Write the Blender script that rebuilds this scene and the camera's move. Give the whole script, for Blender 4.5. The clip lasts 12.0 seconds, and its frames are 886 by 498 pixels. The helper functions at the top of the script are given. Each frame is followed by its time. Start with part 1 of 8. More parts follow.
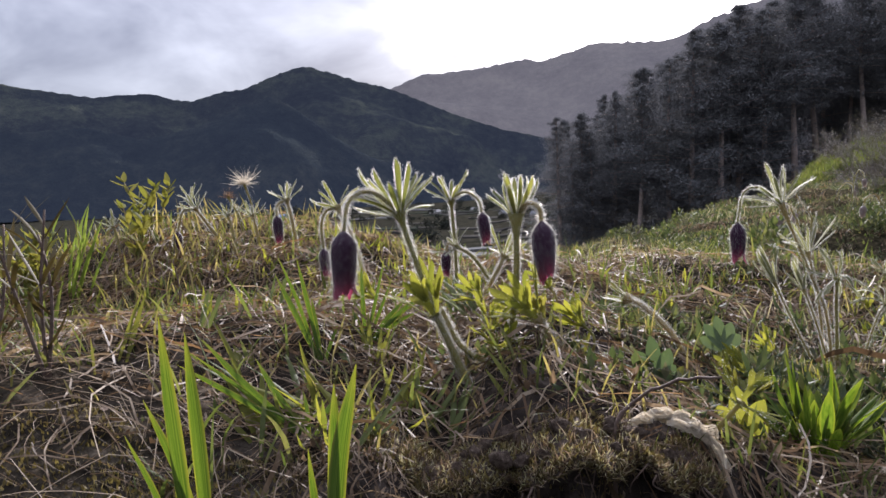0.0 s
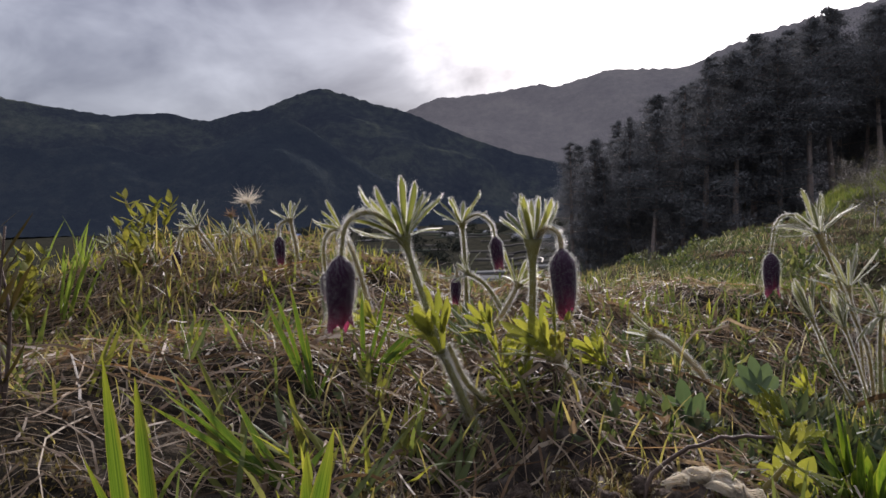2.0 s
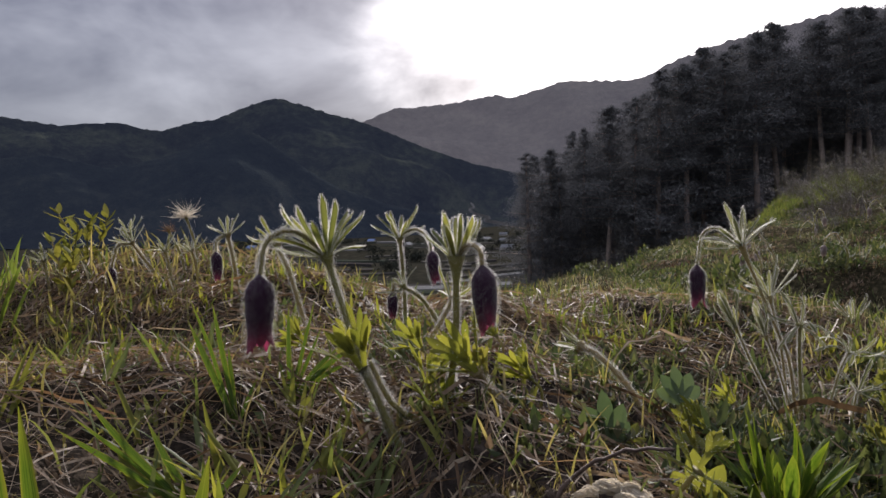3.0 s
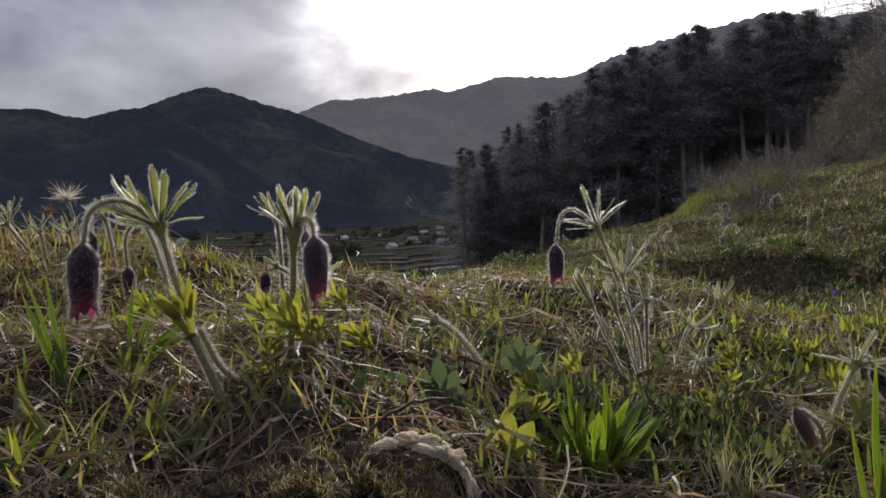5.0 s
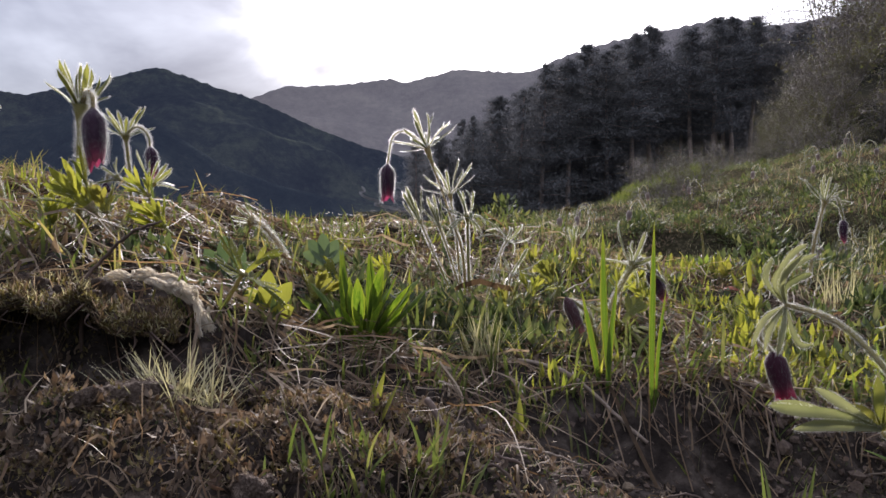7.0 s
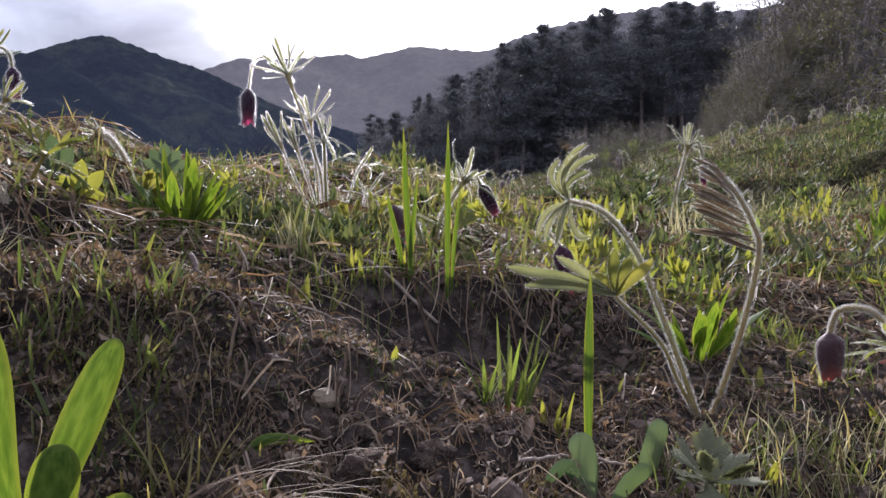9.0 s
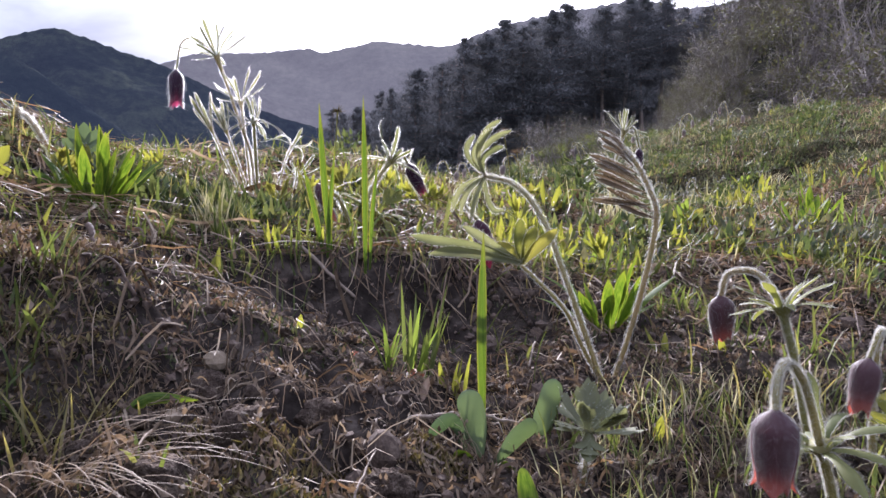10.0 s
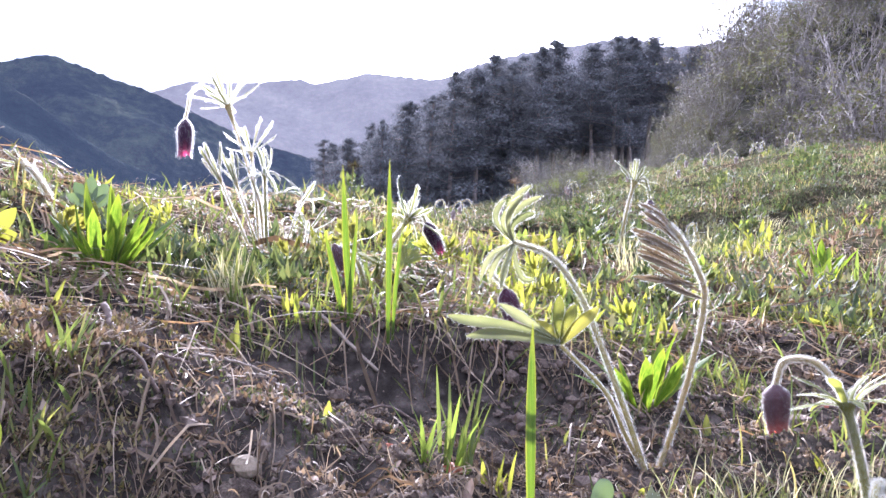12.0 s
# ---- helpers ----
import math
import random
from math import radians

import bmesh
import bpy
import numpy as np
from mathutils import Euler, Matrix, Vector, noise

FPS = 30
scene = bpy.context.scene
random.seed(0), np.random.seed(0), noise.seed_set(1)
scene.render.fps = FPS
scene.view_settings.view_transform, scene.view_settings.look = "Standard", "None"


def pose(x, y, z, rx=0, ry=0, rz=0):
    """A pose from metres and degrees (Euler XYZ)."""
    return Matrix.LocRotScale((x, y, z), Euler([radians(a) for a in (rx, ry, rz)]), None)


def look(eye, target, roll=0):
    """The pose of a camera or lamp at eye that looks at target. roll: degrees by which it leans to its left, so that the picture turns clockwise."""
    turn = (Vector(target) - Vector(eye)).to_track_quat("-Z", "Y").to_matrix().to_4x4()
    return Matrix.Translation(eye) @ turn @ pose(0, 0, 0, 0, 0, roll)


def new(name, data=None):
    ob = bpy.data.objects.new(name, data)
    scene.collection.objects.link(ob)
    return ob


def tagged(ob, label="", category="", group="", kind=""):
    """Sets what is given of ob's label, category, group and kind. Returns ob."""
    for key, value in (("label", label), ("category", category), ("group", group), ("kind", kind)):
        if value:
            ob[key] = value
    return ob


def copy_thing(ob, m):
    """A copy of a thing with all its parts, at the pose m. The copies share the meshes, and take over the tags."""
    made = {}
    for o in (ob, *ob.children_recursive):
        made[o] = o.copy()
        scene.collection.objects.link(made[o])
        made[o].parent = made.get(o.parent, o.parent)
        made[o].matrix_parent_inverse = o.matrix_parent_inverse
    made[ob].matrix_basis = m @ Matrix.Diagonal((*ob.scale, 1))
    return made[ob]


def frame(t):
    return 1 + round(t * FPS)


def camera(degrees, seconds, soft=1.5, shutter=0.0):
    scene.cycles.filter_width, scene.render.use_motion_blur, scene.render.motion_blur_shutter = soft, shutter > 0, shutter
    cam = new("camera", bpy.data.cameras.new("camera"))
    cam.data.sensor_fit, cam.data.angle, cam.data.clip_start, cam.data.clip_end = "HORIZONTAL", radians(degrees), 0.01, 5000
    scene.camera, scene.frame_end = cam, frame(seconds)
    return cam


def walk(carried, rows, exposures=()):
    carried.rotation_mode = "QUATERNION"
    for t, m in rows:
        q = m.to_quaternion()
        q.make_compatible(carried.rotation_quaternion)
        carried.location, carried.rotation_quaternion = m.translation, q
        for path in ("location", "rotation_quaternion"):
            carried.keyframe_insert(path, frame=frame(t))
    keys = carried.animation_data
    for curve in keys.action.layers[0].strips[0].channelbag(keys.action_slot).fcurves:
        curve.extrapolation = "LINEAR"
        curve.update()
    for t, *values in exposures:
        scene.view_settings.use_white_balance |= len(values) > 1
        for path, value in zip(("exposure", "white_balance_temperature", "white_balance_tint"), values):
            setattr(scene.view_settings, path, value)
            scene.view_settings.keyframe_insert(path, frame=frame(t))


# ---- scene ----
cam = camera(64.9, 12.0)
PATH = [
    (0, (0.048, 0.035, 0.163), (-0.101, 2.023, 0.011), -2.1),
    (0.5, (0.038, 0.056, 0.155), (-0.162, 2.041, 0.014), -1.2),
    (1, (0.03, 0.085, 0.151), (-0.218, 2.065, 0.016), -1.1),
    (1.5, (0.035, 0.077, 0.162), (-0.209, 2.061, 0.09), -1.6),
    (2, (0.047, 0.074, 0.163), (-0.135, 2.063, 0.076), -1.1),
    (2.5, (0.057, 0.073, 0.167), (-0.056, 2.069, 0.11), -1.9),
    (4.3, (0.096, 0.064, 0.161), (0.148, 2.063, 0.09), 0.6),
    (4.5, (0.103, 0.061, 0.16), (0.172, 2.059, 0.094), 0.1),
    (5, (0.121, 0.055, 0.154), (0.24, 2.05, 0.071), -1.1),
    (5.5, (0.136, 0.051, 0.141), (0.296, 2.042, 0.045), -0.8),
    (6, (0.164, 0.042, 0.133), (0.375, 2.026, -0.003), -0.9),
    (6.5, (0.196, 0.026, 0.107), (0.427, 2.007, -0.036), 0.3),
    (7, (0.221, 0.011, 0.09), (0.474, 1.992, -0.017), 0.5),
    (7.2, (0.227, 0.009, 0.082), (0.507, 1.987, -0.009), 0.2),
    (8.8, (0.297, -0.035, 0.048), (0.665, 1.924, -0.114), 1.3),
    (9, (0.305, -0.037, 0.043), (0.685, 1.92, -0.123), 1.4),
    (9.5, (0.323, -0.043, 0.039), (0.745, 1.904, -0.134), 1.0),
    (10, (0.333, -0.049, 0.031), (0.812, 1.885, -0.146), 1.1),
    (10.5, (0.343, -0.052, 0.022), (0.873, 1.861, -0.224), 1.4),
    (11, (0.354, -0.055, 0.015), (0.957, 1.827, -0.289), 1.9),
    (11.5, (0.344, -0.044, 0.032), (0.977, 1.836, -0.222), 3.6),
    (12, (0.315, -0.022, 0.052), (0.825, 1.91, -0.035), 1.9),
]
walk(cam, [(t, look(eye, target, roll)) for t, eye, target, roll in PATH],
     exposures=[(0, 1.05, 6250, 18), (1, 0.9, 6200, 18), (2.5, 0.36, 6500, 17), (5.5, 0.25, 6500, 17), (6, 0.55, 6450, 18), (7, 0.88, 6300, 18), (9, 1.06, 6000, 21), (9.5, 1.4, 5900, 22), (10.5, 1.5, 5800, 23), (11, 2.1, 5700, 23), (11.5, 2.55, 5600, 24), (12, 2.55, 5550, 24)])

# ---------------------------------------------------------------- sky and sun
SUN_AZ, SUN_EL = 4.0, 25.0          # degrees right of +y, above the horizon
to_sun = Vector((math.sin(radians(SUN_AZ)) * math.cos(radians(SUN_EL)),
                 math.cos(radians(SUN_AZ)) * math.cos(radians(SUN_EL)), math.sin(radians(SUN_EL))))


def build_world():
    w = bpy.data.worlds.new("sky")
    w.use_nodes = True
    scene.world = w
    nt = w.node_tree
    nt.nodes.clear()
    N, L = nt.nodes.new, nt.links.new
    out = N("ShaderNodeOutputWorld")
    sky = N("ShaderNodeTexSky")
    sky.sky_type, sky.sun_disc = "NISHITA", False
    sky.sun_elevation, sky.sun_rotation = radians(SUN_EL), radians(SUN_AZ)
    bg_sky = N("ShaderNodeBackground")
    bg_sky.inputs[1].default_value = 0.07
    L(sky.outputs[0], bg_sky.inputs[0])
    tc = N("ShaderNodeTexCoord")
    # cloud deck: the direction flattened onto a plane overhead
    sep = N("ShaderNodeSeparateXYZ")
    L(tc.outputs["Generated"], sep.inputs[0])
    zz = N("ShaderNodeMath"); zz.operation = "ADD"; zz.inputs[1].default_value = 0.42
    zc = N("ShaderNodeMath"); zc.operation = "MAXIMUM"; zc.inputs[1].default_value = 0.0
    L(sep.outputs[2], zc.inputs[0]); L(zc.outputs[0], zz.inputs[0])
    flat = N("ShaderNodeVectorMath"); flat.operation = "DIVIDE"
    comb = N("ShaderNodeCombineXYZ")
    for i in range(3):
        L(zz.outputs[0], comb.inputs[i])
    L(tc.outputs["Generated"], flat.inputs[0]); L(comb.outputs[0], flat.inputs[1])
    n1 = N("ShaderNodeTexNoise"); n1.inputs["Scale"].default_value = 2.6; n1.inputs["Detail"].default_value = 5; n1.inputs["Roughness"].default_value = 0.52
    n1.inputs["Distortion"].default_value = 0.35
    L(flat.outputs[0], n1.inputs["Vector"])
    ramp = N("ShaderNodeValToRGB")
    ramp.color_ramp.elements[0].position, ramp.color_ramp.elements[0].color = 0.36, (0.155, 0.168, 0.215, 1)
    ramp.color_ramp.elements[1].position, ramp.color_ramp.elements[1].color = 0.64, (0.45, 0.48, 0.535, 1)
    L(n1.outputs["Fac"], ramp.inputs[0])
    veil = Vector((math.sin(radians(15)) * math.cos(radians(20)), math.cos(radians(15)) * math.cos(radians(20)), math.sin(radians(20))))
    # brightness of the veiled sun spreading through the clouds
    dot = N("ShaderNodeVectorMath"); dot.operation = "DOT_PRODUCT"
    L(tc.outputs["Generated"], dot.inputs[0]); dot.inputs[1].default_value = veil
    glow = N("ShaderNodeMapRange"); glow.inputs[1].default_value, glow.inputs[2].default_value = 0.915, 1.0
    glow.inputs[3].default_value, glow.inputs[4].default_value = 0.0, 1.0
    glow.interpolation_type = "SMOOTHSTEP"
    wob = N("ShaderNodeMath"); wob.operation = "MULTIPLY_ADD"; wob.inputs[1].default_value = 0.10
    L(n1.outputs["Fac"], wob.inputs[0]); L(dot.outputs["Value"], wob.inputs[2])
    off = N("ShaderNodeMath"); off.operation = "SUBTRACT"; off.inputs[1].default_value = 0.05
    L(wob.outputs[0], off.inputs[0]); L(off.outputs[0], glow.inputs[0])
    amt = N("ShaderNodeMath"); amt.operation = "MULTIPLY"; amt.inputs[1].default_value = 1.7
    L(glow.outputs[0], amt.inputs[0])
    tint = N("ShaderNodeVectorMath"); tint.operation = "SCALE"; tint.inputs[0].default_value = (1.0, 0.97, 0.92)
    L(amt.outputs[0], tint.inputs[3])
    add = N("ShaderNodeVectorMath"); add.operation = "ADD"
    L(ramp.outputs[0], add.inputs[0]); L(tint.outputs[0], add.inputs[1])
    # an overcast sky is brighter overhead than near the horizon
    lift = N("ShaderNodeMath"); lift.operation = "MULTIPLY_ADD"; lift.inputs[1].default_value, lift.inputs[2].default_value = 2.3, 0.50
    L(zc.outputs[0], lift.inputs[0])
    deck = N("ShaderNodeVectorMath"); deck.operation = "SCALE"
    L(add.outputs[0], deck.inputs[0]); L(lift.outputs[0], deck.inputs[3])
    bg_cloud = N("ShaderNodeBackground"); bg_cloud.inputs[1].default_value = 0.9
    L(deck.outputs[0], bg_cloud.inputs[0])
    mix = N("ShaderNodeMixShader"); mix.inputs[0].default_value = 0.88
    L(bg_sky.outputs[0], mix.inputs[1]); L(bg_cloud.outputs[0], mix.inputs[2])
    L(mix.outputs[0], out.inputs[0])


build_world()
sun = new("sun", bpy.data.lights.new("sun", "SUN"))
sun.data.energy, sun.data.angle, sun.data.color = 5.0, radians(1.5), (1.0, 0.96, 0.915)
sun.matrix_world = look(to_sun * 50, (0, 0, 0))

# ---------------------------------------------------------------- materials
def blank(name):
    m = bpy.data.materials.new(name)
    m.use_nodes = True
    nt = m.node_tree
    nt.nodes.clear()
    return m, nt.nodes.new, nt.links.new, nt.nodes.new("ShaderNodeOutputMaterial")


def ramp_node(N, stops):
    r = N("ShaderNodeValToRGB")
    while len(r.color_ramp.elements) < len(stops):
        r.color_ramp.elements.new(0.5)
    for e, (p, c) in zip(r.color_ramp.elements, stops):
        e.position, e.color = p, (*c, 1)
    return r


def noise_node(N, L, scale, detail=4, rough=0.55, source="Object"):
    tc, n = N("ShaderNodeTexCoord"), N("ShaderNodeTexNoise")
    n.inputs["Scale"].default_value, n.inputs["Detail"].default_value, n.inputs["Roughness"].default_value = scale, detail, rough
    L(tc.outputs[source], n.inputs["Vector"])
    return n


def surface(name, stops, scale=60, rough=0.85, bump=0.4, bump_scale=None, spec=0.3, glow=None):
    """An opaque surface: colours by noise at two scales, with fine relief."""
    m, N, L, out = blank(name)
    a, b = noise_node(N, L, scale), noise_node(N, L, scale * 7.3, 3)
    mixv = N("ShaderNodeMath"); mixv.operation = "MULTIPLY_ADD"; mixv.inputs[1].default_value = 0.45
    sc = N("ShaderNodeMath"); sc.operation = "MULTIPLY"; sc.inputs[1].default_value = 0.58
    L(a.outputs["Fac"], sc.inputs[0]); L(b.outputs["Fac"], mixv.inputs[0]); L(sc.outputs[0], mixv.inputs[2])
    r = ramp_node(N, stops)
    L(mixv.outputs[0], r.inputs[0])
    p = N("ShaderNodeBsdfPrincipled")
    p.inputs["Roughness"].default_value, p.inputs["Specular IOR Level"].default_value = rough, spec
    L(r.outputs[0], p.inputs["Base Color"])
    bn = N("ShaderNodeBump"); bn.inputs["Strength"].default_value = bump; bn.inputs["Distance"].default_value = 0.3 / (bump_scale or scale)
    c = noise_node(N, L, bump_scale or scale * 2.1, 5)
    L(c.outputs["Fac"], bn.inputs["Height"]); L(bn.outputs[0], p.inputs["Normal"])
    if glow:
        p.inputs["Emission Color"].default_value, p.inputs["Emission Strength"].default_value = (*glow, 1), 1.0
    L(p.outputs[0], out.inputs[0])
    return m


def leaf(name, stops, through_col, amount=0.45, rough=0.6, scale=120, per="island", spec=0.15):
    """A thin leaf: it lets light through. Its colour varies from blade to blade and along it."""
    m, N, L, out = blank(name)
    rnd = N("ShaderNodeNewGeometry").outputs["Random Per Island"] if per == "island" else N("ShaderNodeObjectInfo").outputs["Random"]
    n = noise_node(N, L, scale, 3)
    st = N("ShaderNodeMapping"); st.inputs["Scale"].default_value = (3.0, 3.0, 0.35) if per == "island" else (1, 1, 1)
    L(n.inputs["Vector"].links[0].from_socket, st.inputs[0]); L(st.outputs[0], n.inputs["Vector"])
    mx = N("ShaderNodeMath"); mx.operation = "MULTIPLY_ADD"; mx.inputs[1].default_value = 0.5
    half = N("ShaderNodeMath"); half.operation = "MULTIPLY"; half.inputs[1].default_value = 0.5
    L(n.outputs["Fac"], half.inputs[0]); L(rnd, mx.inputs[0]); L(half.outputs[0], mx.inputs[2])
    r = ramp_node(N, stops)
    L(mx.outputs[0], r.inputs[0])
    p = N("ShaderNodeBsdfPrincipled")
    p.inputs["Roughness"].default_value, p.inputs["Specular IOR Level"].default_value = rough, spec
    L(r.outputs[0], p.inputs["Base Color"])
    t = N("ShaderNodeBsdfTranslucent")
    tm = N("ShaderNodeMix"); tm.data_type = "RGBA"; tm.blend_type = "MULTIPLY"; tm.inputs[0].default_value = 0.0
    gain = N("ShaderNodeVectorMath"); gain.operation = "MULTIPLY"; gain.inputs[1].default_value = through_col
    L(r.outputs[0], gain.inputs[0]); L(gain.outputs[0], t.inputs[0])
    ms = N("ShaderNodeMixShader"); ms.inputs[0].default_value = amount
    L(p.outputs[0], ms.inputs[1]); L(t.outputs[0], ms.inputs[2]); L(ms.outputs[0], out.inputs[0])
    return m


M = {}
M["grass"] = leaf("grass", [(0.2, (0.055, 0.075, 0.026)), (0.55, (0.095, 0.115, 0.042)), (0.85, (0.18, 0.165, 0.075))], (1.5, 1.5, 0.75), 0.42)
M["grass_yellow"] = leaf("grass_yellow", [(0.2, (0.10, 0.105, 0.036)), (0.5, (0.19, 0.17, 0.078)), (0.85, (0.31, 0.255, 0.14))], (1.6, 1.5, 0.85), 0.42)
M["pale_grass"] = leaf("pale_grass", [(0.2, (0.20, 0.20, 0.11)), (0.8, (0.44, 0.40, 0.27))], (1.25, 1.2, 0.9), 0.42)
M["slope"] = leaf("slope_turf", [(0.2, (0.030, 0.046, 0.021)), (0.5, (0.062, 0.084, 0.035)), (0.72, (0.105, 0.120, 0.050)), (0.92, (0.185, 0.170, 0.09))], (1.3, 1.3, 0.8), 0.40, 0.7)
M["fresh"] = leaf("fresh_leaf", [(0.2, (0.075, 0.115, 0.032)), (0.8, (0.15, 0.185, 0.06))], (1.5, 1.5, 0.65), 0.5, 0.75, 160, "island", 0.06)
M["lime"] = leaf("lime_leaf", [(0.2, (0.088, 0.108, 0.032)), (0.8, (0.19, 0.192, 0.060))], (1.7, 1.6, 0.6), 0.5, 0.8, 120, "island", 0.04)
M["straw"] = leaf("straw", [(0.17, (0.028, 0.019, 0.013)), (0.42, (0.115, 0.077, 0.046)), (0.62, (0.22, 0.165, 0.115)), (0.83, (0.40, 0.33, 0.245))], (1.15, 1.05, 0.85), 0.34, 0.6, 40)
M["straw_red"] = leaf("straw_red", [(0.2, (0.095, 0.060, 0.038)), (0.6, (0.20, 0.132, 0.080)), (0.9, (0.31, 0.225, 0.14))], (1.25, 1.08, 0.8), 0.36, 0.6, 40)
M["soil"] = surface("soil", [(0.25, (0.018, 0.014, 0.012)), (0.5, (0.05, 0.037, 0.029)), (0.75, (0.105, 0.08, 0.06))], 45, 0.95, 0.9, 160, 0.15)
M["clod"] = surface("clod", [(0.3, (0.030, 0.022, 0.018)), (0.5, (0.085, 0.062, 0.050)), (0.78, (0.21, 0.165, 0.13))], 120, 0.95, 0.7, 400, 0.15)
M["moss"] = leaf("moss", [(0.2, (0.055, 0.044, 0.022)), (0.6, (0.15, 0.12, 0.055)), (0.9, (0.27, 0.225, 0.11))], (1.2, 1.15, 0.6), 0.3, 0.7, 200)
M["stone"] = surface("stone", [(0.3, (0.10, 0.076, 0.052)), (0.7, (0.22, 0.17, 0.12))], 160, 0.85, 0.5)
M["twig"] = surface("twig", [(0.3, (0.045, 0.03, 0.025)), (0.7, (0.13, 0.09, 0.07))], 150, 0.8, 0.5)
M["stick"] = surface("stick", [(0.3, (0.12, 0.09, 0.07)), (0.7, (0.30, 0.24, 0.19))], 150, 0.8, 0.5)
M["stem"] = leaf("flower_stem", [(0.2, (0.16, 0.165, 0.06)), (0.55, (0.245, 0.22, 0.105)), (0.85, (0.27, 0.21, 0.12))], (1.5, 1.4, 0.7), 0.35, 0.6, 60, "object")
M["bract"] = leaf("bract", [(0.2, (0.10, 0.118, 0.050)), (0.8, (0.205, 0.212, 0.088))], (1.35, 1.3, 0.6), 0.42, 0.55, 80, "object")
M["silver"] = leaf("silver_bract", [(0.2, (0.11, 0.12, 0.065)), (0.8, (0.21, 0.21, 0.135))], (1.3, 1.3, 0.8), 0.4, 0.6, 80, "object")
M["weed"] = leaf("withered_weed", [(0.2, (0.045, 0.04, 0.018)), (0.8, (0.11, 0.085, 0.04))], (1.1, 1.0, 0.6), 0.22, 0.6, 80)
M["lobed"] = leaf("lobed_leaf", [(0.2, (0.105, 0.12, 0.038)), (0.8, (0.215, 0.205, 0.068))], (1.4, 1.3, 0.6), 0.4, 0.75, 80, "object", 0.1)
M["brown_bract"] = leaf("brown_bract", [(0.2, (0.075, 0.055, 0.036)), (0.8, (0.16, 0.122, 0.080))], (1.1, 1.0, 0.75), 0.25, 0.6, 80, "object")


def hair_material():
    """Silky plant hairs, which pass light on mostly forwards."""
    m, N, L, out = blank("white_hair")
    d = N("ShaderNodeBsdfDiffuse"); d.inputs[0].default_value = (0.70, 0.685, 0.65, 1)
    t = N("ShaderNodeBsdfTranslucent"); t.inputs[0].default_value = (0.78, 0.765, 0.73, 1)
    f = N("ShaderNodeBsdfRefraction"); f.inputs["Color"].default_value = (0.84, 0.83, 0.80, 1)
    f.inputs["Roughness"].default_value, f.inputs["IOR"].default_value = 0.6, 1.25
    a, b = N("ShaderNodeMixShader"), N("ShaderNodeMixShader")
    a.inputs[0].default_value, b.inputs[0].default_value = 0.65, 0.55
    L(d.outputs[0], a.inputs[1]); L(t.outputs[0], a.inputs[2]); L(a.outputs[0], b.inputs[1]); L(f.outputs[0], b.inputs[2]); L(b.outputs[0], out.inputs[0])
    return m


M["hair"] = hair_material()
M["fluff"] = leaf("dry_fluff", [(0.2, (0.52, 0.46, 0.37)), (0.8, (0.74, 0.68, 0.58))], (1.0, 0.97, 0.88), 0.45, 0.6, 20)
# Needles paled to grey: haze over the wood put into their colour.
M["needles"] = leaf("hazed_pine_needles", [(0.2, (0.135, 0.138, 0.142)), (0.8, (0.158, 0.160, 0.162))], (1.0, 1.0, 1.05), 0.20, 0.95, 3, "island", 0.0)
M["shrub_leaf"] = leaf("shrub_leaf", [(0.2, (0.045, 0.038, 0.03)), (0.5, (0.068, 0.064, 0.04)), (0.75, (0.075, 0.088, 0.042)), (0.9, (0.12, 0.13, 0.06))], (1.3, 1.25, 0.8), 0.35, 0.7, 5)
M["orchard"] = leaf("orchard_leaf", [(0.2, (0.022, 0.025, 0.022)), (0.8, (0.042, 0.045, 0.038))], (1.1, 1.1, 1.0), 0.1, 0.95, 3, "island", 0.0)
M["moss_green"] = leaf("green_moss", [(0.2, (0.035, 0.045, 0.02)), (0.6, (0.075, 0.085, 0.04)), (0.9, (0.13, 0.13, 0.075))], (1.2, 1.2, 0.7), 0.3, 0.7, 200)
M["herb"] = leaf("herb_leaf", [(0.18, (0.026, 0.040, 0.019)), (0.45, (0.054, 0.072, 0.033)), (0.66, (0.092, 0.106, 0.046)), (0.84, (0.175, 0.168, 0.082))], (1.45, 1.4, 0.85), 0.40, 0.65, 60)
M["herb_dull"] = leaf("dull_herb_leaf", [(0.18, (0.036, 0.042, 0.026)), (0.5, (0.070, 0.078, 0.046)), (0.85, (0.140, 0.130, 0.082))], (1.25, 1.2, 0.85), 0.34, 0.65, 60)
M["withered"] = leaf("withered_leaf", [(0.18, (0.042, 0.030, 0.022)), (0.5, (0.120, 0.086, 0.060)), (0.85, (0.27, 0.21, 0.15))], (1.2, 1.05, 0.8), 0.3, 0.7, 60)
M["palmate"] = leaf("palmate_leaf", [(0.2, (0.060, 0.092, 0.048)), (0.8, (0.115, 0.150, 0.078))], (1.2, 1.25, 0.7), 0.30, 0.6, 90, "object", 0.2)
M["litter"] = leaf("leaf_litter", [(0.15, (0.055, 0.036, 0.027)), (0.5, (0.15, 0.10, 0.072)), (0.85, (0.36, 0.275, 0.21))], (1.2, 1.0, 0.8), 0.25, 0.7, 200)
M["violet"] = leaf("violet_petal", [(0.2, (0.10, 0.03, 0.26)), (0.8, (0.17, 0.06, 0.38))], (1.3, 1.0, 1.5), 0.4, 0.6, 100)
M["red_leaf"] = leaf("red_leaf", [(0.2, (0.22, 0.05, 0.03)), (0.8, (0.33, 0.12, 0.07))], (1.4, 1.0, 0.8), 0.35, 0.6, 150)


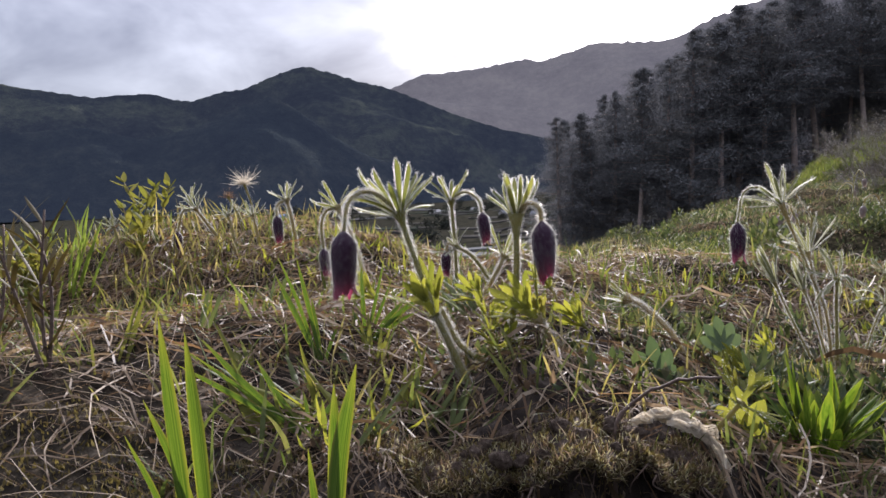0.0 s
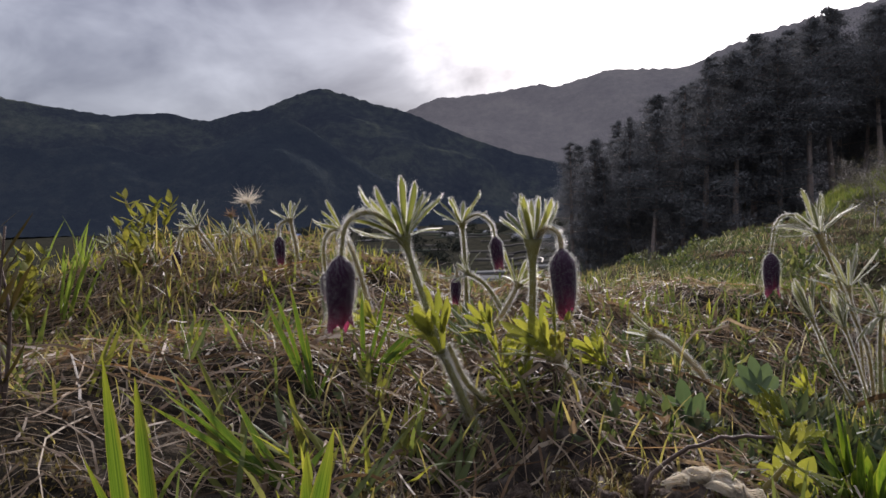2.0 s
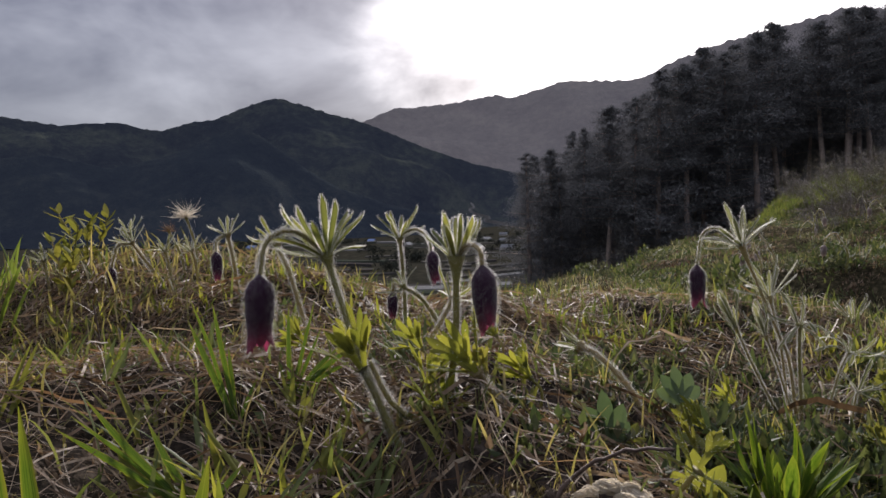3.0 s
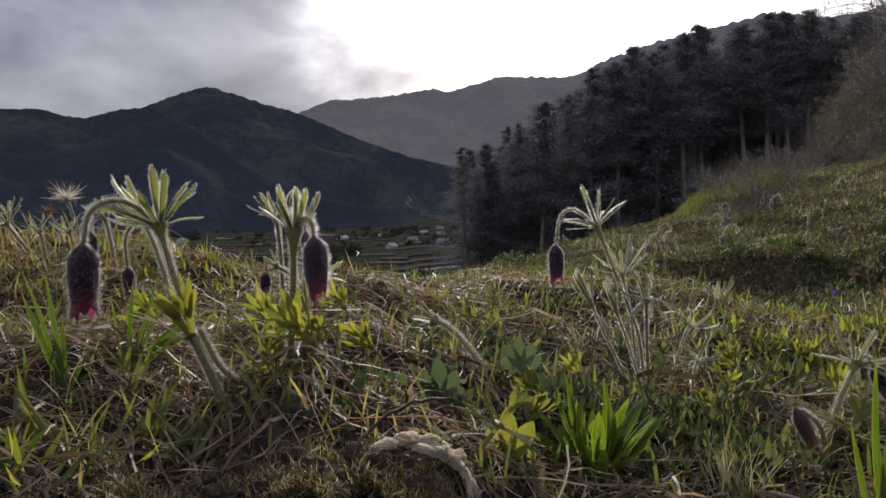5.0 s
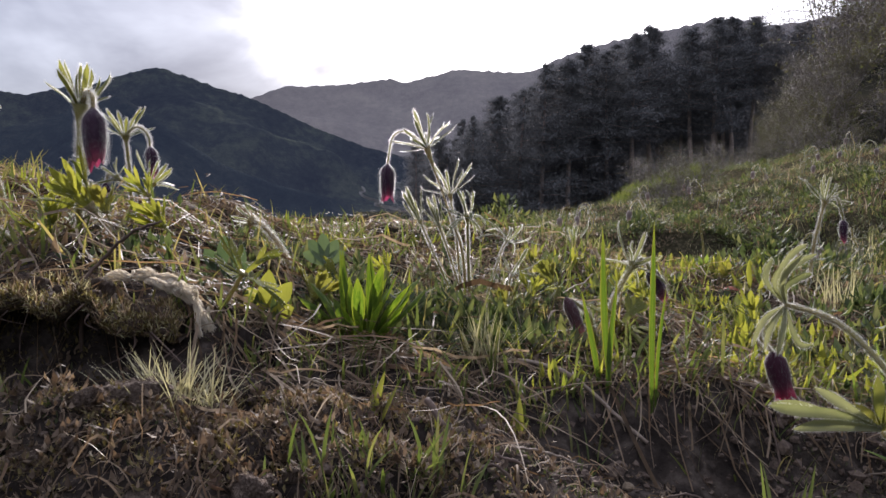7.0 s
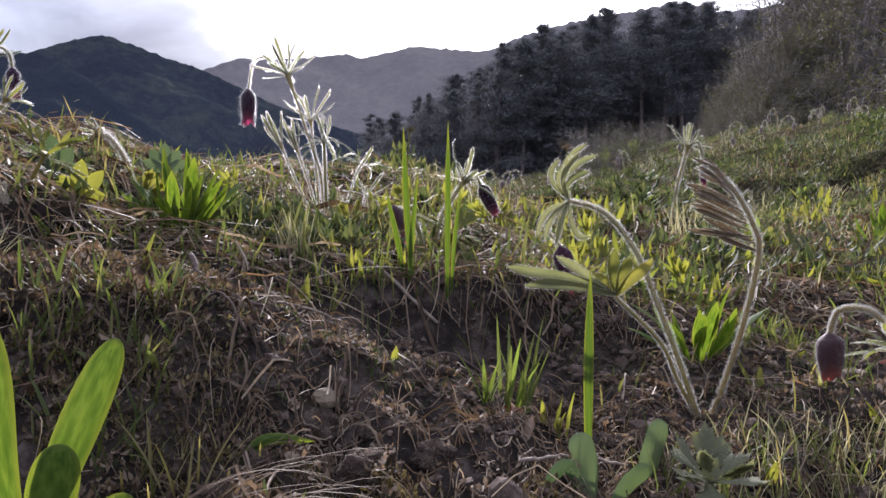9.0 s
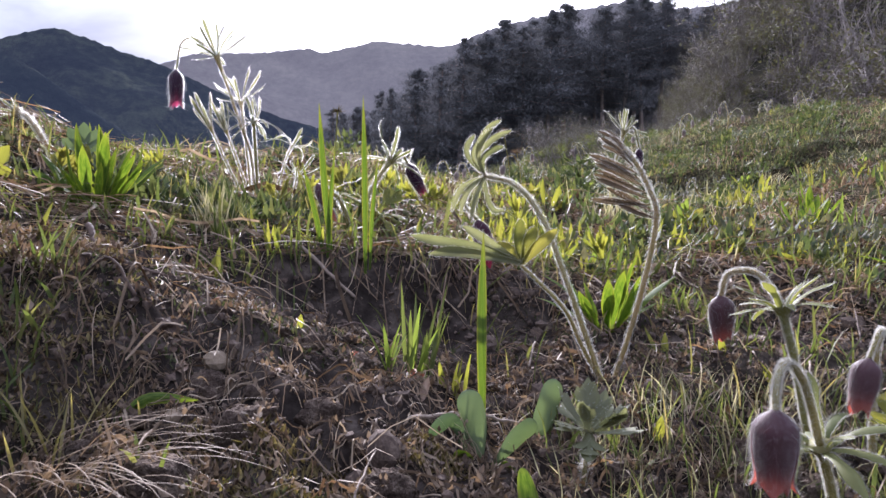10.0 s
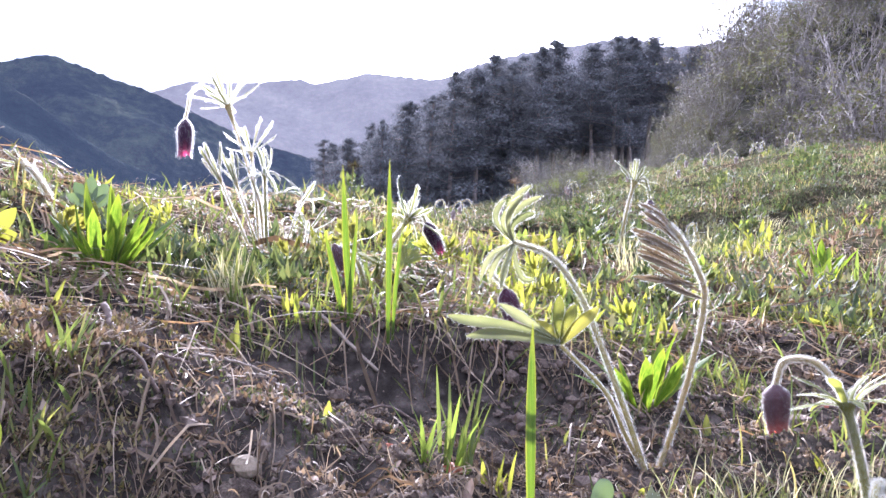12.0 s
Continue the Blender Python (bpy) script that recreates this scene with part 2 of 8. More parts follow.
def petal_material(name, top, low, thr):
    m, N, L, out = blank(name)
    uv = N("ShaderNodeUVMap")
    sep = N("ShaderNodeSeparateXYZ")
    L(uv.outputs[0], sep.inputs[0])
    n = noise_node(N, L, 500, 3)
    j = N("ShaderNodeMath"); j.operation = "MULTIPLY_ADD"; j.inputs[1].default_value = 0.30
    L(n.outputs["Fac"], j.inputs[0]); L(sep.outputs[1], j.inputs[2])
    r = ramp_node(N, [(0.74, top), (0.93, tuple(0.75 * a + 0.25 * b for a, b in zip(top, low))), (1.0, tuple(0.35 * a + 0.65 * b for a, b in zip(top, low)))])
    L(j.outputs[0], r.inputs[0])
    p = N("ShaderNodeBsdfPrincipled"); p.inputs["Roughness"].default_value = 0.6; p.inputs["Specular IOR Level"].default_value = 0.25
    p.inputs["Sheen Weight"].default_value = 0.3
    L(r.outputs[0], p.inputs["Base Color"])
    g = N("ShaderNodeVectorMath"); g.operation = "MULTIPLY"; g.inputs[1].default_value = thr
    L(r.outputs[0], g.inputs[0])
    t = N("ShaderNodeBsdfTranslucent"); L(g.outputs[0], t.inputs[0])
    ms = N("ShaderNodeMixShader"); ms.inputs[0].default_value = 0.4
    L(p.outputs[0], ms.inputs[1]); L(t.outputs[0], ms.inputs[2]); L(ms.outputs[0], out.inputs[0])
    return m


M["petal"] = petal_material("purple_petal", (0.036, 0.011, 0.033), (0.30, 0.055, 0.10), (1.6, 1.1, 1.35))
M["petal_grey"] = petal_material("grey_petal", (0.22, 0.18, 0.17), (0.36, 0.26, 0.22), (1.3, 1.2, 1.1))
M["petal_red"] = petal_material("red_petal", (0.060, 0.015, 0.034), (0.42, 0.045, 0.10), (1.7, 1.0, 1.2))
M["petal_pale"] = petal_material("pale_petal", (0.078, 0.038, 0.045), (0.34, 0.095, 0.065), (1.6, 1.15, 1.0))

# ---------------------------------------------------------------- mesh helpers
def nvnoise(x, y, seed=0):
    """Smooth value noise in the plane, -1 to 1."""
    x, y = np.asarray(x, float), np.asarray(y, float)
    xi, yi = np.floor(x).astype(np.int64), np.floor(y).astype(np.int64)
    fx, fy = x - xi, y - yi
    fx, fy = fx * fx * (3 - 2 * fx), fy * fy * (3 - 2 * fy)

    def h(a, b):
        n = (a * 374761393 + b * 668265263 + seed * 974711) & 0x7FFFFFFF
        n = ((n ^ (n >> 13)) * 1274126177) & 0x7FFFFFFF
        return ((n ^ (n >> 16)) & 0xFFFF) / 32767.5 - 1
    return (h(xi, yi) * (1 - fx) + h(xi + 1, yi) * fx) * (1 - fy) + (h(xi, yi + 1) * (1 - fx) + h(xi + 1, yi + 1) * fx) * fy


def sstep(e0, e1, v):
    u = np.clip((v - e0) / (e1 - e0), 0, 1)
    return u * u * (3 - 2 * u)


def splus(v, k):
    return k * np.logaddexp(0, v / k)


def mesh_of(name, verts, faces, *mats, smooth=True, slots=None):
    me = bpy.data.meshes.new(name)
    me.from_pydata(np.asarray(verts, float).tolist() if isinstance(verts, np.ndarray) else verts, [],
                   faces.tolist() if isinstance(faces, np.ndarray) else faces)
    for m in mats:
        me.materials.append(m)
    if slots is not None:
        me.polygons.foreach_set("material_index", np.asarray(slots, np.int32))
    if smooth:
        me.polygons.foreach_set("use_smooth", np.ones(len(me.polygons), bool))
    me.update()
    return me


def put(name, me, parent=None, m=None, label=""):
    ob = new(name, me)
    if parent is not None:
        ob.parent = parent
    if m is not None:
        ob.matrix_basis = m
    if label:
        ob["label"] = label
    return ob


def spline(points, n):
    """A smooth curve through the points."""
    P = np.asarray(points, float)
    P = np.vstack([2 * P[0] - P[1], P, 2 * P[-1] - P[-2]])
    k = len(P) - 3
    out = []
    for u in np.linspace(0, k - 1e-6, n):
        i, t = int(u), u - int(u)
        a, b, c, d = P[i:i + 4]
        out.append(0.5 * (2 * b + (c - a) * t + (2 * a - 5 * b + 4 * c - d) * t * t + (3 * b - a - 3 * c + d) * t ** 3))
    return np.array(out)


def frames_along(C):
    T = np.gradient(C, axis=0)
    T /= np.linalg.norm(T, axis=1)[:, None] + 1e-12
    side = np.array([0.0, 1.0, 0.0]) if abs(T[0][1]) < 0.9 else np.array([1.0, 0.0, 0.0])
    U = []
    for t in T:
        side = side - t * (side @ t)
        side /= np.linalg.norm(side)
        U.append(side)
    U = np.array(U)
    return T, U, np.cross(T, U)


def tube(C, radius, sides=8):
    """Verts and faces of a tube along the curve C; radius: one number or one a point."""
    n = len(C)
    R = np.broadcast_to(radius, (n,))
    T, U, V = frames_along(C)
    a = np.linspace(0, 2 * math.pi, sides, endpoint=False)
    verts = C[:, None] + R[:, None, None] * (np.cos(a)[None, :, None] * U[:, None] + np.sin(a)[None, :, None] * V[:, None])
    verts = verts.reshape(-1, 3)
    faces = [(i * sides + j, i * sides + (j + 1) % sides, (i + 1) * sides + (j + 1) % sides, (i + 1) * sides + j)
             for i in range(n - 1) for j in range(sides)]
    faces += [tuple(range(sides))[::-1], tuple((n - 1) * sides + j for j in range(sides))]
    return verts, faces


def hairs(P, D, length, width, rng, jitter=0.35):
    """One thin bent hair, two triangles, at each point P along D."""
    n = len(P)
    D = D + rng.normal(0, jitter, (n, 3))
    D /= np.linalg.norm(D, axis=1)[:, None]
    S = np.cross(D, rng.normal(0, 1, (n, 3)))
    S /= np.linalg.norm(S, axis=1)[:, None] + 1e-9
    ln = length * rng.uniform(0.55, 1.25, n)[:, None]
    mid = P + D * ln * 0.55
    tip = P + D * ln + rng.normal(0, 0.18, (n, 3)) * ln
    V = np.stack([P - S * width / 2, P + S * width / 2, mid + S * width * 0.35, mid - S * width * 0.35, tip], 1).reshape(-1, 3)
    b = np.arange(n)[:, None] * 5
    F = [tuple(q) for q in (b + np.array([0, 1, 2, 3])).tolist()] + [tuple(q) for q in (b + np.array([3, 2, 4])).tolist()]
    return V, F


def joined(*pieces):
    """Pieces (verts, faces, slot) as one: verts, faces, slots."""
    V, F, S, o = [], [], [], 0
    for v, f, s in pieces:
        V.append(np.asarray(v, float))
        F += [tuple(i + o for i in q) for q in f]
        S += [s] * len(f)
        o += len(v)
    return np.vstack(V), F, S


def strip(length, width, curl=0.4, fold=0.25, n=7, belly=0.45, lobes=0):
    """A leaf blade that grows along +z and curls towards +x, folded along its middle."""
    s = np.linspace(0, 1, n)
    ang = curl * s
    x = np.concatenate([[0], np.cumsum(np.sin(ang[:-1]) * length / (n - 1))])
    z = np.concatenate([[0], np.cumsum(np.cos(ang[:-1]) * length / (n - 1))])
    w = width / 2 * np.clip(np.where(s < belly, 0.45 + 0.55 * np.sin(s / belly * math.pi / 2), np.clip(np.cos((s - belly) / (1 - belly) * math.pi / 2), 0, 1) ** 0.75), 0.04, 1)
    if lobes:
        w = w * (1 + 0.22 * np.sin(s * math.pi * lobes))
    V, F = [], []
    for i in range(n):
        nx, nz = math.cos(ang[i]), -math.sin(ang[i])
        d = fold * w[i]
        V += [(x[i] + nx * d, -w[i], z[i] + nz * d), (x[i], 0, z[i]), (x[i] + nx * d, w[i], z[i] + nz * d)]
    for i in range(n - 1):
        a = i * 3
        F += [(a, a + 1, a + 4, a + 3), (a + 1, a + 2, a + 5, a + 4)]
    return np.array(V), F


def scatter(n, x0, x1, y0, y1, keep, rng):
    out = np.zeros((0, 2))
    while len(out) < n:
        c = np.stack([rng.uniform(x0, x1, n), rng.uniform(y0, y1, n)], 1)
        c = c[rng.uniform(0, 1, n) < keep(c[:, 0], c[:, 1])]
        out = np.vstack([out, c])
    return out[:n]


def clumpy(x, y, f, seed, lo=-0.2, hi=0.5):
    return sstep(lo, hi, nvnoise(x * f, y * f, seed))


def aim(p, axis, spin=0.0):
    """The pose at p whose +z goes along axis."""
    q = Vector(axis).to_track_quat("Z", "Y").to_matrix().to_4x4()
    return Matrix.Translation(p) @ q @ Matrix.Rotation(spin, 4, "Z")


# ---------------------------------------------------------------- ground
MOUNDS = [-0.011, 0.117, -0.066, 0.15, -0.021, 0.026, 0.107, 0.039, -0.016, 0.016,
          -0.067, 0.034, -0.054, -0.003, 0.02, 0.032, -0.049, -0.003, 0.013, 0.012]


def land(x, y):
    """The smooth lie of the land: a knoll with a torn bank, a grassy slope rising to the right, the fall to the valley."""
    x, y = np.asarray(x, float), np.asarray(y, float)
    on = 1.22 + 0.2 * (np.clip(y, 0, 4) - 1.4)
    z = 0.32 * splus(x - on, 0.12) - 0.29 * splus(x - on - 1.1, 0.2) - 0.04 + 0.05 * np.clip(y - 1.7, 0, 1.5)
    z = z + 0.045 * sstep(-1.0, 1.0, (y - 0.335 - 0.05 * np.sin(4.2 * (np.clip(x, -0.3, 0.8) - 0.12))) / (0.028 + 0.055 * sstep(0.15, 0.21, x) * (1 - sstep(0.29, 0.34, x)))) * sstep(0.0, 0.08, x) * (1 - sstep(0.42, 0.62, x))
    k = 0
    for cx in (-0.35, -0.05, 0.25, 0.55, 0.85):
        for cy in (0.0, 0.3, 0.6, 0.95):
            z = z + MOUNDS[k] * np.exp(-((x - cx) ** 2 + (y - cy) ** 2) / (2 * 0.22 ** 2))
            k += 1
    z = z - 0.036 * np.exp(-((x - 0.10) / 0.10) ** 2 - ((y - 0.97) / 0.15) ** 2) + 0.013 * np.exp(-((x - 0.335) ** 2 + (y - 0.185) ** 2) / 0.0018)
    z = z - 0.036 * np.exp(-((x - 0.075) / 0.055) ** 4 - ((y - 0.325) / 0.024) ** 2)
    z = z + 0.029 * np.exp(-((x - 0.205) / 0.135) ** 4 - ((y - 0.272) / 0.060) ** 4)
    z = z - 0.028 * sstep(0.155, 0.112, y) * sstep(0.12, 0.2, x) * (1 - sstep(0.36, 0.42, x))
    z = z + 0.06 * sstep(-0.2, -0.9, x) * sstep(0.3, 0.7, y)
    z = z + (0.075 * sstep(-0.10, 0.10, y - 1.98 + 0.42 * (x - 0.7)) - 0.03) * sstep(0.45, 0.9, x) * sstep(0.9, 1.4, y)
    d = np.clip(y - 1.05 - 1.5 * np.clip(x, 0, 40), 0, None)
    fall = 0.13 * d * d / (1 + 0.28 * d)
    bank = 3.6 * sstep(6.9, 12.4, x - 0.5 * (y - 13)) * sstep(6, 11, y) * (1 - sstep(24, 34, y))
    z = z - np.minimum(fall, 9 + 0.0 * d) + bank
    far = sstep(60, 900, y)
    return z + far * 8 + 1.2 * nvnoise(x / 40, y / 40, 5) * sstep(30, 80, np.hypot(x, y))


def foot_lumps(x, y):
    """The heap of broken sods at the foot of the bank: humps with sharp creases between them."""
    m = sstep(0.30, 0.24, y) * sstep(0.16, 0.24, x) * (1 - sstep(0.46, 0.54, x)) * sstep(0.03, 0.09, y)
    return m * (0.011 * (0.5 - np.abs(nvnoise(x * 26, y * 30, 31))) + 0.006 * (0.5 - np.abs(nvnoise(x * 61, y * 67, 32))) + 0.003 * nvnoise(x * 150, y * 150, 33))


def ground(x, y):
    """The lie of the land with its clods and small dips."""
    x, y = np.asarray(x, float), np.asarray(y, float)
    near = 1 - sstep(1.2, 4.0, np.hypot(x - 0.3, y - 0.4))
    r = 0.010 * nvnoise(x * 11, y * 11, 1) + 0.0055 * nvnoise(x * 31, y * 31, 2) + (0.003 + 0.0035 * sstep(0.43, 0.36, y) * sstep(0.05, 0.12, x)) * nvnoise(x * 85, y * 85, 3)
    return land(x, y) + r * (0.35 + 0.65 * near) * (1 - sstep(1.6, 3.5, np.hypot(x - 0.3, y - 0.4))) + foot_lumps(x, y) + (0.034 * nvnoise(x * 5.5, y * 5.5, 6) + 0.018 * nvnoise(x * 14, y * 14, 7)) * sstep(0.75, 1.3, x) * (1 - sstep(5, 7, y)) + 0.03 * (1 - near) * nvnoise(x * 2.3, y * 2.3, 4) * sstep(1.5, 4, np.hypot(x, y))


def axis_steps(lo, hi, step, far_lo, far_hi, grow=1.13):
    mid = np.arange(lo, hi, step)
    up, down, s = [], [], step
    v = hi
    while v < far_hi:
        up.append(v); s *= grow; v += s
    up.append(far_hi)
    v, s = lo - step, step
    while v > far_lo:
        down.append(v); s *= grow; v -= s
    down.append(far_lo)
    return np.concatenate([down[::-1], mid, up])


def build_ground():
    xs = axis_steps(-0.5, 1.0, 0.006, -4000, 4000)
    ys = axis_steps(-0.1, 1.1, 0.006, -4000, 4000)
    X, Y = np.meshgrid(xs, ys)
    Z = ground(X, Y)
    V = np.stack([X, Y, Z], -1).reshape(-1, 3)
    nx = len(xs)
    i = (np.arange(len(ys) - 1)[:, None] * nx + np.arange(nx - 1)[None]).reshape(-1, 1)
    F = np.hstack([i, i + 1, i + 1 + nx, i + nx])
    m, N, L, out = blank("hillside_earth")
    n1, n2, n3 = noise_node(N, L, 9, 5), noise_node(N, L, 70, 5), noise_node(N, L, 0.5, 6)
    earth = ramp_node(N, [(0.3, (0.012, 0.010, 0.009)), (0.52, (0.036, 0.029, 0.025)), (0.74, (0.105, 0.086, 0.072))])
    turf = ramp_node(N, [(0.3, (0.014, 0.013, 0.009)), (0.5, (0.034, 0.030, 0.018)), (0.7, (0.085, 0.070, 0.044))])
    L(n2.outputs["Fac"], earth.inputs[0]); L(n2.outputs["Fac"], turf.inputs[0])
    # Distant brown ground, with the valley's mountain shadow darkened into its colour.
    wide = ramp_node(N, [(0.3, (0.013, 0.014, 0.011)), (0.55, (0.026, 0.025, 0.019)), (0.75, (0.048, 0.042, 0.032))])
    L(n3.outputs["Fac"], wide.inputs[0])
    pos = N("ShaderNodeTexCoord"); sep = N("ShaderNodeSeparateXYZ"); L(pos.outputs["Object"], sep.inputs[0])
    edge = N("ShaderNodeVectorMath"); edge.operation = "DISTANCE"; edge.inputs[1].default_value = (0.28, 0.18, 0.0)
    L(pos.outputs["Object"], edge.inputs[0])
    e2 = N("ShaderNodeMath"); e2.operation = "MULTIPLY_ADD"; e2.inputs[1].default_value = 0.6
    L(n1.outputs["Fac"], e2.inputs[0]); L(edge.outputs["Value"], e2.inputs[2])
    f1 = N("ShaderNodeMapRange"); f1.inputs[1].default_value, f1.inputs[2].default_value = 0.62, 1.15
    L(e2.outputs[0], f1.inputs[0])
    f2 = N("ShaderNodeMapRange"); f2.inputs[1].default_value, f2.inputs[2].default_value = 3.5, 9
    L(sep.outputs[1], f2.inputs[0])
    c1, c2 = N("ShaderNodeMix"), N("ShaderNodeMix")
    c1.data_type = c2.data_type = "RGBA"
    L(f1.outputs[0], c1.inputs[0]); L(earth.outputs[0], c1.inputs[6]); L(turf.outputs[0], c1.inputs[7])
    L(f2.outputs[0], c2.inputs[0]); L(c1.outputs[2], c2.inputs[6]); L(wide.outputs[0], c2.inputs[7])
    p = N("ShaderNodeBsdfPrincipled"); p.inputs["Roughness"].default_value = 1.0; p.inputs["Specular IOR Level"].default_value = 0.0
    L(c2.outputs[2], p.inputs["Base Color"])
    bn = N("ShaderNodeBump"); bn.inputs["Strength"].default_value = 0.8; bn.inputs["Distance"].default_value = 0.004
    n4 = noise_node(N, L, 260, 5)
    L(n4.outputs["Fac"], bn.inputs["Height"]); L(bn.outputs[0], p.inputs["Normal"])
    L(p.outputs[0], out.inputs[0])
    ob = put("ground", mesh_of("ground", V, F, m))
    tagged(ob, "dark crumbly hillside earth with sparse turf", "ground", kind="structure")


build_ground()


# ---------------------------------------------------------------- mountains
def mountain(name, label, crest, r_foot, r_crest, foot, mat, seed, rough=1.0):
    """A range whose crest rises to the given heights (degrees) over the given bearings, with gullies and spurs on its flank."""
    az = np.linspace(crest[0][0], crest[-1][0], 420)
    el = np.interp(az, [c[0] for c in crest], [c[1] for c in crest])
    ker = np.hanning(9); ker /= ker.sum()
    el = np.convolve(np.pad(el, 4, mode="edge"), ker, "valid")
    rows = np.concatenate([np.linspace(0, 1, 70), np.linspace(1.05, 1.5, 6)])
    A, S = np.meshgrid(np.radians(az), rows)
    E = np.broadcast_to(el, A.shape)
    top = r_crest * np.tan(np.radians(E))
    near = np.maximum(r_foot, r_crest - (top - foot) / 0.62)
    R = near + (r_crest - near) * S
    up = np.where(S <= 1, np.clip(S, 0, 1) ** 1.15, 1 - (S - 1) * 0.9)
    spur = nvnoise(np.degrees(A) / 6.5 + 0.8 * S, S * 2.2, seed) * 0.6 + nvnoise(np.degrees(A) / 2.6 - S, S * 4, seed + 1) * 0.3 + nvnoise(np.degrees(A) / 1.0, S * 9, seed + 2) * 0.05
    Z = foot + (top - foot) * (up + 0.30 * rough * spur * np.sin(np.clip(S, 0, 1) * math.pi) ** 0.8)
    Z = Z + (top - foot) * 0.006 * nvnoise(np.degrees(A) / 0.42, S * 40, seed + 3)
    Z = Z + (top - foot) * 0.006 * nvnoise(np.degrees(A) / 0.17, S * 80, seed + 4)
    V = np.stack([R * np.sin(A), R * np.cos(A), Z], -1).reshape(-1, 3)
    n = len(az)
    i = (np.arange(len(rows) - 1)[:, None] * n + np.arange(n - 1)[None]).reshape(-1, 1)
    F = np.hstack([i, i + 1, i + 1 + n, i + n])
    tagged(put(name, mesh_of(name, V, F, mat)), label, "mountain", kind="structure")
    return np.degrees(A[0]), V.reshape(len(rows), n, 3)


def wooded(name, stops, scale, relief, veil):
    """Woods far away: dark and light in broad patches, speckled with single crowns, with valley haze put in as
    emission.
    """
    m, N, L, out = blank(name)
    a, b, c = noise_node(N, L, scale, 5, 0.6), noise_node(N, L, scale * 9, 4), noise_node(N, L, scale * 34, 4, 0.7)
    st = N("ShaderNodeMapping"); st.inputs["Scale"].default_value = (1.0, 1.0, 1.7)
    L(a.inputs["Vector"].links[0].from_socket, st.inputs[0]); L(st.outputs[0], a.inputs["Vector"])
    v = None
    for n, k in ((a, 0.55), (b, 0.25), (c, 0.20)):
        q = N("ShaderNodeMath"); q.operation = "MULTIPLY_ADD"; q.inputs[1].default_value = k; q.inputs[2].default_value = 0.0
        L(n.outputs["Fac"], q.inputs[0])
        if v is not None:
            L(v, q.inputs[2])
        v = q.outputs[0]
    r = ramp_node(N, stops)
    L(v, r.inputs[0])
    p = N("ShaderNodeBsdfPrincipled"); p.inputs["Roughness"].default_value, p.inputs["Specular IOR Level"].default_value = 0.95, 0.0
    L(r.outputs[0], p.inputs["Base Color"])
    bn = N("ShaderNodeBump"); bn.inputs["Strength"].default_value, bn.inputs["Distance"].default_value = relief, 6.0
    L(c.outputs["Fac"], bn.inputs["Height"]); L(bn.outputs[0], p.inputs["Normal"])
    # Airlight painted as emission, although the slope is no lamp.
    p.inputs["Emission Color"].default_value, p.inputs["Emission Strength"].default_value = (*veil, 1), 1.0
    L(p.outputs[0], out.inputs[0])
    return m


# Pale green stop imitates sunlit patches; bluish emission imitates haze.
M["forest_near"] = wooded("haze_tinted_forest", [(0.38, (0.012, 0.015, 0.016)), (0.48, (0.026, 0.031, 0.027)), (0.57, (0.055, 0.062, 0.042)), (0.68, (0.10, 0.10, 0.066))], 0.012, 0.9, (0.009, 0.0115, 0.020))
# Darker copy of the forest ramp: shade in the colour, haze in the emission.
M["forest_mid"] = wooded("painted_shade_forest", [(0.38, (0.010, 0.013, 0.016)), (0.5, (0.020, 0.025, 0.025)), (0.66, (0.05, 0.053, 0.042))], 0.014, 0.9, (0.009, 0.012, 0.020))
# Pale greys and a purplish emission stand in for haze before the far ridge.
M["forest_far"] = wooded("painted_haze_slope", [(0.35, (0.045, 0.045, 0.045)), (0.5, (0.085, 0.082, 0.075)), (0.66, (0.14, 0.13, 0.11))], 0.007, 0.8, (0.052, 0.050, 0.060))
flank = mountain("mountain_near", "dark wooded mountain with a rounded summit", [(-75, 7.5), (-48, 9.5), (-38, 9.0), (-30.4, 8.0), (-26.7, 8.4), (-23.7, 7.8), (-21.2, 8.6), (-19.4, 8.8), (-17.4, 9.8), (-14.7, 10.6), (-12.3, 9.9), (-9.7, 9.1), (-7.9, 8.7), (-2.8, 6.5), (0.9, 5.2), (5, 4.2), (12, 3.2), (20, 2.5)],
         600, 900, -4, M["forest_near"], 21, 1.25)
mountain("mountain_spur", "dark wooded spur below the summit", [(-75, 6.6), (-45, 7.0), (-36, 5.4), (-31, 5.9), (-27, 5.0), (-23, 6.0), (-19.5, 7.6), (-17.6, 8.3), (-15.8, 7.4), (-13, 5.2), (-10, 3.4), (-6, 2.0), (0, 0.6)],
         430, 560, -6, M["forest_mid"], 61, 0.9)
mountain("mountain_far", "far mountain ridge with painted haze, climbing towards the sun", [(-30, 5), (-14, 6.5), (-8, 8.7), (-5.6, 9.7), (-1, 10.0), (2.7, 10.6), (4.1, 10.3), (8.3, 11.4), (14.2, 11.1), (16.8, 12.3), (20.6, 13.3), (24.7, 13.9), (28.7, 14.5), (32.1, 13.6), (38, 14), (50, 13), (75, 10)],
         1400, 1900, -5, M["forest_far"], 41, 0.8)


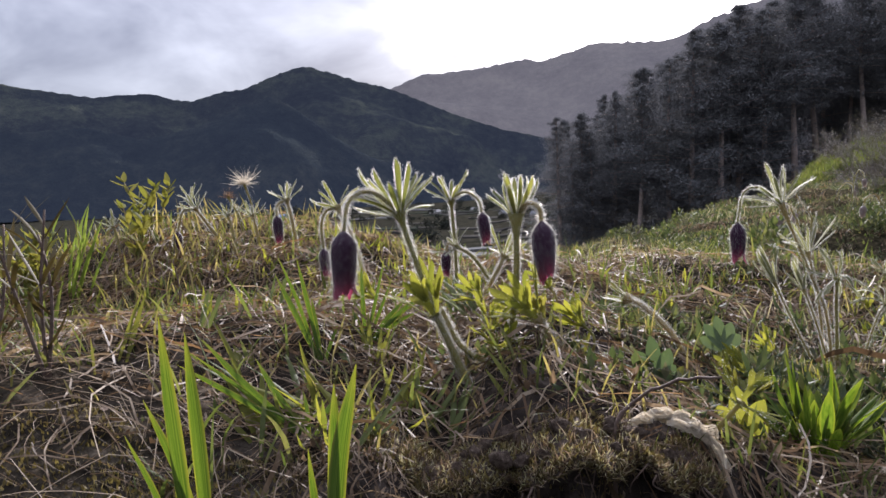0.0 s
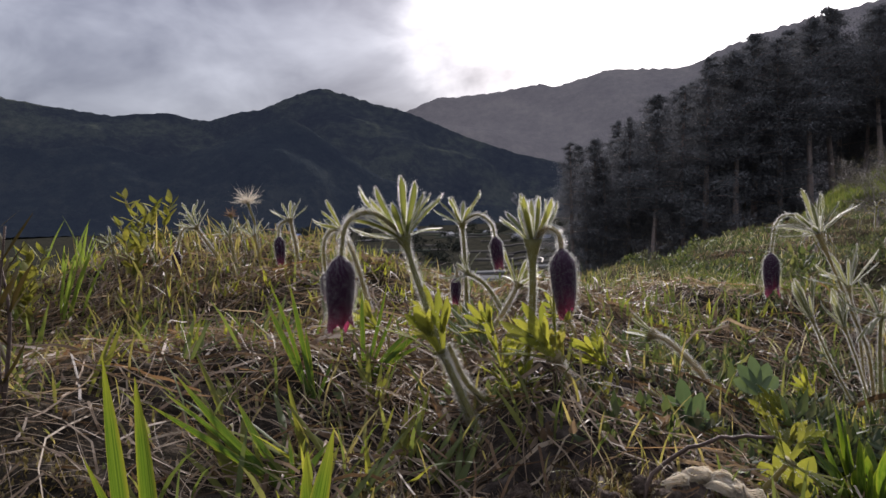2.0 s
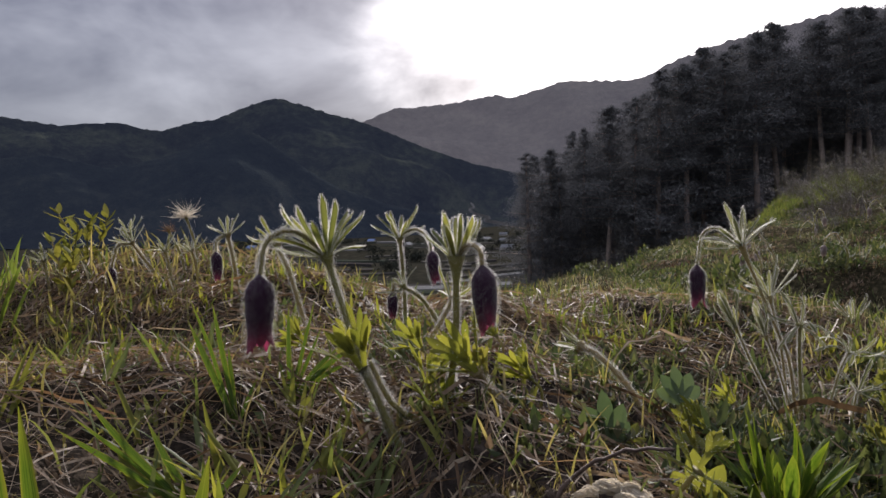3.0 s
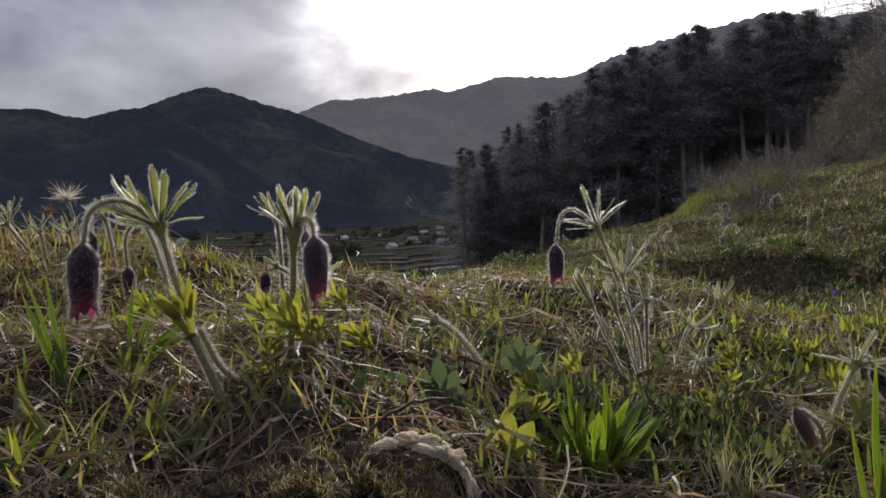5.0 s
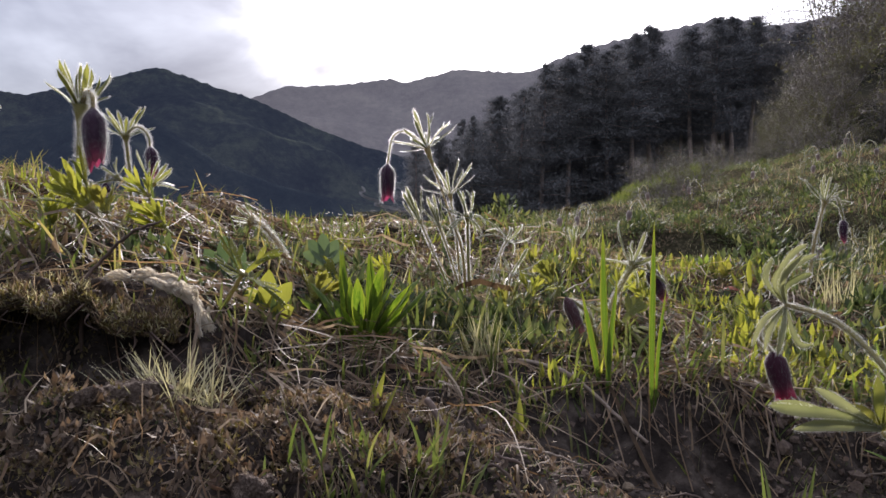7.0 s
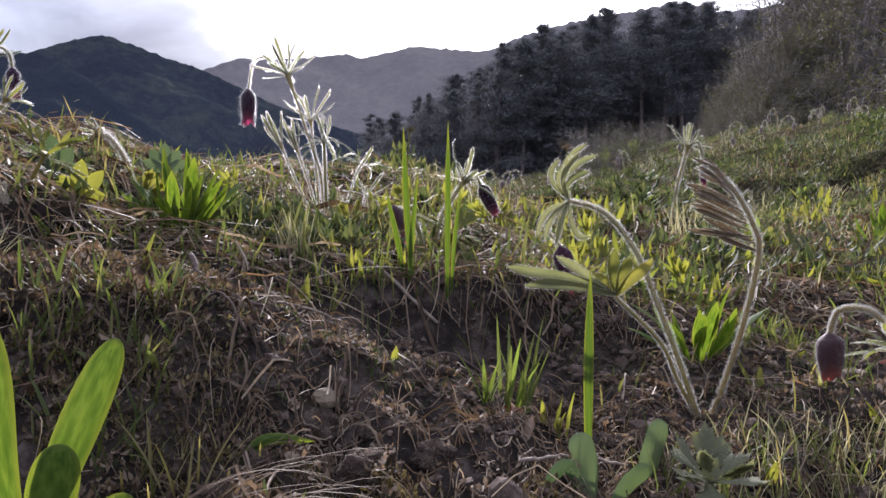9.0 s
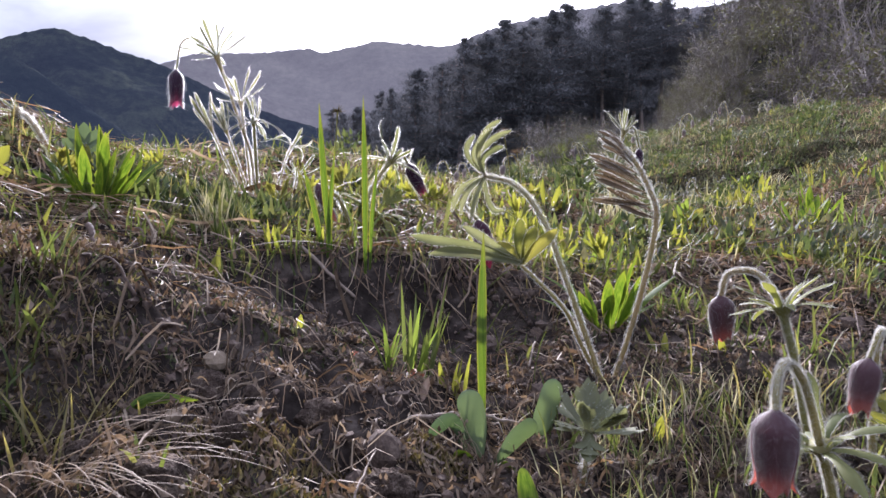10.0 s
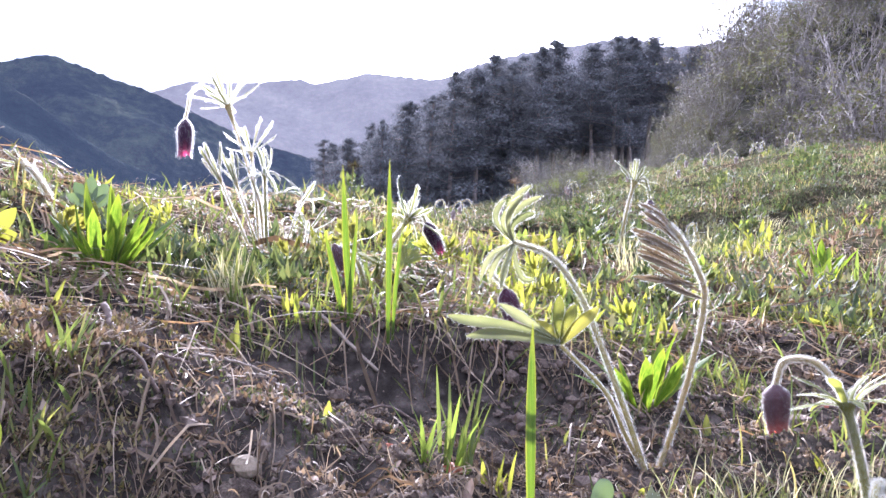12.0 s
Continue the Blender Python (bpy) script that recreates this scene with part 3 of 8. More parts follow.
def hill_road(label, way, width, mat):
    """A pale track up the flank of the near mountain; way: bearing and share of the height."""
    az, G = flank
    C = spline([(a, s, 0) for a, s in way], 40)
    P = []
    for a, s, _ in C:
        i, j = min(int(s * 69), 68), min(int(np.searchsorted(az, a)), len(az) - 1) - 1
        f, e = s * 69 - i, (a - az[j]) / (az[j + 1] - az[j])
        P.append((G[i, j] * (1 - e) + G[i, j + 1] * e) * (1 - f) + (G[i + 1, j] * (1 - e) + G[i + 1, j + 1] * e) * f)
    P = np.array(P); P[:, 2] = np.convolve(np.pad(P[:, 2], 3, mode="edge"), np.ones(7) / 7, "valid") + 2.5
    P[:, 1] -= 4
    T = np.gradient(P, axis=0); side = np.stack([-T[:, 2], 0 * T[:, 0], T[:, 0]], 1)
    side *= (width / 2) / (np.linalg.norm(side, axis=1)[:, None] + 1e-9) * np.linspace(1.3, 0.7, len(P))[:, None]
    V = np.vstack([P - side, P + side])
    n = len(P)
    tagged(put("road", mesh_of("road", V, [(i, i + 1, n + i + 1, n + i) for i in range(n - 1)], mat)), label, "road", kind="structure")


M["track"] = surface("pale_track", [(0.3, (0.10, 0.098, 0.096)), (0.7, (0.19, 0.185, 0.18))], 0.2, 0.95, 0.2, spec=0.0)
hill_road("pale winding track up the wooded flank", [(3.6, 0.03), (2.9, 0.07), (1.7, 0.13), (2.1, 0.18), (0.9, 0.25), (0.5, 0.31), (0.85, 0.37), (0.6, 0.45)], 3.2, M["track"])
hill_road("pale track bending across a clearing", [(-15.5, 0.22), (-13.6, 0.25), (-13.4, 0.16), (-12.4, 0.10)], 3, M["track"])


# ---------------------------------------------------------------- pine wood
def pine_meshes(seed, height, bare):
    """Trunk, limbs and needles of a red pine; bare: the share of the trunk without limbs."""
    rng = np.random.default_rng(seed)
    bend = rng.normal(0, 0.07, (4, 2))
    axis = spline([(bend[i][0] * (i > 0), bend[i][1] * (i > 0), height * i / 3) for i in range(4)], 14)
    tv, tf = tube(axis, np.linspace(0.20, 0.03, 14) * height / 12, 7)
    LV, NV, NF, LF = [], [], [], []
    o = no = 0
    count = 64
    for i in range(count):
        u = bare + (1 - bare) * ((i + rng.uniform(0, 1)) / count)
        base = np.array([np.interp(u * 13, range(14), axis[:, k]) for k in range(3)])
        a = i * 2.4 + rng.uniform(-0.6, 0.6)
        w = (u - bare) / (1 - bare)
        ln = height * (0.165 * (1 - w) ** 0.7 + 0.018) * rng.uniform(0.4, 1.25) * (0.6 + 0.4 * min(1, w * 5))
        d = np.array([math.cos(a), math.sin(a), 0])
        C = spline([base, base + d * ln * 0.5 + (0, 0, ln * 0.06), base + d * ln + (0, 0, ln * rng.uniform(-0.1, 0.2))], 4)
        v, f = tube(C, np.linspace(0.030, 0.007, 4) * height / 12, 3)
        LV.append(v); LF += [tuple(k + o for k in q) for q in f]; o += len(v)
        # sprays of needles along the limb, flat and drooping at their ends
        m = int(220 + 2400 * ln / height)
        t = rng.uniform(0.12, 1.06, m)
        P = base + (C[-1] - base) * t[:, None] + rng.normal(0, 1, (m, 3)) * (np.array([0.17, 0.17, 0.07]) * ln + np.array([0.06, 0.06, 0.04]) * height / 12)
        s = rng.uniform(0.05, 0.12, m)[:, None] * height / 12
        A, B = rng.normal(0, 1, (m, 3)) * (1, 1, 0.35), rng.normal(0, 1, (m, 3)) * (0.8, 0.8, 0.6)
        A /= np.linalg.norm(A, axis=1)[:, None]; B /= np.linalg.norm(B, axis=1)[:, None]
        tri = np.stack([P - A * s * 0.38, P + A * s * 0.38, P + (B + (0, 0, 0.15)) * s * 0.95], 1).reshape(-1, 3)
        NV.append(tri); NF.append(np.arange(3 * m).reshape(-1, 3) + no); no += 3 * m
    trunk = mesh_of("trunk", tv, tf, M["pine_bark"])
    limbs = mesh_of("limbs", np.vstack(LV), LF, M["pine_bark"])
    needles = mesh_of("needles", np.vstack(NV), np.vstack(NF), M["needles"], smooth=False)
    return trunk, limbs, needles


M["pine_bark"] = surface("pine_bark", [(0.3, (0.16, 0.125, 0.11)), (0.7, (0.36, 0.29, 0.25))], 6, 0.9, 0.8)


def pine_wood():
    rng = np.random.default_rng(8)
    kinds = []
    for s, h, b in ((1, 12, 0.46), (2, 14, 0.58), (3, 11, 0.28), (4, 15, 0.64), (5, 10, 0.06)):
        root = new("pine_tree")
        tagged(root, "tall dark pine with a bare reddish trunk", "tree", "pine wood on the slope")
        for nm, me in zip(("trunk", "limb_set", "crown"), pine_meshes(s, h, b)):
            ob = put(nm, me, root)
            if nm != "trunk":
                ob["kind"] = "stuff"
        kinds.append((root, h))
    spots = []
    # front row, its tops climbing to the right
    for i in range(26):
        x = 6.2 + i * 1.55 + rng.uniform(-0.5, 0.5)
        y = 45 + rng.uniform(-2.5, 2.5) - 0.12 * max(0, x - 18)
        top = 5.3 + 0.50 * (x - 5) if x < 20.5 else 13.0 - 0.05 * (x - 20)
        top += rng.uniform(-1.2, 0.9)
        spots.append((x, y, top))
    for i in range(70):
        x = 6.5 + i * 0.66 + rng.uniform(-0.8, 0.8)
        y = 48 + rng.uniform(0, 15)
        top = (4.6 + 0.46 * (x - 5) if x < 21 else 12.0) * y / 47 + rng.uniform(-2.0, -0.2)
        spots.append((x, y, top))
    spots += [(4.2, 45, 4.75), (5.3, 47, 2.6), (6.5, 47, 4.0)]
    spots += [(24.8, 43.5, 12.9), (26.6, 44, 13.1), (28.4, 44.5, 12.8), (30.3, 44, 13.0), (32.2, 44.5, 12.7)]
    spots += [(17.5, 19.0, 11.0), (20.5, 20.5, 11.5), (23.0, 21.0, 12.0)]
    first = [True] * 5
    for j, (x, y, top) in enumerate(spots):
        g = float(land(x, y)) - 0.3
        if j >= 104:
            k = 3
        elif j >= 99:
            k = (1, 3, 0, 1, 3)[j - 99]
        elif j >= 96:
            k = 4
        elif x > 19 and j < 26:
            k = (1, 3, 0)[j % 3]
        else:
            k = (0, 2, 1, 4, 2, 3)[j % 6]
        root, h = kinds[k]
        s = max(0.25, (top - g) / h)
        m = Matrix.Translation((x, y, g)) @ Matrix.Rotation(rng.uniform(0, 6.28), 4, "Z")
        if first[k]:
            root.matrix_basis = m @ Matrix.Scale(s, 4); first[k] = False
        else:
            c = copy_thing(root, m)
            c.scale = (s, s, s)
            if k == 4:
                c["label"] = "broad dark conifer with limbs to the ground"


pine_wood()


# ---------------------------------------------------------------- shrubs on the bank
def shrub_mesh(seed, height, leaves):
    rng = np.random.default_rng(seed)
    V, F, o = [], [], 0
    LP = []
    stack = [(np.zeros(3) + rng.normal(0, 0.1, 3) * (1, 1, 0), np.array([rng.normal(0, 0.45), rng.normal(0, 0.45), 1.0]), height * rng.uniform(0.5, 0.9), 0.011, 0) for _ in range(10)]
    while stack:
        p, d, ln, r, lev = stack.pop()
        d = d / np.linalg.norm(d)
        q = p + d * ln * 0.5 + rng.normal(0, 0.05, 3) * ln
        e = p + d * ln + rng.normal(0, 0.12, 3) * ln - np.array([0, 0, 0.12 * ln * (lev > 0)])
        C = spline([p, q, e], 4)
        v, f = tube(C, np.linspace(r, r * 0.45, 4), 3)
        V.append(v); F += [tuple(k + o for k in g) for g in f]; o += len(v)
        if lev < 2:
            for _ in range(5):
                t = rng.uniform(0.3, 1)
                stack.append((p + (e - p) * t, d + rng.normal(0, 0.65, 3), ln * rng.uniform(0.35, 0.6), r * 0.5, lev + 1))
        if leaves and lev:
            for _ in range(leaves):
                LP.append(p + (e - p) * rng.uniform(0.2, 1) + rng.normal(0, 0.03, 3))
    tw = mesh_of("branches", np.vstack(V), F, M["shrub_bark"])
    lm = None
    if LP:
        P = np.array(LP); n = len(P)
        A, B = rng.normal(0, 1, (n, 3)), rng.normal(0, 1, (n, 3))
        A /= np.linalg.norm(A, axis=1)[:, None]; B /= np.linalg.norm(B, axis=1)[:, None]
        s = rng.uniform(0.010, 0.030, n)[:, None]
        lm = mesh_of("foliage", np.stack([P - A * s, P + B * s * 0.6, P + A * s, P - B * s * 0.6], 1).reshape(-1, 3), np.arange(4 * n).reshape(-1, 4), M["shrub_leaf"], smooth=False)
    return tw, lm


M["shrub_bark"] = surface("shrub_bark", [(0.3, (0.070, 0.061, 0.060)), (0.7, (0.185, 0.162, 0.155))], 20, 0.9, 0.4)


def shrubs():
    rng = np.random.default_rng(4)
    kinds = []
    for s, h, lv in ((11, 1.5, 2), (12, 1.2, 4), (13, 1.7, 2), (14, 1.0, 6)):
        root = new("shrub")
        tagged(root, "leafless tangled grey-brown shrub on the bank" if lv < 4 else "twiggy shrub with a few olive leaves", "shrub", "shrubs on the bank")
        tw, lm = shrub_mesh(s, h, lv)
        put("branch_set", tw, root)["kind"] = "stuff"
        if lm:
            put("foliage", lm, root)["kind"] = "stuff"
        kinds.append(root)
    used = [False] * 4
    n = 0
    while n < 340:
        x, y = rng.uniform(5, 22), rng.uniform(5, 24)
        up = x - 0.5 * (y - 13)
        if not 7.3 + rng.uniform(0, 0.9) < up < 13.2 or x > y * 1.45:
            continue
        k = int(rng.choice(4, p=(0.22, 0.30, 0.20, 0.28)))
        m = Matrix.Translation((x, y, float(land(x, y)) - 0.05)) @ Matrix.Rotation(rng.uniform(0, 6.28), 4, "Z")
        s = rng.uniform(0.45, 1.05) * (0.25 + 0.75 * float(sstep(7.5, 10.0, up)))
        if not used[k]:
            kinds[k].matrix_basis = m @ Matrix.Scale(s, 4); used[k] = True
        else:
            c = copy_thing(kinds[k], m); c.scale = (s, s, s)
        n += 1
    for x, y, s in ((11.6, 15.8, 2.1), (13.2, 16.5, 2.0), (11.0, 14.6, 1.9), (10.3, 13.4, 1.5)):
        c = copy_thing(kinds[2], Matrix.Translation((x, y, float(land(x, y)) - 0.05)) @ Matrix.Rotation(s * 9, 4, "Z"))
        c.scale = (s, s, s)
        c["label"] = "tall leafless shrub arching over the bank"
    # a low bramble edge at the end of the grassy slope
    for i in range(44):
        x = rng.uniform(1.1, 7.0); y = 1.0 + 1.5 * x + rng.uniform(-0.5, 0.6)
        c = copy_thing(kinds[int(rng.integers(0, 3))], Matrix.Translation((x, y, float(land(x, y)) - 0.03)) @ Matrix.Rotation(rng.uniform(0, 6.28), 4, "Z"))
        s = rng.uniform(0.10, 0.26) * (0.55 + 0.12 * x)
        c.scale = (s * 1.3, s * 1.3, s)
        c["label"] = "low dry bramble at the edge of the slope"


shrubs()


# ---------------------------------------------------------------- valley: fields, road, farm roofs


def valley():
    wall = surface("farm_wall", [(0.3, (0.4, 0.38, 0.35)), (0.7, (0.55, 0.53, 0.5))], 0.8, 0.9, 0.2)
    roof_w = surface("pale_roof", [(0.3, (0.12, 0.125, 0.135)), (0.7, (0.19, 0.195, 0.205))], 0.8, 0.8, 0.2, spec=0.1)
    roof_b = surface("blue_roof", [(0.3, (0.10, 0.16, 0.35)), (0.7, (0.16, 0.24, 0.45))], 0.8, 0.5, 0.2)
    for i, (x, y, w, d, h, rf) in enumerate(((-118, 330, 9, 6, 2.4, 0), (-92, 300, 8, 6, 2.4, 1), (-24, 285, 9, 6, 2.2, 0), (-9, 330, 8, 6, 2.2, 0), (11, 350, 9, 6, 2.4, 0), (-48, 360, 7, 6, 2.2, 1), (22, 390, 8, 6, 2.4, 0), (4, 250, 7, 5, 2.2, 0), (17, 300, 7, 5, 2.2, 0), (-3, 215, 6, 5, 2.2, 0), (14, 225, 8, 5, 2.2, 0))):
        g = float(land(x, y))
        root = new("farmhouse")
        root.location = (x, y, g - 0.3)
        root.scale = (0.5, 0.5, 0.5)
        root.rotation_euler = (0, 0, 0.9 * math.sin(3.7 * i))
        tagged(root, "small farmhouse with a pale metal roof" if not rf else "small farmhouse with a blue metal roof", "house", "farmhouses in the valley")
        a, b = w / 2, d / 2
        V = [(-a, -b, 0), (a, -b, 0), (a, b, 0), (-a, b, 0), (-a, -b, h), (a, -b, h), (a, b, h), (-a, b, h), (-a, 0, h + 1.6), (a, 0, h + 1.6)]
        F = [(0, 1, 5, 4), (1, 2, 6, 9, 5), (2, 3, 7, 6), (3, 0, 4, 8, 7)]
        put("wall", mesh_of("wall", V, F, wall, smooth=False), root)
        e = 0.5
        V = [(-a - e, -b - e, h - 0.3), (a + e, -b - e, h - 0.3), (a + e, 0, h + 1.75), (-a - e, 0, h + 1.75), (-a - e, b + e, h - 0.3), (a + e, b + e, h - 0.3)]
        V += [(p[0], p[1], p[2] + 0.18) for p in V]
        F = [(0, 1, 2, 3), (3, 2, 5, 4), (7, 6, 9, 8), (8, 9, 10, 11), (0, 6, 7, 1), (4, 5, 11, 10), (0, 3, 9, 6), (3, 4, 10, 9), (1, 7, 8, 2), (2, 8, 11, 5)]
        put("roof", mesh_of("roof", V, F, roof_b if rf else roof_w, smooth=False), root)
    # terraced fields
    rng = np.random.default_rng(3)
    tones = [surface("field_%s" % n, [(0.3, c), (0.7, tuple(1.5 * k for k in c))], 0.25, 1.0, 0.3, spec=0.0) for n, c in (("stubble", (0.042, 0.040, 0.036)), ("green", (0.026, 0.030, 0.024)), ("plastic", (0.10, 0.10, 0.10)), ("earth", (0.030, 0.028, 0.027)))]
    for i in range(52):
        y = 95 + i * 5.2 + rng.uniform(-2, 2)
        x0 = rng.uniform(-0.36, 0.06) * y
        x1 = min(x0 + rng.uniform(5, 24), 0.09 * y)
        if x1 - x0 < 3:
            continue
        n = 10
        X = np.linspace(x0, x1, n)
        dep = rng.uniform(1.6, 4.5)
        yy = y + 2.5 * np.sin(X / 9 + i) + (X - x0) * rng.uniform(-0.35, 0.35)
        z = land(X, yy) + 0.35
        V = np.concatenate([np.stack([X, yy, z], 1), np.stack([X, yy + dep, z + 0.15], 1), np.stack([X, yy - 0.3, z - 1.2], 1)])
        F = [(j, j + 1, n + j + 1, n + j) for j in range(n - 1)] + [(2 * n + j, 2 * n + j + 1, j + 1, j) for j in range(n - 1)]
        tagged(put("field_terrace", mesh_of("field_terrace", V, F, tones[int(rng.choice(4, p=(0.36, 0.28, 0.06, 0.30)))], smooth=False)), "narrow terraced field strip in the valley", "field", "terraced fields", "structure")
    # orchard trees and hedges between the fields
    n = 260
    c = scatter(n, -130, 45, 95, 430, lambda x, y: clumpy(x, y, 0.05, 311, -0.1, 0.5) * (np.abs(x + 0.12 * y) < 0.34 * y), rng)
    k = np.repeat(np.arange(n), 120)
    h = rng.uniform(0.8, 2.6, n)
    P = np.column_stack([c, land(c[:, 0], c[:, 1])])[k] + rng.normal(0, 1, (len(k), 3)) * (0.45, 0.45, 0.28) * h[k, None] + np.column_stack([0 * h, 0 * h, 0.6 * h])[k]
    A, B = rng.normal(0, 1, (len(k), 3)), rng.normal(0, 1, (len(k), 3))
    t = 0.09 * h[k, None]
    tagged(put("valley_trees", mesh_of("valley_trees", np.stack([P - A * t, P + A * t, P + B * t * 1.6], 1).reshape(-1, 3), np.arange(3 * len(k)).reshape(-1, 3), M["orchard"], smooth=False)), "small dark orchard trees between the far fields", "tree", kind="stuff")


valley()


# ---------------------------------------------------------------- pasqueflowers
RNG = np.random.default_rng(77)


def hairy_strip(length, width, curl, fold, mat, rng, n_hair=60, hair=0.0022, lobes=0, belly=0.62):
    v, f = strip(length, width, curl, fold, 8, belly, lobes)
    rows = v.reshape(-1, 3, 3)
    k = rng.integers(0, len(rows) - 1, n_hair); e = rng.choice((0, 2), n_hair); u = rng.uniform(0, 1, n_hair)
    k2 = np.minimum(k + 1, len(rows) - 1)
    P = rows[k, e] * (1 - u)[:, None] + rows[k2, e] * u[:, None]
    D = np.stack([rng.normal(-0.2, 0.6, n_hair), np.where(e == 0, -1.0, 1.0), rng.uniform(0.5, 1.7, n_hair)], 1)
    hv, hf = hairs(P, D, hair, 0.0028, rng, 0.25)
    V, F, S = joined((v, f, 0), (hv, hf, 1))
    return mesh_of("bract", V, F, mat, M["hair"], slots=S)


BRACTS = {}
for kind in ("bract", "silver", "brown_bract", "lime"):
    BRACTS[kind] = [hairy_strip(1.0, w * 0.84, c, 1.0, M[kind], RNG, 620 if kind != "lime" else 60, 0.058, lb, 0.80) for w, c, lb in ((0.12, 0.45, 0), (0.105, -0.35, 0), (0.13, 0.15, 0), (0.11, 0.75, 0))]


def cut_leaf(mat, curl, rng, broad=1.0):
    """A leaf cut into a long middle lobe and two pairs of side lobes."""
    pieces = []
    v, f = strip(1.0, 0.15 * broad, curl, 0.4, 8, 0.74)
    pieces.append((v, f, 0))
    for at, ln, side in ((0.32, 0.52, 1), (0.36, 0.50, -1)) if broad < 1.1 else ((0.30, 0.50, 1), (0.34, 0.48, -1), (0.58, 0.30, 1), (0.61, 0.29, -1)):
        v, f = strip(ln * rng.uniform(0.85, 1.15), 0.12 * broad, curl * 0.6, 0.4, 6, 0.72)
        a = side * radians(rng.uniform(18, 32))
        y, z = v[:, 1].copy(), v[:, 2].copy()
        v[:, 1], v[:, 2] = y * math.cos(a) + z * math.sin(a), z * math.cos(a) - y * math.sin(a)
        v[:, 0] += 0.5 * curl * at * at; v[:, 2] += at
        pieces.append((v, f, 0))
    hv = np.vstack([k[0] for k in pieces]); n = 120
    P = hv[rng.integers(0, len(hv), n)]
    w, g = hairs(P, np.stack([rng.normal(0, 0.6, n), np.sign(P[:, 1]) + rng.normal(0, 0.3, n), rng.uniform(0.2, 1.2, n)], 1), 0.045, 0.004, rng, 0.2)
    V, F, S = joined(*pieces, (w, g, 1))
    return mesh_of("bract", V, F, M[mat], M["hair"], slots=S)


BRACTS["lime"] = [cut_leaf("lime", c, RNG) for c in (0.5, 0.2, -0.15, 0.8)]
BRACTS["wide"] = [cut_leaf("lobed", c, RNG, 1.3) for c in (0.5, 0.25, 0.8)]
BRACTS["young"] = [cut_leaf("silver", c, np.random.default_rng(77 + k), 1.75) for k, c in enumerate((0.3, 0.6, 0.1, -0.2))]
BRACTS["finger"] = [hairy_strip(1.0, w, c, 0.9, M["silver"], RNG, 620, 0.052, 0, 0.85) for w, c in ((0.085, 0.35), (0.075, -0.3), (0.08, 0.05), (0.07, 0.7))]
BRACTS["finger_curled"] = [hairy_strip(1.0, w, c, 0.8, M["silver"], RNG, 620, 0.052, 0, 0.85) for w, c in ((0.085, 1.5), (0.075, -0.9), (0.09, 0.8), (0.08, 1.9))]
BRACTS["droop"] = [hairy_strip(1.0, w, c, 0.35, M["bract"], RNG, 420, 0.05, lb, 0.7) for w, c, lb in ((0.16, 1.0, 0), (0.14, 1.4, 0), (0.17, 0.7, 3), (0.15, 1.2, 4))]


def tepal_mesh(name, mat, rng, flare, n_hair=320, girth=0.205, fur=0.10, fine=0.0010):
    """One of six overlapping petals of a nodding bell, 1 long, hanging along +z from its top."""
    nu, nv = 6, 11
    V, F, UV = [], [], []
    for i in range(nv):
        s = i / (nv - 1)
        r = girth * min(1.0, (s / 0.22 + 0.02)) ** 0.55 * (1 - 0.40 * max(0, (s - 0.45) / 0.55) ** 1.4) + flare * max(0, (s - 0.72) / 0.28) ** 2
        half = radians(43) * (1 if s < 0.78 else max(0.10, math.cos((s - 0.78) / 0.22 * math.pi / 2) ** 0.55))
        for j in range(nu):
            a = (j / (nu - 1) * 2 - 1) * half
            rr = r * (1 - 0.05 * (j / (nu - 1) * 2 - 1) ** 2)
            V.append((rr * math.cos(a), rr * math.sin(a), s)); UV.append((j / (nu - 1), s))
    F = [(i * nu + j, i * nu + j + 1, (i + 1) * nu + j + 1, (i + 1) * nu + j) for i in range(nv - 1) for j in range(nu - 1)]
    V = np.array(V)
    u, w = rng.uniform(0, nv - 1.001, n_hair), rng.uniform(0, nu - 1.001, n_hair)
    iu, iw = u.astype(int), w.astype(int)
    fu, fw = (u - iu)[:, None], (w - iw)[:, None]
    G = V.reshape(nv, nu, 3)
    P = (G[iu, iw] * (1 - fu) + G[iu + 1, iw] * fu) * (1 - fw) + (G[iu, iw + 1] * (1 - fu) + G[iu + 1, iw + 1] * fu) * fw
    D = np.stack([P[:, 0], P[:, 1], np.zeros(n_hair)], 1)
    D = D / (np.linalg.norm(D, axis=1)[:, None] + 1e-9) + (0, 0, 0.55)
    hv, hf = hairs(P, D, fur, fine, rng, 0.22)
    A, B, S = joined((V, F, 0), (hv, hf, 1))
    me = mesh_of(name, A, B, mat, M["hair"], slots=S)
    uvl = me.uv_layers.new(name="UVMap")
    full = UV + [(0, 0)] * len(hv)
    idx = np.zeros(len(me.loops), np.int32); me.loops.foreach_get("vertex_index", idx)
    uvl.data.foreach_set("uv", np.array(full)[idx].ravel())
    return me


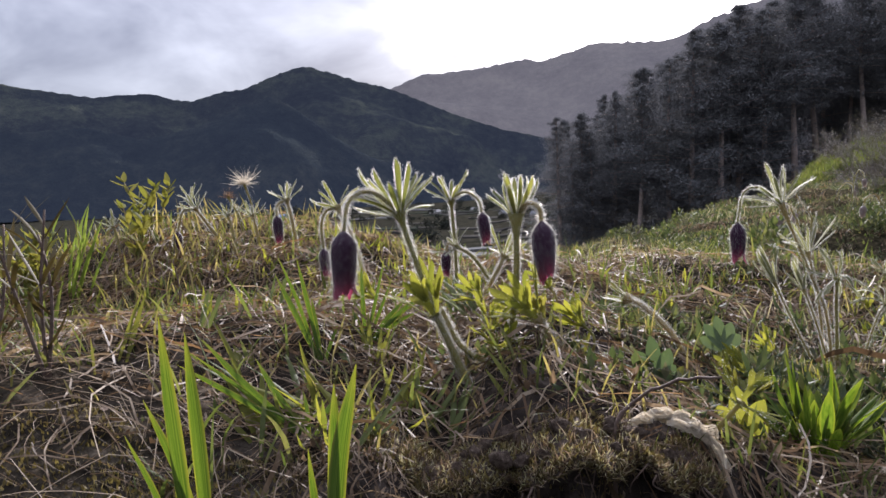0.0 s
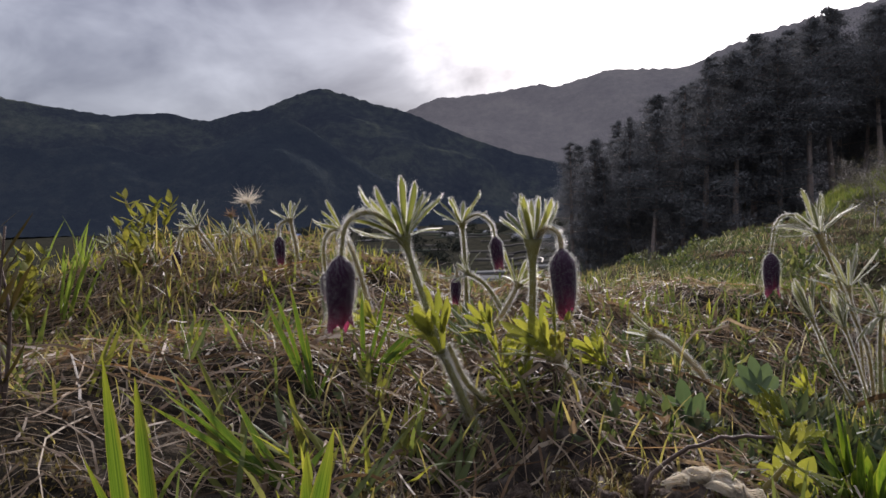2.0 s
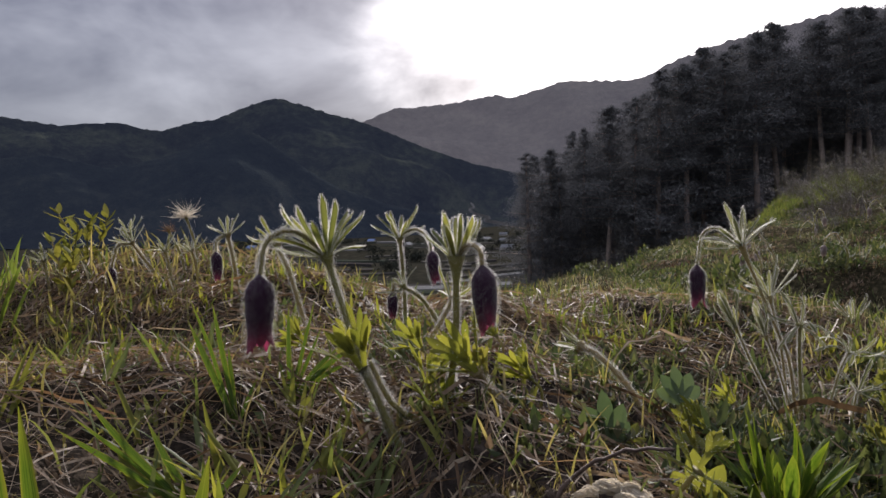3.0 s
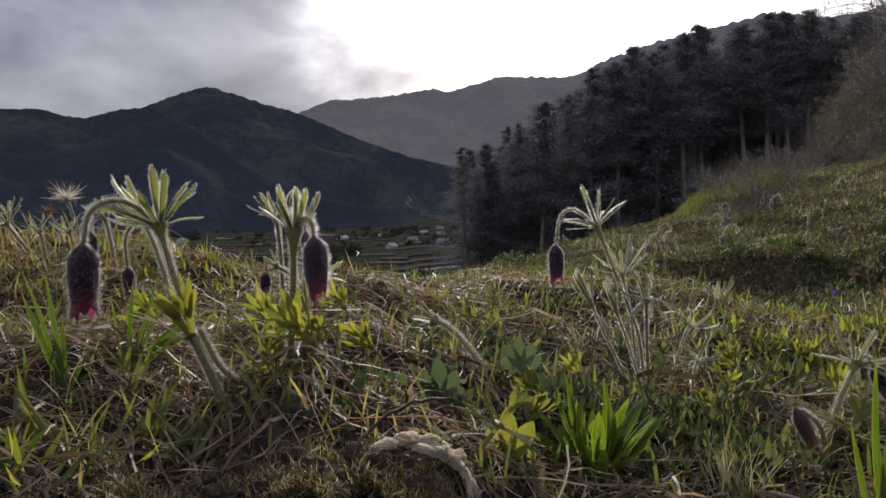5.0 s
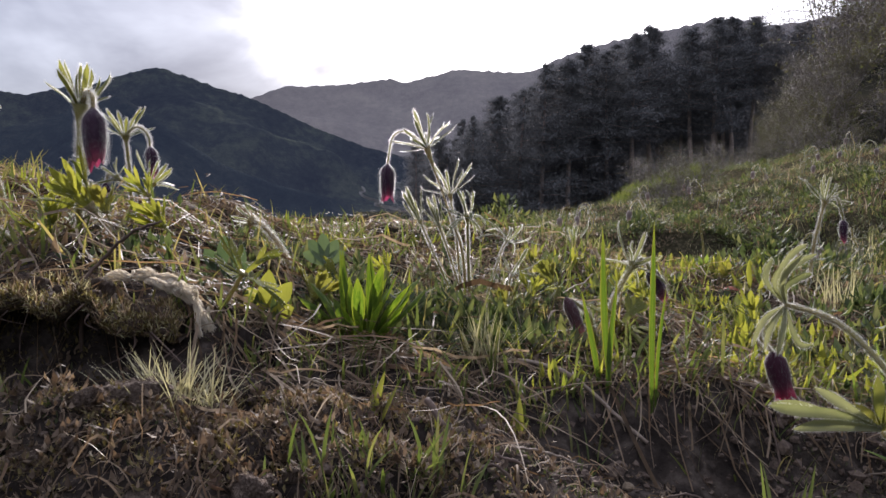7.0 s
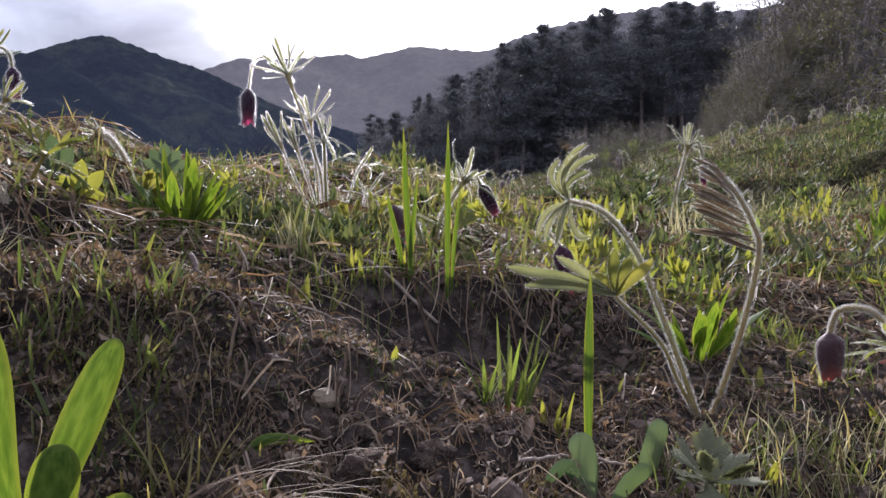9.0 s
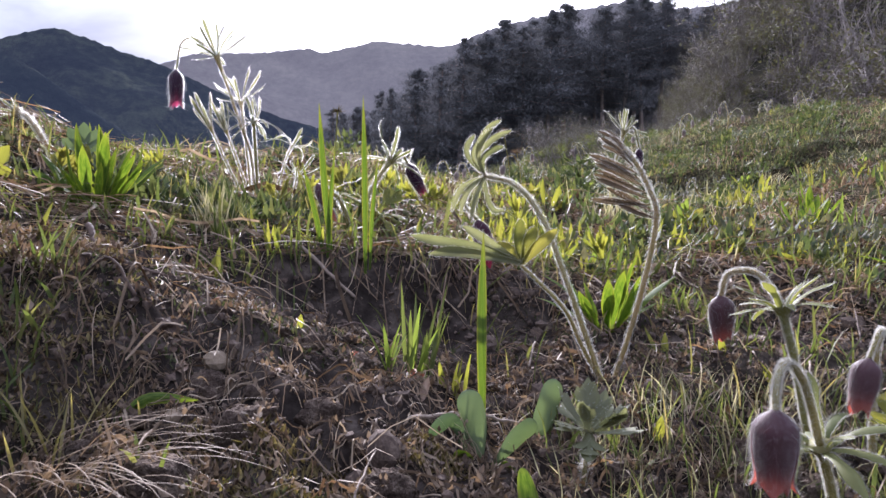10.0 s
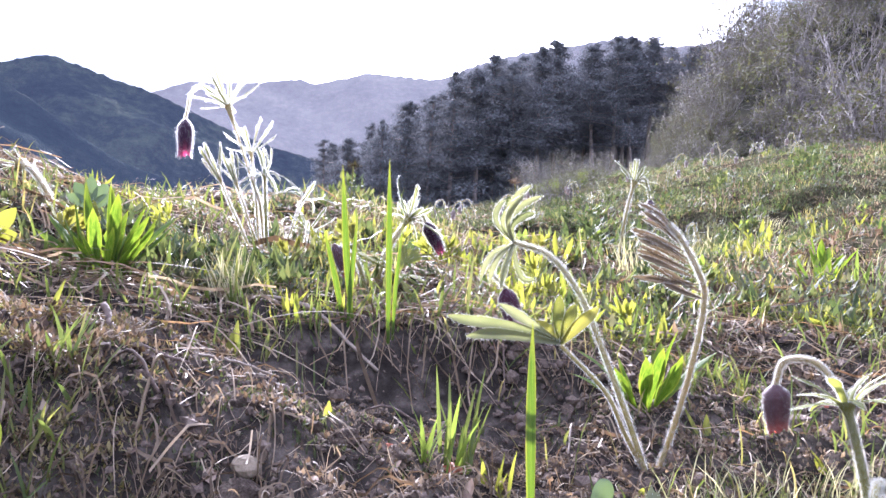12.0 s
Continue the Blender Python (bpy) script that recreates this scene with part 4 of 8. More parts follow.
TEPALS = {"petal": [tepal_mesh("tepal", M["petal"], RNG, 0.0, 900, 0.185, 0.10, 0.0006), tepal_mesh("tepal", M["petal"], RNG, 0.09, 900, 0.185, 0.10, 0.0006)],
          "petal_red": [tepal_mesh("tepal", M["petal_red"], RNG, 0.02, 420, 0.195, 0.07, 0.0006), tepal_mesh("tepal", M["petal_red"], RNG, 0.09, 420, 0.195, 0.07, 0.0006)],
          "petal_grey": [tepal_mesh("tepal", M["petal_grey"], RNG, 0.02), tepal_mesh("tepal", M["petal_grey"], RNG, 0.08)],
          "petal_pale": [tepal_mesh("tepal", M["petal_pale"], RNG, 0.03, 850, 0.245, 0.075, 0.0007), tepal_mesh("tepal", M["petal_pale"], RNG, 0.14, 850, 0.245, 0.075, 0.0007)]}


def hairy_stem(points, r0, r1, flare, rng, dens=24000, hair=0.0027, n=26):
    C = spline(points, n)
    s = np.linspace(0, 1, n)
    R = r0 + (r1 - r0) * s + flare * np.clip((s - 0.88) / 0.12, 0, 1) ** 1.6
    v, f = tube(C, R, 8)
    ln = np.linalg.norm(np.diff(C, axis=0), axis=1).sum()
    m = int(dens * 2.6 * ln)
    T, U, W = frames_along(C)
    u = rng.uniform(0, n - 1.001, m); k = u.astype(int); t = (u - k)[:, None]
    a = rng.uniform(0, 2 * math.pi, m)[:, None]
    D = np.cos(a) * U[k] + np.sin(a) * W[k]
    P = C[k] * (1 - t) + C[k + 1] * t + D * (R[k][:, None] * 0.95)
    hv, hf = hairs(P, D + 0.25 * T[k], hair, 0.000065, rng)
    return joined((v, f, 0), (hv, hf, 1)), C


def pasqueflower(label, stem, head=(12, 0.028, 18, 70), bracts="bract", ped=None, bud=None, petals="petal", radius=0.0018, open_tip=0, extra=(), seed=1, group="pasqueflowers", name="pasqueflower", axis=None, dens=24000, hair=0.0027):
    """A hairy stem with a ring of cut bracts and, on an arched stalk, a nodding bud.
    head: how many bracts, their length and the tilt of the inner and outer ones in degrees; bud: its top and its tip."""
    rng = np.random.default_rng(seed)
    x, y = stem[0][:2]
    base = Vector((x, y, float(ground(x, y)) - 0.004))
    root = new(name)
    root.location = base
    tagged(root, label, "flower", group)
    pts = [np.array(base)] + [np.array(p, float) for p in stem[1:]]
    b = np.array(base)
    (V, F, S), C = hairy_stem([p - b for p in pts], radius, radius * 0.85, radius * 1.7 if head else 0, rng, dens, hair)
    put("stem", mesh_of("stem", V, F, M["stem"], M["hair"], slots=S), root)
    for i, st in enumerate(extra):
        (V, F, S), _ = hairy_stem([np.array((*st[0][:2], float(ground(*st[0][:2])) - 0.004)) - b] + [np.array(p) - b for p in st[1:]], radius * 0.9, radius * 0.8, 0, rng, dens, hair)
        put("stem", mesh_of("stem", V, F, M["stem"], M["hair"], slots=S), root)
    if head:
        n, ln, t0, t1 = head
        ax = Vector(axis) if axis else Vector(C[-1] - C[-3])
        top = Vector(C[-1]) - ax.normalized() * radius
        fam = BRACTS[bracts]
        for i in range(n):
            az = i * 2.39996 + rng.uniform(-0.25, 0.25)
            tilt = radians(t0 + (t1 - t0) * ((i + 0.5) / n) ** 0.8 + rng.uniform(-7, 7))
            s = ln * rng.uniform(0.75, 1.15)
            m = aim(top, ax, az) @ Matrix.Translation((radius * 0.9, 0, 0)) @ Matrix.Rotation(tilt, 4, "Y") @ Matrix.Scale(s, 4)
            put("bract", fam[int(rng.integers(0, len(fam)))], root, m)
    if ped is not None:
        (V, F, S), _ = hairy_stem([np.array(p, float) - b for p in ped], radius * 0.72, radius * 0.6, 0, rng, dens, hair)
        put("flower_stalk", mesh_of("flower_stalk", V, F, M["stem"], M["hair"], slots=S), root)
    if bud is not None:
        p, q = Vector(bud[0]), Vector(bud[1])
        ln = (q - p).length
        fl = new("flower_head")
        fl.parent = root
        fl.matrix_basis = aim(p - base, q - p, rng.uniform(0, 6.28)) @ Matrix.Scale(ln, 4)
        wide = bud[2] if len(bud) > 2 else 1.0
        for i in range(6):
            r = 1.0 if i % 2 else 0.93
            put("tepal", TEPALS[petals][open_tip if i % 2 else 0], fl, Matrix.Rotation(i * math.pi / 3, 4, "Z") @ Matrix.Diagonal((r * wide, r * wide, rng.uniform(0.86, 1.04), 1)))
    return root


SHOOTS = ((0.075, 0.445, 0.020), (0.040, 0.440, 0.020), (0.105, 0.470, 0.022), (0.085, 0.500, 0.024), (0.190, 0.460, 0.018), (0.040, 0.500, 0.022), (0.250, 0.550, 0.022), (0.360, 0.560, 0.020))
FAR_SHOOTS = ((0.40, 0.62, 0.022), (0.46, 0.55, 0.020), (0.42, 0.52, 0.026), (0.60, 0.175, 0.020), (0.63, 0.20, 0.022), (0.615, 0.15, 0.018), (0.57, 0.42, 0.02), (0.215, 0.50, 0.018), (0.335, 0.53, 0.018), (0.55, 0.55, 0.024), (-0.03, 0.50, 0.018))

NOD = "hairy pasqueflower with a closed purple nodding bud"
pasqueflower("tall hairy pasqueflower with a dark purple nodding bell", [(0.03, 0.416), (0.014, 0.414, 0.100), (0.003, 0.423, 0.128), (-0.006, 0.429, 0.155)],
             (19, 0.031, 6, 68), "bract", [(-0.006, 0.429, 0.155), (-0.019, 0.417, 0.1665), (-0.029, 0.404, 0.162), (-0.032, 0.400, 0.145)],
             ((-0.032, 0.400, 0.1465), (-0.034, 0.403, 0.108)), open_tip=1, seed=3, radius=0.0017,
             extra=[[(0.047, 0.425), (0.028, 0.420, 0.078), (0.017, 0.416, 0.101)]])
pasqueflower("low leafy hairy shoot with yellow-green cut leaves", [(0.033, 0.412), (0.018, 0.411, 0.09), (0.0135, 0.411, 0.0985)], (5, 0.033, 6, 42), "lime", seed=4, name="leafy_shoot", radius=0.0018)
pasqueflower("tall hairy pasqueflower with a dark purple nodding bell", [(0.055, 0.460), (0.057, 0.455, 0.085), (0.060, 0.447, 0.112), (0.061, 0.450, 0.151)],
             (20, 0.027, 3, 48), "bract", [(0.061, 0.450, 0.150), (0.068, 0.440, 0.157), (0.0735, 0.432, 0.154), (0.0745, 0.430, 0.146)],
             ((0.0745, 0.430, 0.147), (0.077, 0.427, 0.111)), open_tip=0, seed=5, radius=0.0020)
pasqueflower("leafy hairy stalk with cut yellow-green leaves", [(0.108, 0.449), (0.088, 0.439, 0.068), (0.070, 0.431, 0.092)], (5, 0.036, 4, 40), "lime", seed=6, name="leafy_shoot", radius=0.0017)
pasqueflower("leafy shoot with lime green cut leaves", [(0.152, 0.384), (0.160, 0.379, 0.05), (0.165, 0.376, 0.058)], (7, 0.027, 35, 95), "lime", seed=7, name="leafy_shoot", radius=0.0012, dens=2500)
pasqueflower("leafy shoot with lime green cut leaves", [(0.048, 0.425), (0.050, 0.428, 0.075)], (7, 0.022, 20, 80), "lime", seed=8, name="leafy_shoot", radius=0.0012, dens=2500)
pasqueflower("low plant with dull green lobed leaves", [(0.136, 0.470), (0.138, 0.471, 0.055)], (6, 0.024, 40, 95), "wide", seed=9, name="leafy_shoot", radius=0.0012, dens=2000)
pasqueflower("bent hairy shoot with a folded grey tip", [(0.182, 0.512), (0.170, 0.526, 0.060), (0.155, 0.545, 0.077), (0.144, 0.556, 0.082)], (6, 0.020, 4, 22), "silver", seed=10, name="bent_shoot", radius=0.0019)
pasqueflower(NOD, [(0.010, 0.715), (0.009, 0.710, 0.12), (0.007, 0.705, 0.160)], (12, 0.031, 8, 70), "bract",
             [(0.007, 0.705, 0.160), (0.022, 0.69, 0.166), (0.034, 0.68, 0.158), (0.037, 0.677, 0.146)], ((0.037, 0.677, 0.147), (0.041, 0.675, 0.117)), seed=11)
pasqueflower(NOD, [(0.052, 0.66), (0.030, 0.66, 0.105), (0.012, 0.66, 0.118)], (8, 0.022, 25, 85), "silver", [(0.012, 0.66, 0.118), (0.006, 0.66, 0.120), (0.004, 0.66, 0.112)],
             ((0.004, 0.66, 0.113), (0.003, 0.66, 0.089)), seed=12, radius=0.0017)
pasqueflower("hairy shoot with cut green leaves", [(0.020, 0.60), (0.045, 0.61, 0.092), (0.056, 0.615, 0.112)], (9, 0.026, 10, 60), "bract", seed=13, name="leafy_shoot", radius=0.0018)
pasqueflower(NOD, [(-0.057, 0.622), (-0.075, 0.63, 0.13), (-0.089, 0.64, 0.157)], (9, 0.026, 10, 75), "bract",
             [(-0.089, 0.64, 0.156), (-0.098, 0.638, 0.154), (-0.103, 0.636, 0.142), (-0.102, 0.636, 0.120)], ((-0.102, 0.636, 0.121), (-0.100, 0.636, 0.094)), seed=14, open_tip=1)
for k, (x, y, h) in enumerate(SHOOTS + FAR_SHOOTS):
    g = float(ground(x, y))
    pasqueflower("small leafy shoot with cut yellow-green leaves", [(x, y), (x + 0.003, y, g + h * 0.6), (x + 0.005 * math.sin(k * 2.0), y + 0.002, g + h)], (6, 0.021 + 0.006 * math.sin(k) ** 2, 4, 46), "lime" if k % 4 else "wide", seed=200 + k, group="leafy shoots", name="leafy_shoot", radius=0.0009, dens=1500)
# the tall silvery clump
SIL = "tall silvery hairy pasqueflower with a dark nodding bell"
pasqueflower(SIL, [(0.320, 0.616), (0.3155, 0.618, 0.055), (0.307, 0.622, 0.082), (0.285, 0.632, 0.147)], (16, 0.034, 4, 78), "finger",
             [(0.285, 0.632, 0.147), (0.268, 0.631, 0.160), (0.255, 0.632, 0.156), (0.250, 0.632, 0.131)], ((0.250, 0.632, 0.132), (0.250, 0.630, 0.098)), seed=15, open_tip=1, radius=0.0012, hair=0.0019)
for k, (st, hd, fam, r) in enumerate(((((0.322, 0.612), (0.3195, 0.610, 0.058), (0.318, 0.606, 0.087)), (13, 0.030, 6, 112), "finger_curled", 0.0022),
                                      (((0.316, 0.620), (0.311, 0.622, 0.066), (0.306, 0.630, 0.106)), (11, 0.031, 6, 66), "finger", 0.0016),
                                      (((0.314, 0.626), (0.292, 0.630, 0.052), (0.279, 0.630, 0.082)), (9, 0.030, 2, 24), "finger", 0.0015),
                                      (((0.318, 0.614), (0.304, 0.610, 0.050), (0.294, 0.610, 0.078)), (9, 0.027, 2, 26), "finger", 0.0014),
                                      (((0.332, 0.604), (0.346, 0.602, 0.052), (0.352, 0.600, 0.066)), (8, 0.026, 25, 85), "finger_curled", 0.0012),
                                      (((0.350, 0.598), (0.354, 0.597, 0.030), (0.356, 0.596, 0.038)), (9, 0.026, 25, 95), "finger", 0.0012))):
    pasqueflower("silvery hairy leaf shoot of a pasqueflower clump", st, hd, fam, seed=30 + k, name="silver_shoot", radius=r * 0.62, hair=0.0018, dens=20000)
pasqueflower(NOD, [(0.398, 0.492), (0.408, 0.497, 0.025), (0.427, 0.505, 0.053)], (11, 0.030, 20, 95), "silver",
             [(0.427, 0.505, 0.053), (0.435, 0.507, 0.056), (0.441, 0.508, 0.048)], ((0.440, 0.508, 0.049), (0.455, 0.510, 0.024)), seed=16, radius=0.0018)
pasqueflower("half-withered shoot with a drooping grey bud", [(0.392, 0.480), (0.384, 0.478, 0.018), (0.370, 0.475, 0.030)], None, bud=((0.366, 0.475, 0.032), (0.378, 0.472, 0.004), 0.62), petals="petal_pale", seed=17, radius=0.0016, name="bent_shoot")
pasqueflower("leafy shoot with dull green cut leaves", [(0.402, 0.49), (0.412, 0.486, 0.012)], (9, 0.033, 45, 100), "wide", seed=18, name="leafy_shoot", radius=0.0012, dens=2000)
pasqueflower(NOD, [(0.503, 0.862), (0.500, 0.862, 0.035), (0.497, 0.862, 0.053)], (8, 0.030, 10, 65), "silver", [(0.497, 0.862, 0.052), (0.491, 0.861, 0.055), (0.487, 0.86, 0.047)],
             ((0.487, 0.860, 0.048), (0.484, 0.860, 0.022)), seed=19)
# the two arching stems on the torn bank
def curved_bract(root, pts, width, mat, rng, hair=0.0017, n_hair=240, belly=0.6, blunt=0.6, face=(0.0, -1.0, 0.15)):
    """A hairy lobe along its own curve, folded along the middle, as a part of root."""
    n = 12
    C = spline([np.array(p, float) - np.array(root.location) for p in pts], n)
    T, _, _ = frames_along(C)
    S = np.cross(T, np.array(face)); S /= np.linalg.norm(S, axis=1)[:, None]
    Nn = np.cross(S, T)
    s = np.linspace(0, 1, n)
    w = (width / 2 * np.clip(np.where(s < belly, 0.30 + 0.70 * np.sin(s / belly * math.pi / 2), np.cos((s - belly) / (1 - belly) * math.pi / 2) ** blunt), 0.08, 1))[:, None]
    rows = np.stack([C - S * w + Nn * w * 0.7, C - S * w * 0.5 + Nn * w * 0.2, C, C + S * w * 0.5 + Nn * w * 0.2, C + S * w + Nn * w * 0.7], 1)
    F = [(5 * i + j, 5 * i + j + 1, 5 * i + j + 6, 5 * i + j + 5) for i in range(n - 1) for j in range(4)]
    k = rng.integers(0, n - 1, n_hair); u = rng.uniform(0, 1, n_hair)[:, None]; e = rng.choice((0, 4, 2), n_hair, p=(0.42, 0.42, 0.16))
    P = rows[k, e] * (1 - u) + rows[k + 1, e] * u
    D = S[k] * (e[:, None] - 2) / 2 + 0.7 * T[k] - 0.5 * Nn[k] * (e == 2)[:, None]
    hv, hf = hairs(P, D, hair, 0.00007, rng, 0.3)
    V, G, sl = joined((rows.reshape(-1, 3), F, 0), (hv, hf, 1))
    put("bract", mesh_of("bract", V, G, M[mat], M["hair"], slots=sl), root)


rng_arch = np.random.default_rng(620)
arch = pasqueflower("arching hairy pasqueflower with a half-hidden red bell", [(0.504, 0.281), (0.494, 0.287, -0.043), (0.487, 0.300, -0.014), (0.484, 0.325, 0.014), (0.477, 0.352, 0.033), (0.465, 0.378, 0.039)],
                    None, ped=[(0.465, 0.378, 0.038), (0.457, 0.382, 0.031), (0.455, 0.386, 0.020), (0.460, 0.388, 0.014), (0.465, 0.388, 0.009)],
                    bud=((0.464, 0.388, 0.010), (0.474, 0.386, -0.021)), petals="petal_red", open_tip=1, seed=20, radius=0.0014, hair=0.0019)
for tip in ([(0.457, 0.378, 0.051), (0.465, 0.376, 0.067), (0.473, 0.372, 0.074)], [(0.461, 0.380, 0.051), (0.470, 0.378, 0.062), (0.482, 0.376, 0.068)],
            [(0.463, 0.376, 0.049), (0.469, 0.372, 0.055), (0.475, 0.370, 0.057)], [(0.455, 0.380, 0.049), (0.454, 0.382, 0.057), (0.460, 0.384, 0.065)],
            [(0.459, 0.374, 0.050), (0.460, 0.370, 0.060), (0.466, 0.366, 0.068)]):
    curved_bract(arch, [(0.465, 0.378, 0.039)] + tip, 0.0038, "silver", rng_arch, 0.0016, 520, belly=0.7)
for tip in ([(0.453, 0.376, 0.033), (0.446, 0.374, 0.026), (0.443, 0.374, 0.016)], [(0.454, 0.372, 0.031), (0.449, 0.370, 0.023), (0.447, 0.369, 0.014)],
            [(0.458, 0.370, 0.029), (0.455, 0.367, 0.021), (0.453, 0.366, 0.012)], [(0.465, 0.372, 0.025), (0.469, 0.370, 0.017), (0.477, 0.370, 0.017)]):
    curved_bract(arch, [(0.465, 0.378, 0.038)] + tip, 0.0036, "silver", rng_arch, 0.0016, 480, belly=0.55)
stalk = pasqueflower("hairy leaf stalk with two spread cut leaves", [(0.505, 0.283), (0.493, 0.286, -0.052), (0.482, 0.287, -0.031), (0.463, 0.300, -0.010)], None, seed=22, name="leaf_stalk", radius=0.0011, hair=0.0013)
for mat, wide, lobes in (("lobed", 0.0064, ([(0.461, 0.302, 0.004), (0.463, 0.304, 0.015)], [(0.457, 0.303, -0.003), (0.449, 0.306, 0.001)], [(0.471, 0.298, 0.001), (0.481, 0.296, 0.010)], [(0.466, 0.300, 0.003), (0.470, 0.300, 0.011)])),
                         ("silver", 0.0050, ([(0.438, 0.296, 0.000), (0.413, 0.292, 0.004), (0.400, 0.290, 0.007)], [(0.440, 0.292, -0.004), (0.420, 0.286, -0.001), (0.408, 0.284, -0.002)],
                                            [(0.446, 0.299, 0.001), (0.438, 0.300, 0.006), (0.430, 0.302, 0.011)], [(0.440, 0.302, -0.003), (0.424, 0.305, 0.002), (0.412, 0.307, 0.003)]))):
    for tip in lobes:
        curved_bract(stalk, [(0.463, 0.300, -0.009)] + tip, wide, mat, rng_arch, 0.0013, 420, 0.62)
fold = pasqueflower("hairy stem with a folded brownish leaf bunch", [(0.507, 0.279), (0.513, 0.275, -0.047), (0.520, 0.272, -0.014), (0.525, 0.272, 0.017), (0.523, 0.276, 0.031), (0.519, 0.284, 0.045), (0.515, 0.290, 0.053)], None, seed=23, name="folded_shoot", radius=0.0013, hair=0.0018)
for i in range(22):
    u = (i % 11) / 10
    p = np.array((0.525, 0.272, 0.017)) * (1 - u) + np.array((0.5165, 0.288, 0.050)) * u + (0, 0.002 * (i // 11), 0)
    q = np.array((0.506, 0.287, 0.028)) * (1 - u) + np.array((0.5095, 0.300, 0.062)) * u + rng_arch.normal(0, 0.0030, 3) + np.array((-0.006, 0.004, 0.0)) * math.sin(math.pi * u)
    curved_bract(fold, [p, p * 0.45 + q * 0.55 + (0.001, 0, -0.001 + 0.002 * u), q], 0.0025, "brown_bract", rng_arch, 0.0014, 300, 0.75, face=(0.3, -1.0, 0.2 * math.sin(i)))
# foreground clump at the foot of the bank
pasqueflower("pale hairy pasqueflower with a soft mauve nodding bud", [(0.573, 0.208), (0.565, 0.214, -0.05), (0.559, 0.219, -0.020)], (13, 0.024, 20, 72), "droop",
             [(0.559, 0.219, -0.020), (0.556, 0.232, -0.007), (0.549, 0.244, -0.008), (0.547, 0.247, -0.020)], ((0.547, 0.247, -0.019), (0.549, 0.246, -0.044)), "petal_pale", seed=24, radius=0.0019, hair=0.0013, dens=52000)
pasqueflower("pale hairy pasqueflower with a large mauve nodding bell", [(0.536, 0.156), (0.532, 0.155, -0.08), (0.523, 0.153, -0.058)], (10, 0.027, 25, 80), "droop",
             [(0.523, 0.153, -0.058), (0.515, 0.153, -0.036), (0.506, 0.152, -0.027), (0.495, 0.143, -0.031), (0.490, 0.137, -0.040)], ((0.490, 0.137, -0.038), (0.492, 0.138, -0.067), 1.05), "petal_pale", open_tip=1, seed=25, radius=0.0019, hair=0.0013, dens=52000)
pasqueflower("pale hairy pasqueflower with a soft mauve nodding bud", [(0.592, 0.196), (0.597, 0.203, -0.06), (0.599, 0.205, -0.037)], None, ped=[(0.599, 0.205, -0.038), (0.595, 0.199, -0.029), (0.587, 0.193, -0.028), (0.580, 0.19, -0.038)],
             bud=((0.580, 0.19, -0.038), (0.574, 0.188, -0.062)), petals="petal_pale", seed=26, radius=0.0015, hair=0.0013, dens=52000)
pasqueflower("young silvery cut leaves unfolding near the ground", [(0.449, 0.189), (0.451, 0.189, -0.060)], (10, 0.022, 15, 85), "young", seed=27, name="leafy_shoot", radius=0.0010)
pasqueflower(NOD, [(0.752, 0.770), (0.760, 0.770, 0.06), (0.772, 0.771, 0.108)], (11, 0.033, 8, 70), "silver", [(0.772, 0.771, 0.107), (0.783, 0.766, 0.110), (0.788, 0.76, 0.084)],
             ((0.788, 0.760, 0.085), (0.789, 0.760, 0.058)), seed=28)
# plants on the crest
pasqueflower(NOD, [(-0.262, 0.83), (-0.285, 0.825, 0.14), (-0.297, 0.82, 0.160)], (8, 0.024, 10, 70), "silver", [(-0.297, 0.82, 0.158), (-0.310, 0.817, 0.156), (-0.317, 0.815, 0.132)], ((-0.317, 0.815, 0.133), (-0.318, 0.815, 0.105)), seed=40)
pasqueflower(NOD, [(-0.160, 0.76), (-0.165, 0.76, 0.14), (-0.171, 0.762, 0.166)], (9, 0.024, 10, 75), "silver", [(-0.171, 0.762, 0.165), (-0.178, 0.752, 0.160), (-0.176, 0.742, 0.148)], ((-0.176, 0.742, 0.149), (-0.174, 0.740, 0.120)), seed=41)
for k, (x, y) in enumerate(((-0.33, 0.90), (-0.215, 0.80), (-0.235, 0.78), (-0.40, 0.84))):
    pasqueflower("silvery hairy leaf shoot on the crest", [(x, y), (x - 0.004, y, float(ground(x, y)) + 0.03), (x - 0.008, y, float(ground(x, y)) + 0.045)], (9, 0.022, 12, 80), "silver", seed=50 + k, name="silver_shoot", radius=0.0016, dens=6000)


def seed_head(x, y, top, size, seed, rays, label, thick=0.0015, dens=7000, mat="fluff"):
    """A spent flower: a bristling ball of dry plumes on a bare stalk."""
    rng = np.random.default_rng(seed)
    b = Vector((x, y, float(ground(x, y)) - 0.004))
    root = new("seed_head"); root.location = b
    tagged(root, label, "dried flower")
    (V, F, S), C = hairy_stem([(0, 0, 0), (Vector(top) - b) * 0.5 + Vector((0.004, 0, 0)), Vector(top) - b], thick, thick * 0.8, thick * 0.6, rng, dens)
    put("stem", mesh_of("stem", V, F, M["stem"], M["hair"], slots=S), root)
    D = rng.normal(0, 1, (rays, 3)); D[:, 2] = np.abs(D[:, 2]) * 0.9 - 0.15
    D /= np.linalg.norm(D, axis=1)[:, None]
    v, f = hairs(np.tile(C[-1], (rays, 1)), D, size, 0.0006, rng, 0.1)
    put("plume_ball", mesh_of("plume_ball", v, f, M[mat]), root, label="dry tan bristles")


